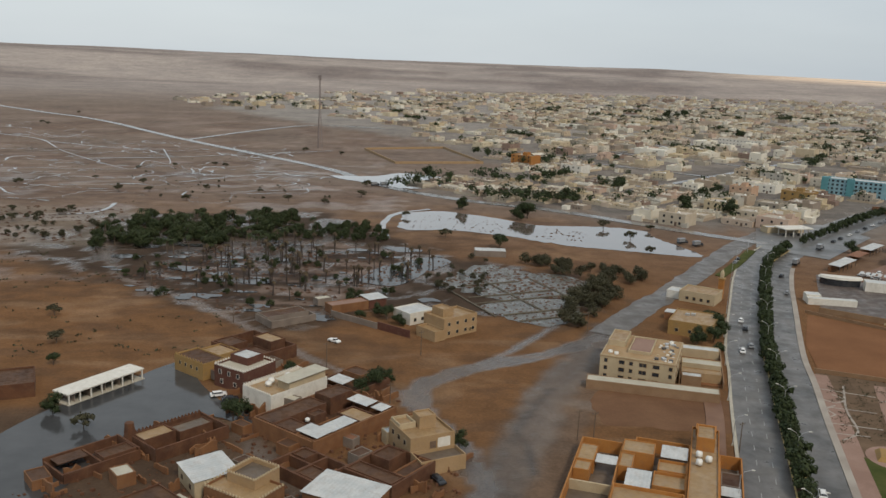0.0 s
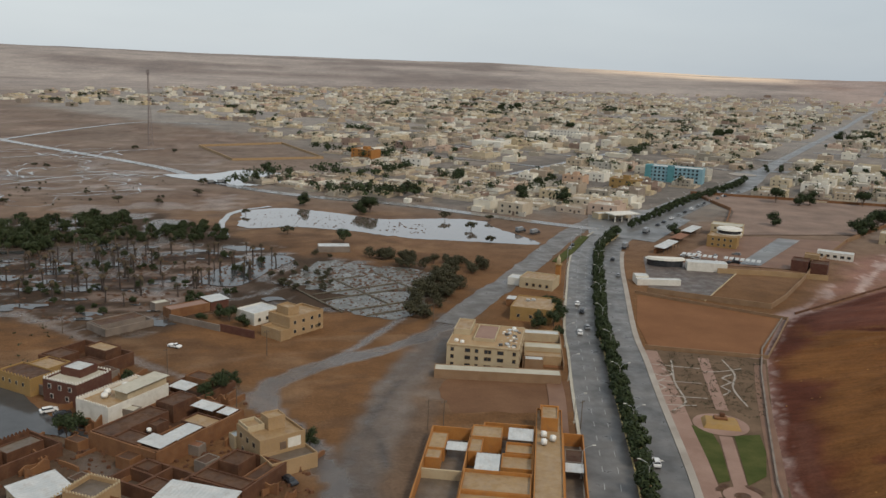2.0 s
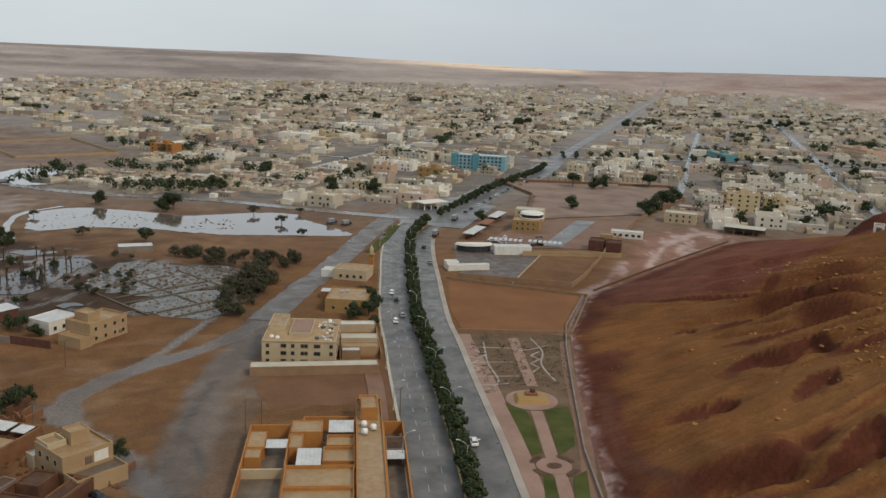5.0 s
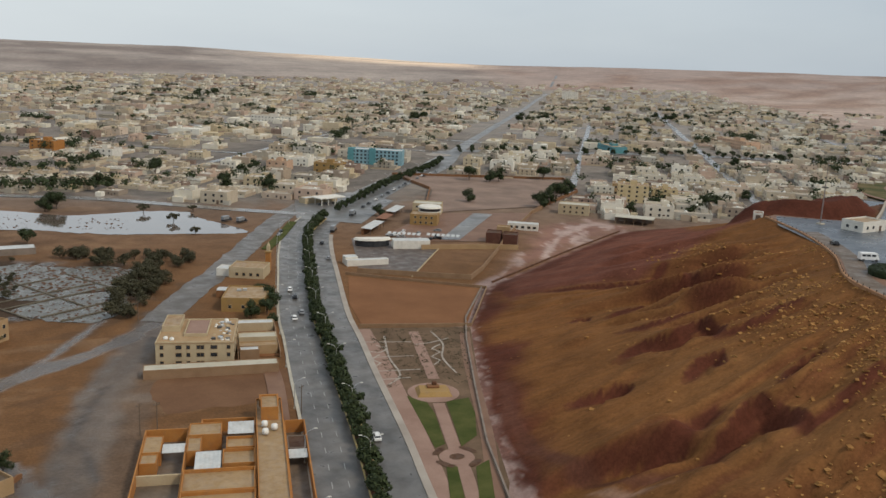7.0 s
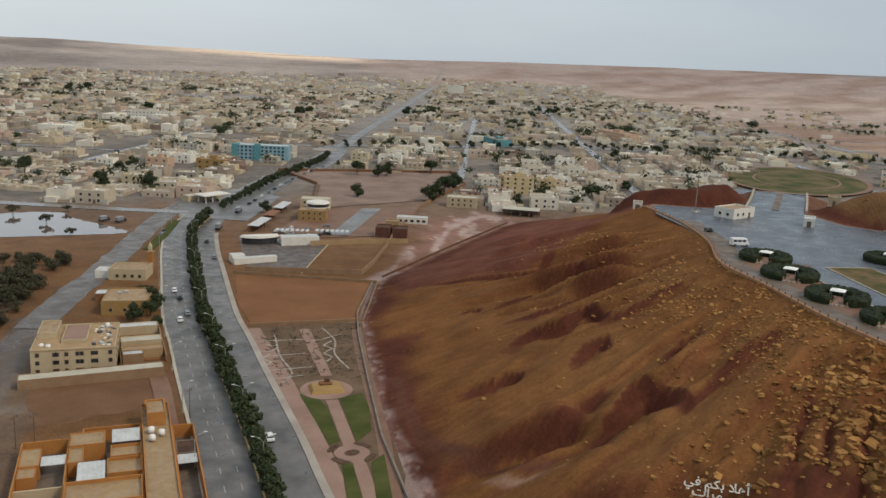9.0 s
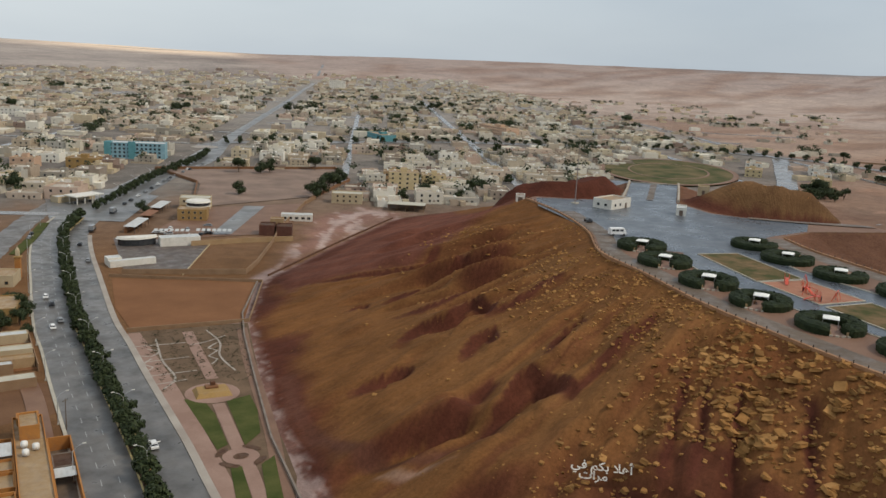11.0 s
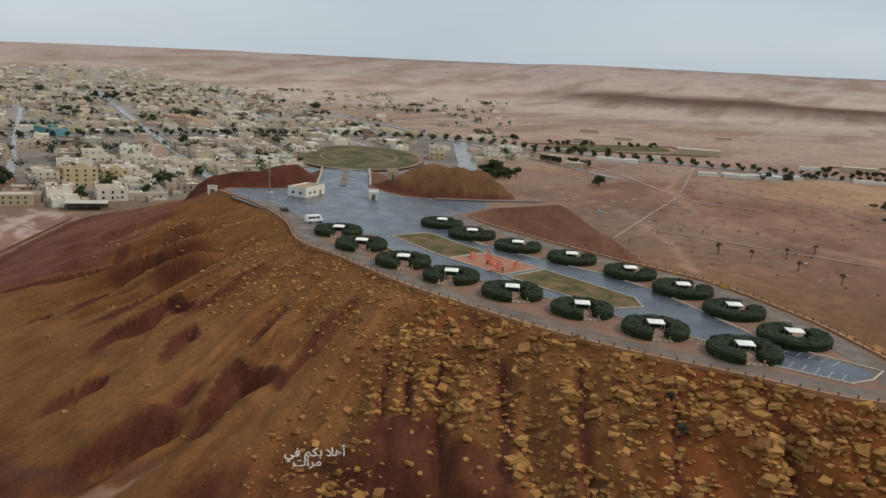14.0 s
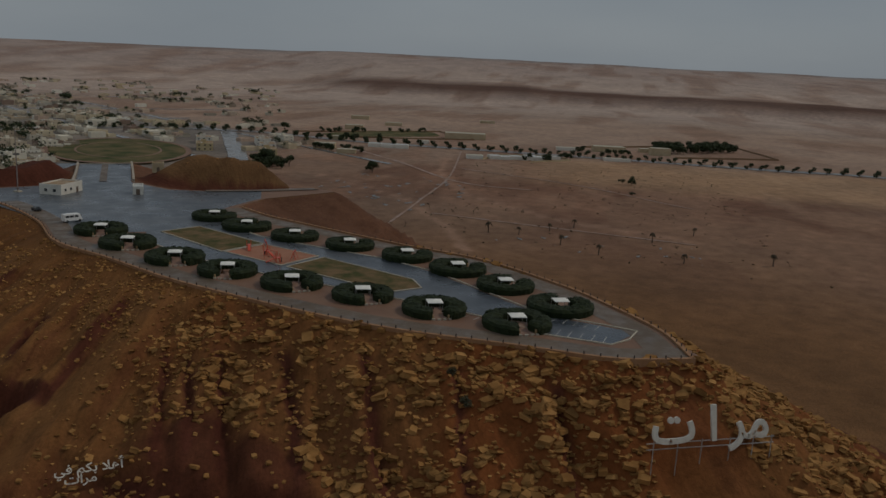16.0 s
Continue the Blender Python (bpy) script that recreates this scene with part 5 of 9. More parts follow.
def mast(x, y, z, h, head):
    root = new("floodlight_mast")
    root.location = (x, y, z)
    v, f = [], []
    tube(v, f, [(0, 0, 0), (0, 0, h * 0.6), (0, 0, h)], [0.28, 0.2, 0.1], 8)
    link("pole", v, f, M["tower_steel"], root)
    for k in range(6):
        a = k * math.pi / 3
        box_part("floodlight", 0.9 * math.cos(a), 0.9 * math.sin(a), head, 0.55, 0.4, 0.5, M["steel_dark"], root, "", 0.04, a)
    box_part("base", 0, 0, 0, 2.4, 2.4, 0.5, M["kerb"], root, "concrete base", 0.05)
    return tagged(root, "tall thin floodlight mast on the plaza", "mast")


mast(300, 218, HP, 25, 14.5)
kerb_loop("ramp_kerb", [(340, 206), (366, 221), (392, 236)], HP + 0.3, M["drive"], "brown raised strip between the ramp lanes", 3.0, False)

M["ramp_wall"] = surf("weathered_ramp_wall", (0.27, 0.23, 0.18), (0.38, 0.33, 0.27), 0.25, 2.0, 0.85, 0.25, 0.03, dirt=0.5)
for nm, pts in (("ramp_wall", [(330, 214), (358, 230), (386, 247)]), ("ramp_wall", [(346, 195), (372, 210), (401, 227)])):
    ln = spline(pts, 3)
    flat_ribbon(nm, ln, -0.5, 0.5, HP + 1.3, M["ramp_wall"], "pale weathered wall beside the ramp lanes", 3.0, "wall")
kerb_loop("ramp_end_kerb", [(386, 247), (401, 227)], HP + 0.35, M["kerb"], "pale kerb across the end of the ramp", 0.8, False)

# ---- buildings near the road and in the old village ----
def shell(bm, x0, y0, x1, y1, z0, h, parapet=0.45, t=0.25):
    """Outer walls with a parapet and a sunk roof bed, added to a bmesh."""
    o = [(x0, y0), (x1, y0), (x1, y1), (x0, y1)]
    n_ = [(x0 + t, y0 + t), (x1 - t, y0 + t), (x1 - t, y1 - t), (x0 + t, y1 - t)]
    lo, hi = [bm.verts.new((x, y, z0)) for x, y in o], [bm.verts.new((x, y, h)) for x, y in o]
    ih, il = [bm.verts.new((x, y, h)) for x, y in n_], [bm.verts.new((x, y, h - parapet - 0.02)) for x, y in n_]
    for k in range(4):
        j = (k + 1) % 4
        bm.faces.new((lo[k], lo[j], hi[j], hi[k]))
        bm.faces.new((hi[k], hi[j], ih[j], ih[k]))
        bm.faces.new((ih[k], ih[j], il[j], il[k]))
    bm.faces.new(il)


def room(root, x0, y0, x1, y1, h, wall, roof, parapet=0.45, z0=-0.3, name="room"):
    bm = bmesh.new()
    shell(bm, x0, y0, x1, y1, z0, h, parapet)
    ob = part(name, bm, wall, root)
    box_part("roof", (x0 + x1) / 2, (y0 + y1) / 2, h - parapet - 0.01, x1 - x0 - 0.52, y1 - y0 - 0.52, 0.1, roof, ob, "flat roof")
    return ob


def sheet_roof(root, x0, y0, x1, y1, h, mat, tilt=0.35, label="sheet-metal roof"):
    """A thin corrugated sheet roof with a slight fall and ribs."""
    bm = bmesh.new()
    ribs = max(3, int((x1 - x0) / 0.9))
    prev = None
    for k in range(ribs * 2 + 1):
        x, up = x0 + (x1 - x0) * k / (ribs * 2), 0.05 * (k % 2)
        row = [bm.verts.new((x, y0, h + up)), bm.verts.new((x, y1, h + tilt + up)), bm.verts.new((x, y1, h + tilt + up - 0.08)), bm.verts.new((x, y0, h + up - 0.08))]
        if prev:
            for a in range(4):
                b = (a + 1) % 4
                bm.faces.new((prev[a], row[a], row[b], prev[b]))
        prev = row
    return part("sheet_roof", bm, mat, root, label)


def teeth(root, x0, y0, x1, y1, h, mat, gap=1.0, size=0.5):
    """Battlements along a wall top."""
    ln = math.hypot(x1 - x0, y1 - y0)
    a = math.atan2(y1 - y0, x1 - x0)
    w, me = size / 2, None
    for k in range(int(ln / gap)):
        d = (k + 0.5) * gap
        if me is None:
            bm = bmesh.new()
            vs = [bm.verts.new(c) for c in ((-w, -0.14, -0.1), (w, -0.14, -0.1), (w, 0.14, -0.1), (-w, 0.14, -0.1), (0, -0.12, size * 1.1), (0, 0.12, size * 1.1), (-w, -0.14, size * 0.4), (w, -0.14, size * 0.4), (w, 0.14, size * 0.4), (-w, 0.14, size * 0.4))]
            for q in ((0, 1, 7, 6), (6, 7, 4), (1, 2, 8, 7), (2, 3, 9, 8), (9, 5, 8), (3, 0, 6, 9), (6, 4, 5, 9), (7, 8, 5, 4)):
                bm.faces.new([vs[i] for i in q])
            ob = part("battlement", bm, mat, root)
            me = ob.data
        else:
            ob = new("battlement", me)
            ob.parent = root
        ob.matrix_basis = Matrix.Translation((x0 + d * math.cos(a), y0 + d * math.sin(a), h)) @ Matrix.Rotation(a, 4, "Z")


def yard_wall(root, x0, y0, x1, y1, h, mat, t=0.3, z0=-0.3, name="wall"):
    ln, a = math.hypot(x1 - x0, y1 - y0), math.atan2(y1 - y0, x1 - x0)
    return box_part(name, (x0 + x1) / 2, (y0 + y1) / 2, z0, ln + t * 0.98, t, h - z0, mat, root, "", 0.04, a)


def openings(root, side, w, d, rows, mat, size=(1.1, 1.2)):
    """Windows on one side of a block of w by d: rows of (height of sill, shares along the side)."""
    for sill, shares in rows:
        for s in shares:
            ln = w if side in "fb" else d
            u = (s - 0.5) * ln
            x, y, sx, sy = {"f": (u, -d / 2, 1, 0), "b": (u, d / 2, 1, 0), "r": (w / 2, u, 0, 1), "l": (-w / 2, u, 0, 1)}[side]
            fr = box_part("window", x, y, sill - 0.1, (size[0] + 0.24) if sx else 0.14, (size[0] + 0.24) if sy else 0.14, size[1] + 0.2, mat, root, "framed window")
            box_part("pane", x, y, sill, size[0] if sx else 0.2, size[0] if sy else 0.2, size[1], M["glass"], fr, "dark glass pane")


def tank(root, x, y, z, r=0.8, h=1.3, lying=False):
    bm = bmesh.new()
    bmesh.ops.create_cone(bm, cap_ends=True, segments=14, radius1=r, radius2=r, depth=h)
    bmesh.ops.bevel(bm, geom=[e for e in bm.edges if abs(e.verts[0].co.z - e.verts[1].co.z) < 1e-4], offset=r * 0.25, segments=2, affect="EDGES")
    m_ = Matrix.Translation((x, y, z + (r if lying else h / 2))) @ (Matrix.Rotation(math.pi / 2, 4, "Y") if lying else Matrix.Identity(4))
    bmesh.ops.transform(bm, matrix=m_, verts=bm.verts[:])
    return part("water_tank", bm, M["tank"], root, "white plastic water tank", True)


def place(name, label, cx, cy, deg, category="house", z=0.0):
    root = new(name)
    root.matrix_basis = Matrix.Translation((cx, cy, z)) @ Matrix.Rotation(radians(deg), 4, "Z")
    return tagged(root, label, category)


def lot_floor(root, x0, y0, x1, y1, mat, z=0.22):
    return box_part("yard", (x0 + x1) / 2, (y0 + y1) / 2, z - 0.5, x1 - x0, y1 - y0, 0.5, mat, root, "yard floor")


# apartment house beside the boulevard
h = place("apartment_house", "three-storey cream apartment house with a cluttered flat roof", 65.4, 264.5, -20, "apartment house")
room(h, -11.5, -12, 11.5, 12, 8.0, M["cream"], M["roof_pink"], 0.7, name="body")
box_part("cornice", 0, 0, 7.45, 23.3, 24.3, 0.22, M["beige"], h, "projecting beige cornice")
openings(h, "f", 23, 24, [(z, (0.08, 0.28, 0.31, 0.42, 0.55, 0.6, 0.73, 0.77, 0.94)) for z in (0.7, 3.3, 5.7)], M["beige"], (1.0, 1.15))
openings(h, "r", 23, 24, [(z, (0.15, 0.35, 0.6, 0.85)) for z in (0.7, 3.3, 5.7)], M["beige"], (1.0, 1.15))
openings(h, "l", 23, 24, [(z, (0.2, 0.5, 0.8)) for z in (0.7, 3.3, 5.7)], M["beige"], (1.0, 1.15))
room(h, -11, -1, -5.5, 11.5, 9.6, M["cream"], M["tan_roof"], 0.4, 7.1, "roof_room")
room(h, -3.8, -6, 3.2, 9.5, 8.7, M["cream"], M["pink_paving"], 0.5, 7.1, "roof_court")
rr = random.Random(8)
for k in range(34):
    x, y, s = rr.uniform(4.5, 10.5), rr.uniform(-10, 9), rr.uniform(0.5, 1.3)
    box_part("roof_unit", x, y, 7.35, s, s * 0.8, s * rr.uniform(0.6, 1.0), rr.choice((M["tank"], M["steel_dark"], M["steel"], M["cream"])), h, "", 0.06, rr.uniform(0, 1))
for x, y in ((-9, -8), (-7, -9), (8, 10)):
    tank(h, x, y, 7.35, 0.7, 1.1)
h = place("annex_row", "low tan annex with a pale sheet roof before the apartment house", 64.5, 245.5, -13)
room(h, -19.5, -2.5, 19.5, 2.5, 3.0, M["stone_wall"], M["tin_cream"], 0.25, name="body")
h = place("side_annexes", "single-storey annexes with white sheet roofs beside the boulevard", 85, 266, -15)
lot_floor(h, -6.5, -12, 6.5, 20, M["sand_lot"])
room(h, -6, -10, 6, -5.5, 3.2, M["beige"], M["tan_roof"], name="room")
room(h, -6, -2, 6.2, 3.2, 3.4, M["cream"], M["tin_cream"], 0.3)
room(h, -6, 14, 6.2, 18.5, 3.2, M["cream"], M["tin_white"], 0.3)
room(h, -6, -14, 0, -10.3, 3.2, M["stone_wall"], M["tin_white"], 0.3)
for a in ((-6.5, -14, -6.5, 20), (6.6, -14, 6.6, 20), (-6.5, 20, 6.6, 20)):
    yard_wall(h, *a, 2.4, M["stone_wall"])
h = place("ochre_house", "single-storey ochre house with a tan flat roof", 95.5, 312, -25)
room(h, -8, -9, 8, 9, 5.4, M["yellow"], M["tan_roof"], 0.5, name="body")
openings(h, "f", 16, 18, [(1.4, (0.2, 0.5, 0.8))], M["cream"])
openings(h, "r", 16, 18, [(1.4, (0.2, 0.5, 0.8))], M["cream"])
for x, y in ((-3, 2), (-1, 3.2)):
    box_part("roof_unit", x, y, 4.95, 1.6, 1.0, 0.9, M["steel"], h, "air conditioner", 0.06)
box_part("porch_roof", -4, 12, 2.9, 18, 5, 0.25, M["tin_white"], h, "white porch roof", 0.05)
for x in (-12, -4, 4):
    box_part("porch_post", x, 13.8, -0.2, 0.2, 0.2, 3.1, M["steel"], h)
box_part("porch_wall", -4, 9.7, -0.2, 18, 0.3, 3.1, M["brown"], h)
h = place("mosque", "small cream roadside mosque with a low parapet", 111, 356, -32, "mosque")
room(h, -8, -6, 7, 6, 4.8, M["cream"], M["tan_roof"], 0.5, name="hall")
room(h, -14, -4, -8.2, 3, 3.4, M["white_paint"], M["tin_white"], 0.3, name="wash_room")
room(h, -5, 6.2, 3, 11, 3.6, M["cream"], M["tin_white"], 0.3, name="porch")
openings(h, "f", 15, 12, [(1.2, (0.2, 0.4, 0.6, 0.8))], M["yellow"])
h = place("minaret", "slim orange and cream square minaret", 120.5, 361, -32, "minaret")
box_part("shaft", 0, 0, -0.3, 2.2, 2.2, 9.0, M["orange"], h, "", 0.15)
box_part("gallery", 0, 0, 8.6, 2.9, 2.9, 0.5, M["yellow"], h, "", 0.1)
box_part("lantern", 0, 0, 9.1, 1.5, 1.5, 2.4, M["cream"], h, "", 0.15)
v, f = [], []
tube(v, f, [(0, 0, 11.5), (0, 0, 11.9), (0, 0, 12.6), (0, 0, 13.4)], [0.75, 0.7, 0.25, 0.03], 10)
link("cap", v, f, M["cream"], h)

# orange court houses
h = place("orange_court_house", "orange-walled court house with white and tan roofs", 50, 184, -17)
lot_floor(h, -18, -40, 20, 18, M["grey_floor"])
OR = M["orange"]
for a in ((-18, -40, -18, 16), (-18, 16, -8, 16), (-8, -40, -8, 17), (-5, 21, 8, 21), (-5, 17, -5, 21), (8, -40, 8, 21), (15.3, -40, 15.3, 18), (20.3, -40, 20.3, 18), (15, 18, 20.3, 18)):
    yard_wall(h, *a, 3.6, OR, 0.35)
room(h, -17.7, 3, -13.5, 12, 3.7, OR, M["tan_roof"], 0.2)
sheet_roof(h, -13.3, 3.5, -8.2, 7.5, 3.2, M["tin_white"])
room(h, -17.7, -2, -14, 2.8, 3.4, OR, M["tan_roof"], 0.2)
yard_wall(h, -18, -6.2, -8.2, -6.2, 2.6, M["cream"], 0.5)
room(h, -7.7, 10, 0, 17, 4.4, OR, M["tan_roof"], 0.3)
room(h, -7.7, 2, -4.5, 9.8, 4.0, OR, M["tan_roof"], 0.3)
sheet_roof(h, 1.5, 10.5, 7.8, 17, 4.0, M["tin_white"])
room(h, 1.2, 4, 7.8, 10, 3.6, OR, M["tan_roof"], 0.7)
sheet_roof(h, -5.5, -7, 0.2, 1.2, 3.8, M["tin_white"])
room(h, 0.5, -4, 7.8, 3.7, 3.4, OR, M["tan_roof"], 0.8)
room(h, -7.7, -18, 7.8, -8, 4.4, OR, M["tan_roof"], 0.9)
room(h, -7.7, -36, 7.8, -18.3, 4.4, OR, M["tan_roof"], 0.9)
room(h, 8.3, -36, 15, 29.5, 5.2, OR, M["tan_roof"], 0.6)
room(h, 9.5, 16, 13.8, 24.5, 8.2, OR, M["tan_roof"], 0.5, 4.6, "stair_tower")
room(h, 9.2, 25, 14.2, 28.6, 6.6, OR, M["tan_roof"], 0.9, 4.6, "roof_room")
for x, y in ((10.3, 12), (12.6, 10), (10.4, 7.5)):
    tank(h, x, y, 4.7, 0.85, 1.5, True)
sheet_roof(h, 15.6, -2, 20, 2, 2.8, M["tin_white"])
room(h, 15.6, 3, 20, 10, 3.0, M["grey_wall"], M["mud_roof"], 0.3)

# ---- old village ----
VA = -38
h = place("market_shelter", "long white shelter with a flat roof on square pillars", -96, 231.5, 60, "shelter")
box_part("roof", 0, 0.3, 3.0, 26, 6.4, 0.45, M["white_paint"], h, "white flat roof", 0.06)
box_part("back_wall", 0, 3.1, -0.2, 25.4, 0.3, 3.2, M["cream"], h)
for k in range(8):
    box_part("pillar", -12.4 + k * 3.54, -2.6, -0.2, 0.35, 0.35, 3.2, M["white_paint"], h, "", 0.04)
for k in range(5):
    box_part("stall_wall", -10 + k * 5, 0.6, -0.2, 0.2, 4.8, 3.1, M["grey_wall"], h)
box_part("plinth", 0, 0, -0.3, 26, 6.2, 0.55, M["kerb"], h, "", 0.04)
h = place("ochre_court_house", "ochre rendered house with crumbling edges", -70, 252.5, VA)
room(h, -7, -8.5, 7, 0, 5.2, M["yellow"], M["mud_roof"], 0.5, name="body")
room(h, -7, 0.2, 2, 9, 4.4, M["yellow"], M["tan_roof"], 0.5)
openings(h, "f", 14, 17, [(2.6, (0.2, 0.4, 0.6, 0.8))], M["cream"], (0.7, 1.0))
teeth(h, -7, -8.4, 7, -8.4, 5.2, M["yellow"], 1.4, 0.6)
h = place("red_brick_house", "dark red brick house with white battlements", -57, 241, VA + 6)
room(h, -6, -6.5, 6, 6.5, 6.6, M["dark_red"], M["tin_cream"], 0.6, name="body")
for a in ((-6, -6.4, 6, -6.4), (5.9, -6.4, 5.9, 6.4), (-5.9, -6.4, -5.9, 6.4), (-6, 6.4, 6, 6.4)):
    teeth(h, *a, 6.6, M["white_paint"], 1.0, 0.55)
room(h, -5, -1, 2, 5.5, 8.4, M["dark_red"], M["tin_white"], 0.4, 6.0, "roof_room")
openings(h, "f", 12, 13, [(1.4, (0.25, 0.7)), (4.2, (0.2, 0.5, 0.8))], M["white_paint"], (0.9, 1.2))
h = place("red_mud_compound", "dark red mud-brick compound with open courts", -60, 266, VA)
lot_floor(h, -10.5, -8.5, 10.5, 8.5, M["mud_roof"])
for a in ((-10.5, -8.5, 10.5, -8.5), (10.5, -8.5, 10.5, 8.5), (-10.5, 8.5, 10.5, 8.5), (-10.5, -8.5, -10.5, 8.5)):
    yard_wall(h, *a, 4.2, M["mudbrick"], 0.5)
room(h, -10, -8, -2, -1, 4.6, M["mudbrick"], M["mud_roof"])
room(h, 2, -8, 10, -1, 4.0, M["mudbrick"], M["mud_roof"])
room(h, -3, 2, 6, 8, 5.4, M["mudbrick"], M["tan_roof"])
h = place("white_villa", "white villa with battlements, water tanks and a cream sheet roof", -43, 232, VA)
room(h, -6, -11, 6, 10, 5.0, M["white_paint"], M["tan_roof"], 0.9, name="body")
for a in ((-6, -10.9, 6, -10.9), (-5.9, -11, -5.9, 10)):
    teeth(h, *a, 5.0, M["white_paint"], 0.9, 0.5)
room(h, 0.8, -4, 5.6, 9.6, 6.9, M["cream"], M["tin_cream"], 0.1, 4.2, "upper_room")
sheet_roof(h, 0.4, -5, 6.2, 10.4, 7.0, M["tin_cream"], 0.3)
for x, y in ((-3, 3), (-3.2, -3), (-1.8, -5.2)):
    tank(h, x, y, 4.2, 0.95, 1.4)
openings(h, "f", 12, 21, [(1.3, (0.2, 0.5, 0.8)), (3.2, (0.35, 0.65))], M["cream"], (0.8, 0.9))
h = place("garden_court", "brown walled court with sheds and shrubs", -25, 241, VA)
lot_floor(h, -7, -8, 7, 8, M["mud_roof"])
for a in ((-7, -8, 7, -8), (7, -8, 7, 8), (-7, 8, 7, 8), (-7, -8, -7, 8)):
    yard_wall(h, *a, 2.6, M["mudbrick"], 0.4)
room(h, -6.5, 2, 1, 7.5, 3.4, M["brown"], M["mud_roof"])
sheet_roof(h, -5, -6, 1.5, -1, 3.0, M["tin_white"])
h = place("brown_court_house", "large brown court house with white sheet roofs", -29, 212, VA)
lot_floor(h, -11, -15, 11, 15, M["mud_roof"])
for a in ((-11, -15, 11, -15), (11, -15, 11, 15), (-11, 15, 11, 15), (-11, -15, -11, 15)):
    yard_wall(h, *a, 4.4, M["brown"], 0.5)
room(h, -10.6, -14.6, -4, 4, 4.6, M["mudbrick"], M["mud_roof"], 0.4)
room(h, -3.8, -14.6, 4, -9, 4.6, M["mudbrick"], M["mud_roof"], 0.4)
sheet_roof(h, 3.2, -13.5, 10.8, -8.3, 4.7, M["tin_white"], 0.2)
sheet_roof(h, 6.0, -8.1, 10.8, 0.5, 4.75, M["tin_white"], 0.2)
room(h, 4.2, -14.4, 10.6, 0.5, 4.4, M["brown"], M["mud_roof"], 0.4)
room(h, -10.6, 6, -4.5, 14.6, 5.2, M["mudbrick"], M["mud_roof"], 0.4)
room(h, 2, 2, 10.6, 8, 4.2, M["mudbrick"], M["tan_roof"], 0.5)
sheet_roof(h, -2, 9.5, 5.5, 14, 4.6, M["tin_white"], 0.2)
sheet_roof(h, 6.5, 10, 10.5, 14, 4.5, M["tin_white"], 0.2)
room(h, -1, -6, 2, -2, 5.6, M["mudbrick"], M["mud_roof"], 0.4, name="stair_tower")
tank(h, 1, -7.5, 4.3, 0.6, 1.0)
h = place("beige_villa", "beige two-storey villa with stepped terraces and battlements", -2.5, 197.5, -62)
room(h, -8.5, -6, 4, 6, 7.2, M["beige"], M["tan_roof"], 0.8, name="body")
room(h, 4.2, -6, 10, 6, 3.8, M["beige"], M["grey_floor"], 0.9, name="terrace")
room(h, -5.5, -1, -1.5, 3.5, 9.8, M["beige"], M["tan_roof"], 0.4, 6.4, "stair_tower")
room(h, -8.2, -5.7, -3, -1.3, 8.0, M["cream"], M["tan_roof"], 0.9, 6.4, "roof_room")
room(h, -12, -6.5, -8.7, 4, 3.6, M["cream"], M["tin_white"], 0.3, name="side_room")
openings(h, "f", 17, 12, [(1.2, (0.2, 0.45)), (4.4, (0.15, 0.35, 0.55))], M["cream"])
box_part("door", 4.05, 0, 3.2, 0.2, 1.6, 2.4, M["door"], h)
box_part("white_panel", 4.06, 3, 3.3, 0.16, 3.4, 2.9, M["white_paint"], h)
h = place("battlement_house", "low brown mud house with a battlement wall and corner turret", -63, 199, 49)
lot_floor(h, -10, -5, 10, 7, M["mud_roof"])
for a in ((-10, 7, 10, 7), (10, -5, 10, 7), (-10, -5, 10, -5), (-10, -5, -10, 7)):
    yard_wall(h, *a, 3.4, M["mudbrick"], 0.45)
teeth(h, -10, 7, 10, 7, 3.4, M["mudbrick"], 1.0, 0.7)
room(h, -9.6, 1, -1, 6.6, 3.6, M["mudbrick"], M["tan_roof"], 0.5)
room(h, -0.5, 0, 9, 5, 3.2, M["mudbrick"], M["grey_floor"], 0.4)
v, f = [], []
tube(v, f, [(-10, 7, -0.3), (-10, 7, 3), (-10, 7, 6.4)], [1.9, 1.5, 1.1], 8)
link("turret", v, f, M["mudbrick"], h, "tapering mud turret")
h = place("ruined_court", "ruined brown mud court with broken walls", -80, 186, 49)
for a, hh in (((-9, -5, 9, -5), 2.6), ((9, -5, 9, 5), 3.2), ((-9, 5, 9, 5), 3.0), ((-9, -5, -9, 5), 2.2), ((0, -5, 0, 5), 2.4)):
    yard_wall(h, *a, hh, M["mudbrick"], 0.5)
room(h, 0.5, -4.6, 8.6, 0, 3.2, M["mudbrick"], M["mud_roof"])
box_part("shed_roof", -4.5, 2, 2.6, 7, 4, 0.2, M["mud_roof"], h, "mud roof on poles")
h = place("white_roof_house", "cream house under a white sheet roof", -51, 179, -55)
room(h, -5.5, -5, 5.5, 5, 4.0, M["cream"], M["tin_white"], 0.2, name="body")
sheet_roof(h, -5.8, -5.3, 5.8, 5.3, 4.1, M["tin_white"], 0.5)
openings(h, "f", 11, 10, [(1.3, (0.25, 0.75))], M["cream"])
h = place("crenellated_house", "tan house edged with pale battlements round a small court", -40, 173, -30)
room(h, -7, -7, 7, 3, 4.2, M["brown"], M["tan_roof"], 0.6, name="body")
room(h, -5, -2, 3, 6, 6.0, M["beige"], M["grey_floor"], 1.0, name="upper_court")
for a in ((-7, -7, 7, -7), (7, -7, 7, 3), (-7, -7, -7, 3)):
    teeth(h, *a, 4.2, M["cream"], 0.9, 0.5)
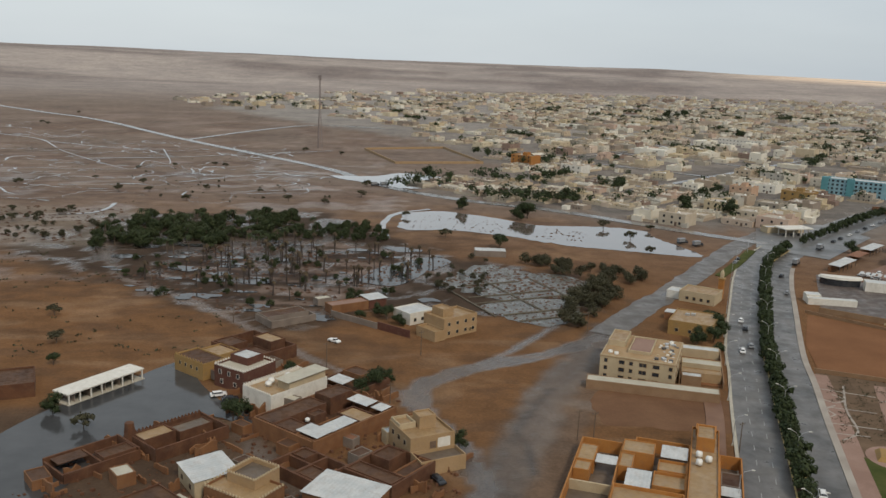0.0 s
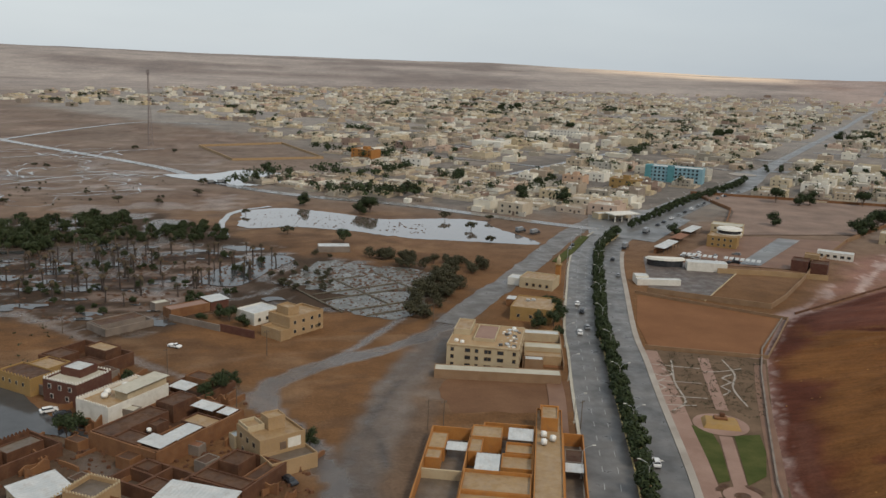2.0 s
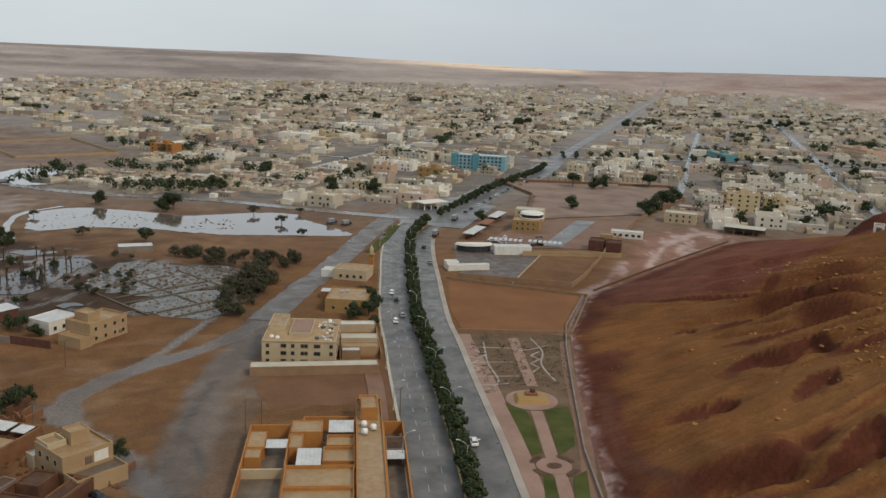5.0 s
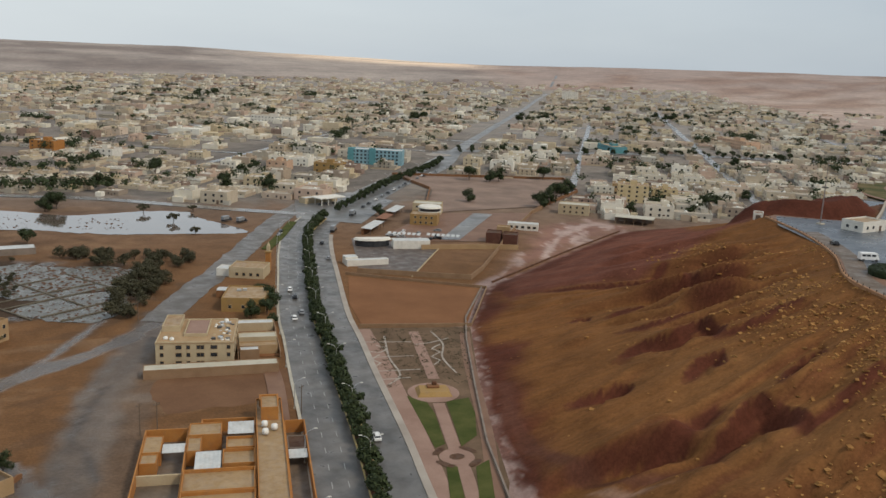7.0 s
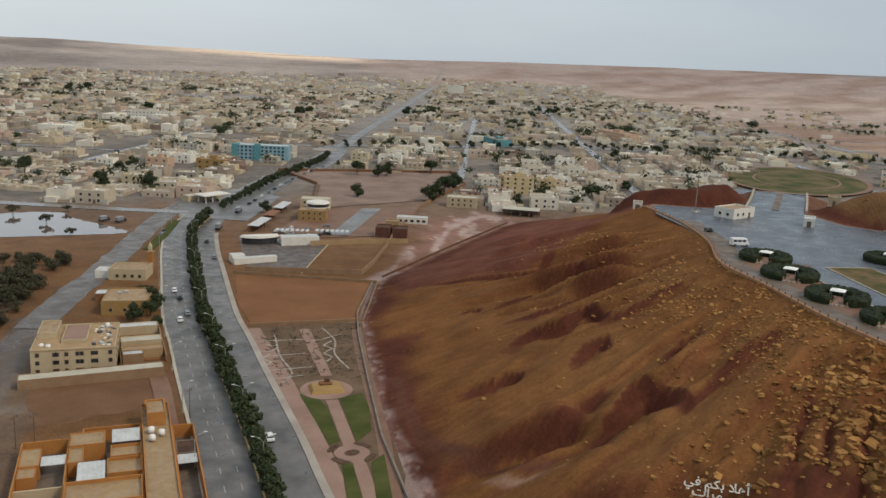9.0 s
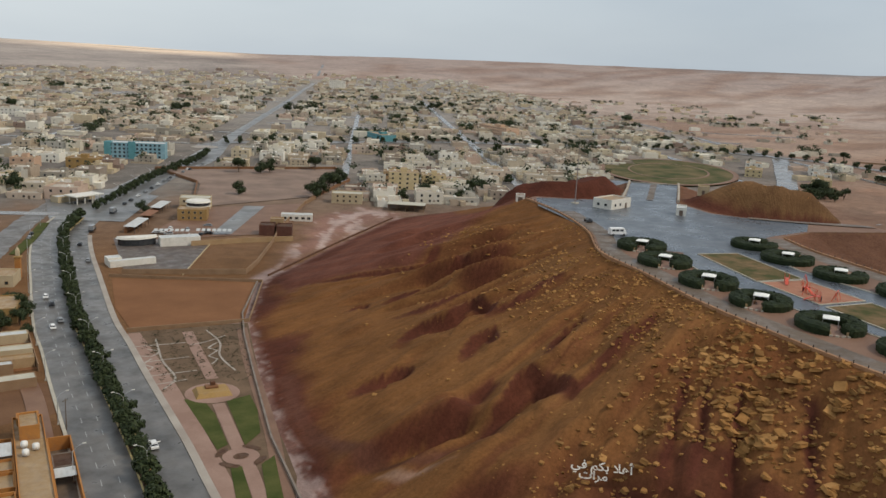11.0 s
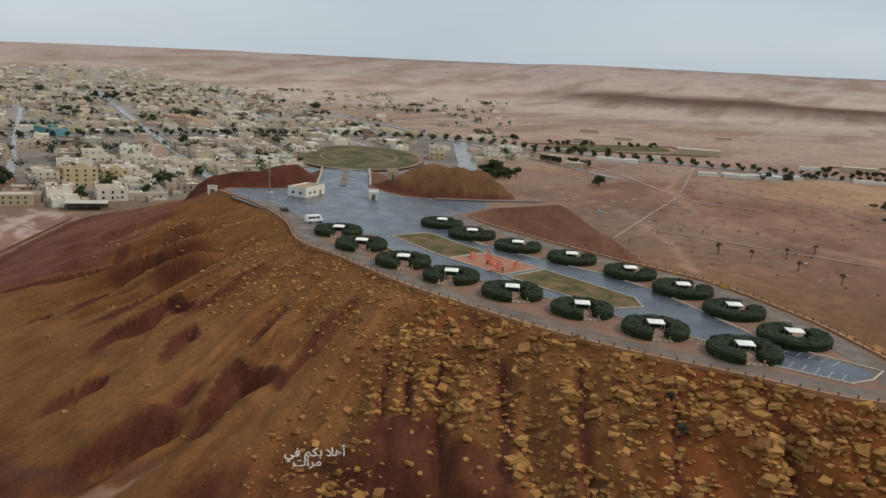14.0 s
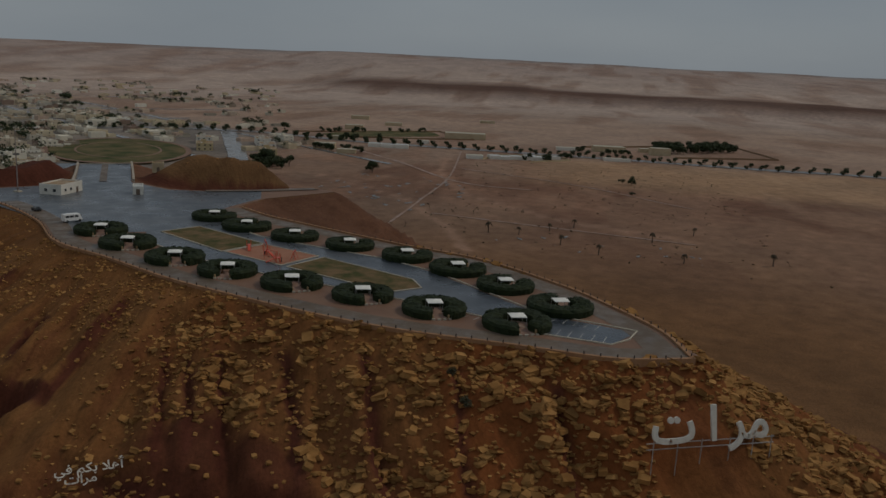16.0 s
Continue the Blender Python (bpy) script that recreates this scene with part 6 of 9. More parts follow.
for a in ((-5, -2, 3, -2), (3, -2, 3, 6), (-5, -2, -5, 6), (-5, 6, 3, 6)):
    teeth(h, *a, 6.0, M["cream"], 0.8, 0.45)
h = place("mud_ruin", "roofless dark mud house with thick walls", -29, 184, VA)
for a, hh in (((-8, -5, 7, -5), 3.2), ((7, -5, 7, 6), 3.4), ((-8, 6, 7, 6), 3.0), ((-8, -5, -8, 6), 3.0), ((0, -5, 0, 6), 3.1), ((-8, 1, 0, 1), 2.8)):
    yard_wall(h, *a, hh, M["mudbrick"], 0.6)
room(h, 0.5, -4.5, 6.6, 0.5, 3.3, M["mudbrick"], M["mud_roof"])
room(h, -7.5, 1.5, -3, 5.6, 3.2, M["mudbrick"], M["mud_roof"])
h = place("white_roof_shed", "broad shed under a white sheet roof", -19, 172, -25)
room(h, -8, -5, 8, 5, 3.4, M["brown"], M["tin_white"], 0.2, name="body")
sheet_roof(h, -8.4, -5.4, 8.4, 5.4, 3.5, M["tin_white"], 0.6)
h = place("mud_court_house", "brown mud court house with a dark open court", -11, 184, -35)
lot_floor(h, -7, -7, 7, 9, M["mud_roof"])
for a in ((-7, -7, 7, -7), (7, -7, 7, 9), (-7, 9, 7, 9), (-7, -7, -7, 9)):
    yard_wall(h, *a, 3.6, M["mudbrick"], 0.5)
room(h, -6.6, -6.6, 6.6, -2, 3.8, M["mudbrick"], M["mud_roof"])
room(h, -6.6, 2, -1, 8.6, 3.8, M["mudbrick"], M["mud_roof"])
room(h, 3, -1.6, 6.6, 8.6, 3.6, M["brown"], M["mud_roof"])
h = place("low_mud_house", "low dark mud house on the village edge", -62, 162, 49)
room(h, -9, -5, 9, 5, 3.4, M["mudbrick"], M["mud_roof"], name="body")
h = place("mud_store", "red-brown mud store on open ground", -122, 228, 25)
room(h, -8, -7, 8, 7, 4.2, M["mudbrick"], M["mud_roof"], 0.6, name="body")
h = place("beige_town_house", "beige two-storey house with terraces, beside open sand", 4, 299, 42)
room(h, -8, -5, 8, 6, 7.2, M["beige"], M["tan_roof"], 0.8, name="body")
room(h, -13, -6, -8.2, 4, 3.8, M["beige"], M["tan_roof"], 0.8, name="side_room")
room(h, -5, -1, 0, 5, 9.4, M["beige"], M["tan_roof"], 0.5, 6.5, "stair_tower")
openings(h, "f", 16, 10, [(1.2, (0.15, 0.4, 0.65, 0.88)), (4.4, (0.15, 0.4, 0.65, 0.88))], M["cream"])
openings(h, "r", 16, 10, [(1.2, (0.3, 0.7)), (4.4, (0.3, 0.7))], M["cream"])
h = place("white_garden_house", "white house with a pale flat roof in a garden", -10, 312, 42)
room(h, -6, -5, 6, 5, 4.6, M["white_paint"], M["tin_white"], 0.4, name="body")
openings(h, "f", 12, 10, [(1.2, (0.2, 0.5, 0.8))], M["cream"])
h = place("garden_wall", "long grey and red garden wall", -26, 301, -37, "wall")
yard_wall(h, -19, 0, 4, 0, 2.4, M["grey_wall"], 0.4)
yard_wall(h, 4.2, 0.3, 19, 0.3, 2.8, M["dark_red"], 0.4)
h = place("farm_row", "low farm buildings with white and pink roofs", -32, 326, 35)
room(h, -14, -4, 2, 2, 3.4, M["brown"], M["pink_paving"], 0.3, name="body")
room(h, 2.2, -4, 10, 3, 3.6, M["dark_red"], M["tin_white"], 0.2)
sheet_roof(h, 2, -4.4, 10.4, 3.4, 3.7, M["tin_white"])
room(h, -14, 8, -8, 12, 3.0, M["grey_wall"], M["tin_cream"], 0.2)
h = place("dark_farm_court", "dark mud farm court beside the lane", -57, 305, 40)
for a in ((-9, -6, 9, -6), (9, -6, 9, 6), (-9, 6, 9, 6), (-9, -6, -9, 6)):
    yard_wall(h, *a, 2.6, M["grey_wall"], 0.4)
room(h, -8.6, -2, 8.6, 5.6, 3.0, M["grey_wall"], M["mud_roof"])
h = place("pond_shed", "open shed with a white roof near the flooded plots", 24, 430, 0)
room(h, -8, -4, 8, 4, 3.0, M["grey_wall"], M["tin_white"], 0.15, name="body")

# rubble, sheds and heaps between the village houses
rr = random.Random(31)
litter_v, litter_f = [], []
VILLAGE = [(-92, 168), (-62, 160), (6, 166), (8, 200), (-10, 232), (-48, 262), (-78, 262), (-54, 224), (-80, 200)]
done = 0
while done < 900:
    x, y = rr.uniform(-95, 10), rr.uniform(158, 270)
    if poly_info(np.array([x]), np.array([y]), VILLAGE)[2][0]:
        k, s_ = len(litter_v), rr.uniform(0.15, 0.6)
        a_ = rr.uniform(0, 3.1)
        for zz, q in ((0.0, 1.0), (s_ * rr.uniform(0.6, 1.4), 0.7)):
            for t_ in range(4):
                an = a_ + t_ * math.pi / 2
                litter_v.append((x + q * s_ * 1.3 * math.cos(an), y + q * s_ * math.sin(an), zz))
        litter_f += [(k + i, k + (i + 1) % 4, k + 4 + (i + 1) % 4, k + 4 + i) for i in range(4)] + [(k + 4, k + 5, k + 6, k + 7)]
        done += 1
wall_v, wall_f = [], []
done = 0
while done < 120:
    x, y = rr.uniform(-95, 10), rr.uniform(158, 270)
    if poly_info(np.array([x]), np.array([y]), VILLAGE)[2][0]:
        done += 1
        a_, ln, hh, k = radians(VA) + rr.choice((0, math.pi / 2)) + rr.gauss(0, 0.06), rr.uniform(2.5, 8), rr.uniform(0.8, 3.0), len(wall_v)
        c_, s_ = math.cos(a_), math.sin(a_)
        tops = [hh * rr.uniform(0.55, 1.1) for _ in range(5)]
        for i in range(5):
            u = ln * (i / 4 - 0.5)
            for side in (-0.24, 0.24):
                wall_v += [(x + u * c_ - side * s_, y + u * s_ + side * c_, -0.2), (x + u * c_ - side * 0.8 * s_, y + u * s_ + side * 0.8 * c_, tops[i])]
        for i in range(4):
            q = k + 4 * i
            wall_f += [(q, q + 4, q + 5, q + 1), (q + 2, q + 3, q + 7, q + 6), (q + 1, q + 5, q + 7, q + 3)]
        wall_f += [(k, k + 1, k + 3, k + 2), (k + 16, k + 18, k + 19, k + 17)]
tagged(link("ruined_walls", wall_v, wall_f, M["brown"]), "crumbling brown stubs of mud walls", "walls", kind="stuff")
tagged(link("rubble", litter_v, litter_f, M["mudbrick"]), "brick rubble and heaps between mud houses", "rubble", kind="stuff")
for k, (x, y) in enumerate(((-40, 224), (-20, 226), (-50, 207), (-36, 196), (-14, 176), (-44, 186), (-70, 178), (-88, 176), (-52, 254), (-66, 244), (-22, 202), (-6, 214), (-30, 166), (-54, 168), (-18, 192), (-40, 205))):
    h = place("lean_to", "patched brown lean-to beside mud walls", x, y, VA + rr.uniform(-12, 12), "shed")
    w, d, hh = rr.uniform(3, 6.5), rr.uniform(2.5, 5), rr.uniform(2.2, 3.4)
    room(h, -w / 2, -d / 2, w / 2, d / 2, hh, rr.choice((M["mudbrick"], M["brown"], M["grey_wall"])), rr.choice((M["mud_roof"], M["mud_roof"], M["tin_cream"], M["rust"])), 0.25, name="body")
    h["group"] = "lean-tos in the village"

# ---- plots right of the boulevard ----
def wall_line(name, label, pts, h_, mat, t=0.35, base=None):
    line = []
    p = [np.array(q, float) for q in pts]
    for a, b in zip(p, p[1:]):
        k = max(1, int(np.hypot(*(b - a)) / 4))
        line += [a + (b - a) * i / k for i in range(k)]
    line.append(p[-1])
    line = np.array(line)
    a_, b_ = offset_line(line, -t / 2), offset_line(line, t / 2)
    z_ = lay_of_land(line[:, 0], line[:, 1])[0]
    k = len(line)
    v = [(x, y, z + h_) for (x, y), z in zip(a_, z_)] + [(x, y, z + h_) for (x, y), z in zip(b_, z_)]
    v += [(x, y, z - 0.5) for (x, y), z in zip(a_, z_)] + [(x, y, z - 0.5) for (x, y), z in zip(b_, z_)]
    f = [(i, k + i, k + i + 1, i + 1) for i in range(k - 1)]
    f += [(i + 1, 2 * k + i + 1, 2 * k + i, i) for i in range(k - 1)] + [(k + i, 3 * k + i, 3 * k + i + 1, k + i + 1) for i in range(k - 1)]
    f += [(0, 2 * k, 3 * k, k), (2 * k - 1, 4 * k - 1, 3 * k - 1, k - 1)]
    return tagged(link(name, v, f, mat), label, "wall", kind="structure")


wall_line("sand_lot_wall", "low tan wall round the sand lot", [(124, 271), (163, 257), (172, 268), (197, 300), (150, 343)], 1.3, M["stone_wall"])
wall_line("toe_wall", "low pale drain wall along the foot of the hill", [(102, 140), (115, 171), (133, 206), (153, 244), (166, 266), (195, 301)], 0.9, M["grey_wall"], 0.5)
wall_line("toe_drain", "dark drain edge along the foot of the hill", [(205, 308), (240, 328), (274, 347), (310, 366), (344, 384)], 0.8, M["mudbrick"], 0.6)
wall_line("yard_wall", "tan block wall of the works yard", [(156, 344), (199, 316), (214, 330), (247, 366), (262, 384), (326, 449), (347, 465)], 2.4, M["stone_wall"])
wall_line("inner_yard_wall", "tan panelled yard wall", [(207, 378), (232, 372), (256, 362)], 2.6, M["beige"])
wall_line("plot_wall", "low cream wall across the yard", [(176, 329), (222, 383)], 0.6, M["cream"])
wall_line("far_plot_wall", "pale wall round an empty plot", [(-48, 815), (-89, 935), (-4, 982), (36, 844), (-48, 815)], 2.2, M["beige"], 0.8)
wall_line("brown_plot_wall", "brown wall round the open brown plot", [(258, 470), (312, 560), (320, 640), (454, 582), (420, 520), (350, 470), (326, 449)], 2.2, M["brown"], 0.6)
patch("dark_yard", [(158, 346), (178, 332), (220, 382), (206, 398), (184, 414)], 0.1, surf("dark_yard_soil", (0.07, 0.055, 0.048), (0.12, 0.095, 0.08), 0.1, 1.2, 0.8, 0.3, 0.05, wet=(0.3, 0.35)), "dark wet works yard")
patch("brown_plot", [(260, 472), (312, 556), (322, 638), (452, 582), (418, 520), (352, 472)], 0.35, surf("brown_stony_plot", (0.15, 0.1, 0.075), (0.24, 0.165, 0.125), 0.05, 0.6, 0.9, 0.5, 0.2), "stony brown open plot")
patch("station_apron", [(176, 476), (206, 450), (262, 520), (248, 560), (205, 560)], 0.28, M["asphalt_far"], "wet concrete apron at the junction")
patch("yard_apron", [(206, 398), (262, 380), (330, 452), (260, 470), (214, 424)], 0.3, M["tan_paving"], "pale dusty yard behind the wall")
patch("yard_lane", [(228, 396), (238, 392), (300, 455), (290, 462)], 0.36, M["asphalt_far"], "wet lane through the yard")
h = place("white_shed", "low white shed in the dark yard", 168, 357, -8, "shed")
room(h, -11, -1.6, 9, 1.6, 2.8, M["white_paint"], M["tin_white"], 0.15, name="body")
room(h, -11, 1.8, -5, 7, 3.6, M["white_paint"], M["tin_white"], 0.15)
h = place("round_front_shop", "white shop with a rounded glazed front and curved roof", 187, 393, -14, "shop")
bm = bmesh.new()
half = [(-9 + 0.0, 3)] + [(9 * math.cos(math.pi + math.pi * k / 12), 3 - 5.5 * math.sin(math.pi * k / 12)) for k in range(1, 12)] + [(9, 3)]
lo, hi = [bm.verts.new((x, y, -0.3)) for x, y in half], [bm.verts.new((x, y, 3.4)) for x, y in half]
for i in range(len(half)):
    j = (i + 1) % len(half)
    bm.faces.new((lo[i], lo[j], hi[j], hi[i]))
part("body", bm, M["glass"], h, "dark glazed rounded front")
bm = bmesh.new()
lo, hi = [bm.verts.new((x * 1.12, y * 1.12, 3.2)) for x, y in half], [bm.verts.new((x * 1.0, y * 1.0, 4.3)) for x, y in half]
for i in range(len(half)):
    j = (i + 1) % len(half)
    bm.faces.new((lo[i], lo[j], hi[j], hi[i]))
bm.faces.new(hi)
bm.faces.new(lo[::-1])
part("roof", bm, M["white_paint"], h, "white rounded roof")
h = place("long_white_shed", "long white block shed", 204, 384, -18, "shed")
room(h, -9.5, -3.5, 9.5, 3.5, 4.4, M["white_paint"], M["tin_white"], 0.15, name="body")
h = place("rotunda_house", "tan two-storey house with a round white upper gallery", 243, 441, -35)
room(h, -8, -7, 8, 7, 6.6, M["yellow"], M["tan_roof"], 0.5, name="body")
openings(h, "f", 16, 14, [(1.2, (0.2, 0.4, 0.6, 0.8)), (4.2, (0.2, 0.4, 0.6, 0.8))], M["cream"])
for z0, z1, r, mt, nm in ((6.2, 8.6, 6.4, "glass", "gallery"), (8.6, 9.5, 7.2, "white_paint", "roof"), (6.0, 6.7, 6.9, "white_paint", "sill")):
    bm = bmesh.new()
    bmesh.ops.create_cone(bm, cap_ends=True, segments=28, radius1=r, radius2=r * (0.92 if nm == "roof" else 1), depth=z1 - z0)
    bmesh.ops.translate(bm, verts=bm.verts[:], vec=(2, 8, (z0 + z1) / 2))
    part(nm, bm, M[mt], h)
h = place("cream_annex", "cream two-storey block beside the avenue", 262, 472, -35)
room(h, -9, -6, 9, 6, 7.0, M["cream"], M["tin_cream"], 0.5, name="body")
openings(h, "f", 18, 12, [(4.2, (0.15, 0.5, 0.85))], M["beige"])
for cx, cy, ln in ((204, 430, 26), (240, 474, 24)):
    h = place("roadside_awning", "long roadside awning with a white sheet roof", cx, cy, 48, "awning")
    sheet_roof(h, -ln / 2, -3, ln / 2, 3, 3.4, M["tin_white"])
    for k in range(5):
        box_part("post", -ln / 2 + 0.5 + k * (ln - 1) / 4, -2.6, -0.2, 0.2, 0.2, 3.6, M["steel_dark"], h)
    box_part("stall", 0, 2.2, -0.2, ln - 1, 1.4, 2.8, M["brown"], h, "brown stall fronts")
h = place("brown_awning", "rusty brown awning between the white ones", 222, 452, 48, "awning")
sheet_roof(h, -9, -3, 9, 3, 3.4, M["rust"])
box_part("stall", 0, 2.2, -0.2, 17, 1.4, 2.8, M["brown"], h)
shade = []
for k in range(14):
    q = place("parking_shade", "small white parking shade on posts", 205 + k * 2.2 + (3 if k > 6 else 0), 411 - k * 1.5, -35, "shade")
    sheet_roof(q, -0.9, -2.4, 0.9, 2.4, 2.5, M["tin_white"], 0.3)
    box_part("post", 0, 2.2, 0, 0.12, 0.12, 2.6, M["steel"], q)
    q["group"] = "parking shades in the yard"
h = place("red_brick_works", "red-brown brick works building with a cream tower", 255, 384, -38)
room(h, -4, -5, 4, 5, 5.6, M["dark_red"], M["mud_roof"], 0.5, name="body")
room(h, 5, -5, 13, 5, 5.2, M["dark_red"], M["mud_roof"], 0.5)
room(h, 1, 5.2, 8, 11, 7.4, M["beige"], M["tan_roof"], 0.5, name="tower")
h = place("white_office", "low white office with dark windows", 291, 408, -38)
room(h, -9, -3, 9, 3, 4.0, M["white_paint"], M["tin_white"], 0.3, name="body")
openings(h, "f", 18, 6, [(1.2, (0.12, 0.3, 0.5, 0.7, 0.88))], M["cream"], (1.8, 1.3))
h = place("cream_house", "cream house with a row of windows by the silted slope", 357, 444, -42)
room(h, -10, -6, 10, 6, 6.8, M["cream"], M["tin_cream"], 0.5, name="body")
openings(h, "f", 20, 12, [(1.3, (0.2, 0.4, 0.6, 0.8)), (4.3, (0.2, 0.4, 0.6, 0.8))], M["beige"])
h = place("fuel_station", "fuel station with a broad white canopy on columns", 212, 522, 15, "fuel station")
box_part("canopy", 0, -4, 4.6, 20, 11, 0.8, M["white_paint"], h, "white canopy", 0.1)
for x in (-8, -2.7, 2.7, 8):
    for y in (-8, -1):
        box_part("column", x, y, -0.2, 0.5, 0.5, 4.9, M["white_paint"], h)
    box_part("pump", x, -6, 0.0, 0.8, 1.6, 1.8, M["steel_dark"], h, "fuel pump", 0.08)
room(h, -13, 3, 13, 10, 4.0, M["cream"], M["tin_white"], 0.4, name="shop")
h = place("teal_block", "long teal and pale blue two-storey block with a deep teal entrance", 340, 712, -35, "building")
room(h, -24, -8, 24, 8, 13.6, M["teal"], M["tin_white"], 0.6, name="body")
room(h, -6, -9, 0, -7.8, 14.6, M["teal_dark"], M["teal_dark"], 0.3, name="entrance")
room(h, -25.5, -9, -20, 0, 14.2, M["teal_dark"], M["teal_dark"], 0.3, name="corner_bay")
openings(h, "f", 48, 16, [(z, [0.08 + k * 0.075 for k in range(12)]) for z in (1.2, 4.5, 7.7, 10.9)], M["teal"], (1.8, 1.7))

# ---- the town: houses on a street grid beside the avenue ----
GA = math.atan2(0.765, 0.644)
AU, AV = np.array([math.cos(GA), math.sin(GA)]), np.array([math.sin(GA), -math.cos(GA)])
ORIGIN = np.array([230.0, 535.0])
TOWN = [(-20, 650), (30, 622), (85, 592), (150, 540), (190, 520), (226, 548), (256, 522), (316, 648), (452, 590), (366, 462), (378, 416), (440, 396), (545, 372), (610, 420), (690, 330), (770, 290), (950, 325), (1000, 440),
        (1120, 640), (1650, 1250), (2000, 1600), (2400, 2300), (1800, 2850), (700, 3000), (-100, 2900), (-480, 2350), (-560, 1800), (-420, 1560), (-230, 1480), (-60, 1300), (-40, 1090), (10, 1000), (52, 900), (60, 810), (40, 745), (-20, 720)]
TONES = [(0.463, 0.399, 0.305), (0.564, 0.519, 0.424), (0.418, 0.346, 0.254), (0.621, 0.583, 0.494), (0.358, 0.323, 0.262), (0.464, 0.377, 0.27), (0.286, 0.258, 0.21), (0.501, 0.435, 0.332), (0.377, 0.302, 0.226), (0.681, 0.645, 0.556), (0.275, 0.226, 0.179), (0.481, 0.445, 0.368), (0.415, 0.393, 0.34), (0.563, 0.461, 0.363), (0.636, 0.597, 0.504), (0.461, 0.377, 0.301), (0.498, 0.418, 0.292), (0.498, 0.41, 0.27), (0.477, 0.357, 0.281), (0.694, 0.667, 0.591), (0.55, 0.481, 0.342), (0.235, 0.165, 0.129)]
M["town_wall"] = painted_houses("rendered_town_walls", TONES, False)
M["town_far"] = painted_houses("rendered_far_walls", TONES, True)
M["town_roof"] = surf("dusty_flat_roof", (0.3, 0.255, 0.2), (0.47, 0.41, 0.33), 0.1, 1.2, 0.75, 0.2, 0.03, vary=0.35, wet=(0.15, 0.35), dirt=0.3)


def line_gap(x, y, line):
    a, b = line[:-1, :2], line[1:, :2]
    d = b - a
    t = np.clip(((x - a[:, 0]) * d[:, 0] + (y - a[:, 1]) * d[:, 1]) / (np.sum(d * d, 1) + 1e-9), 0, 1)
    return float(np.min(np.hypot(x - a[:, 0] - t * d[:, 0], y - a[:, 1] - t * d[:, 1])))


def town_house(seed, w, d, hh, storeys, label):
    """A flat-roofed house: rendered walls with a parapet and stair head, windows, door, tank and a low yard wall."""
    rng = random.Random(seed)
    root = new("house")
    bm = bmesh.new()
    shell(bm, -w / 2, -d / 2, w / 2, d / 2, -1.0, hh, 0.8)
    sx, sy = rng.uniform(-w / 2 + 0.5, w / 2 - 4.6), rng.uniform(-1, d / 2 - 4.6)
    shell(bm, sx, sy, sx + 3.6, sy + 3.6, hh - 1.2, hh + 1.7, 0.3)
    if rng.random() < 0.6:
        shell(bm, w / 2 + 0.05, -d / 2 + 1, w / 2 + 4.5, d / 2 - rng.uniform(1, 5), -1.0, 3.2, 0.4)
    part("wall", bm, M["town_wall"], root)
    box_part("roof", 0, 0, hh - 0.8, w - 0.54, d - 0.54, 0.06, M["town_roof"], root, "dusty flat roof")
    for s in range(storeys):
        z = 1.0 + 2.9 * s
        for k in range(3):
            box_part("window", (-0.3 + 0.3 * k) * w, -d / 2, z, 1.2, 0.12, 1.3, M["glass"], root, "dark window")
        for k in range(2):
            box_part("window", -w / 2, (-0.2 + 0.4 * k) * d, z, 0.12, 1.2, 1.3, M["glass"], root, "dark window")
    box_part("door", 0.15 * w, -d / 2, -0.2, 1.3, 0.14, 2.3, M["door"], root, "metal door")
    tank(root, rng.uniform(-w / 3, w / 3), -d / 4, hh - 0.75, 0.8, 1.5)
    return tagged(root, label, "house")


protos = []
for k, (w, d, hh, st) in enumerate(((15, 13, 6.6, 2), (21, 14, 3.9, 1), (13, 12, 6.9, 2), (17, 15, 6.7, 2), (20, 13, 3.8, 1), (15, 15, 6.5, 2), (18, 13, 6.6, 2), (20, 15, 4.2, 1))):
    protos.append(town_house(100 + k, w, d, hh, st, ("two-storey" if st == 2 else "single-storey") + " rendered house with a flat roof and parapet"))
houses = Kind(protos)

STREETS = []
# streets across the grid
for k, (v0, u0, u1, w) in enumerate(((150, 60, 900, 3.2), (290, 20, 1500, 4.2), (510, 60, 1700, 4.5), (-160, 60, 900, 3.4), (-330, 120, 1300, 4), (660, 100, 1000, 3.4))):
    ln = spline([tuple(ORIGIN + AU * u + AV * v0) for u in np.linspace(u0, u1, 12)], 18)
    STREETS.append(ln)
    ribbon("street", ln, -w, w, 0.4 + 0.004 * k, M["wet_road"], "wet asphalt street between houses")
for k, (u0, v0, v1, w) in enumerate(((480, -500, 300, 4), (640, 30, 700, 4), (820, -700, 900, 4.5), (1180, -900, 900, 5), (215, -280, -20, 3.6), (340, -330, 0, 3.4), (95, -200, -30, 3.4))):
    ln = spline([tuple(ORIGIN + AU * u0 + AV * v) for v in np.linspace(v0, v1, 12)], 18)
    STREETS.append(ln)
    ribbon("cross_street", ln, -w, w, 0.43 + 0.004 * k, M["wet_road"], "wet asphalt cross street between houses")

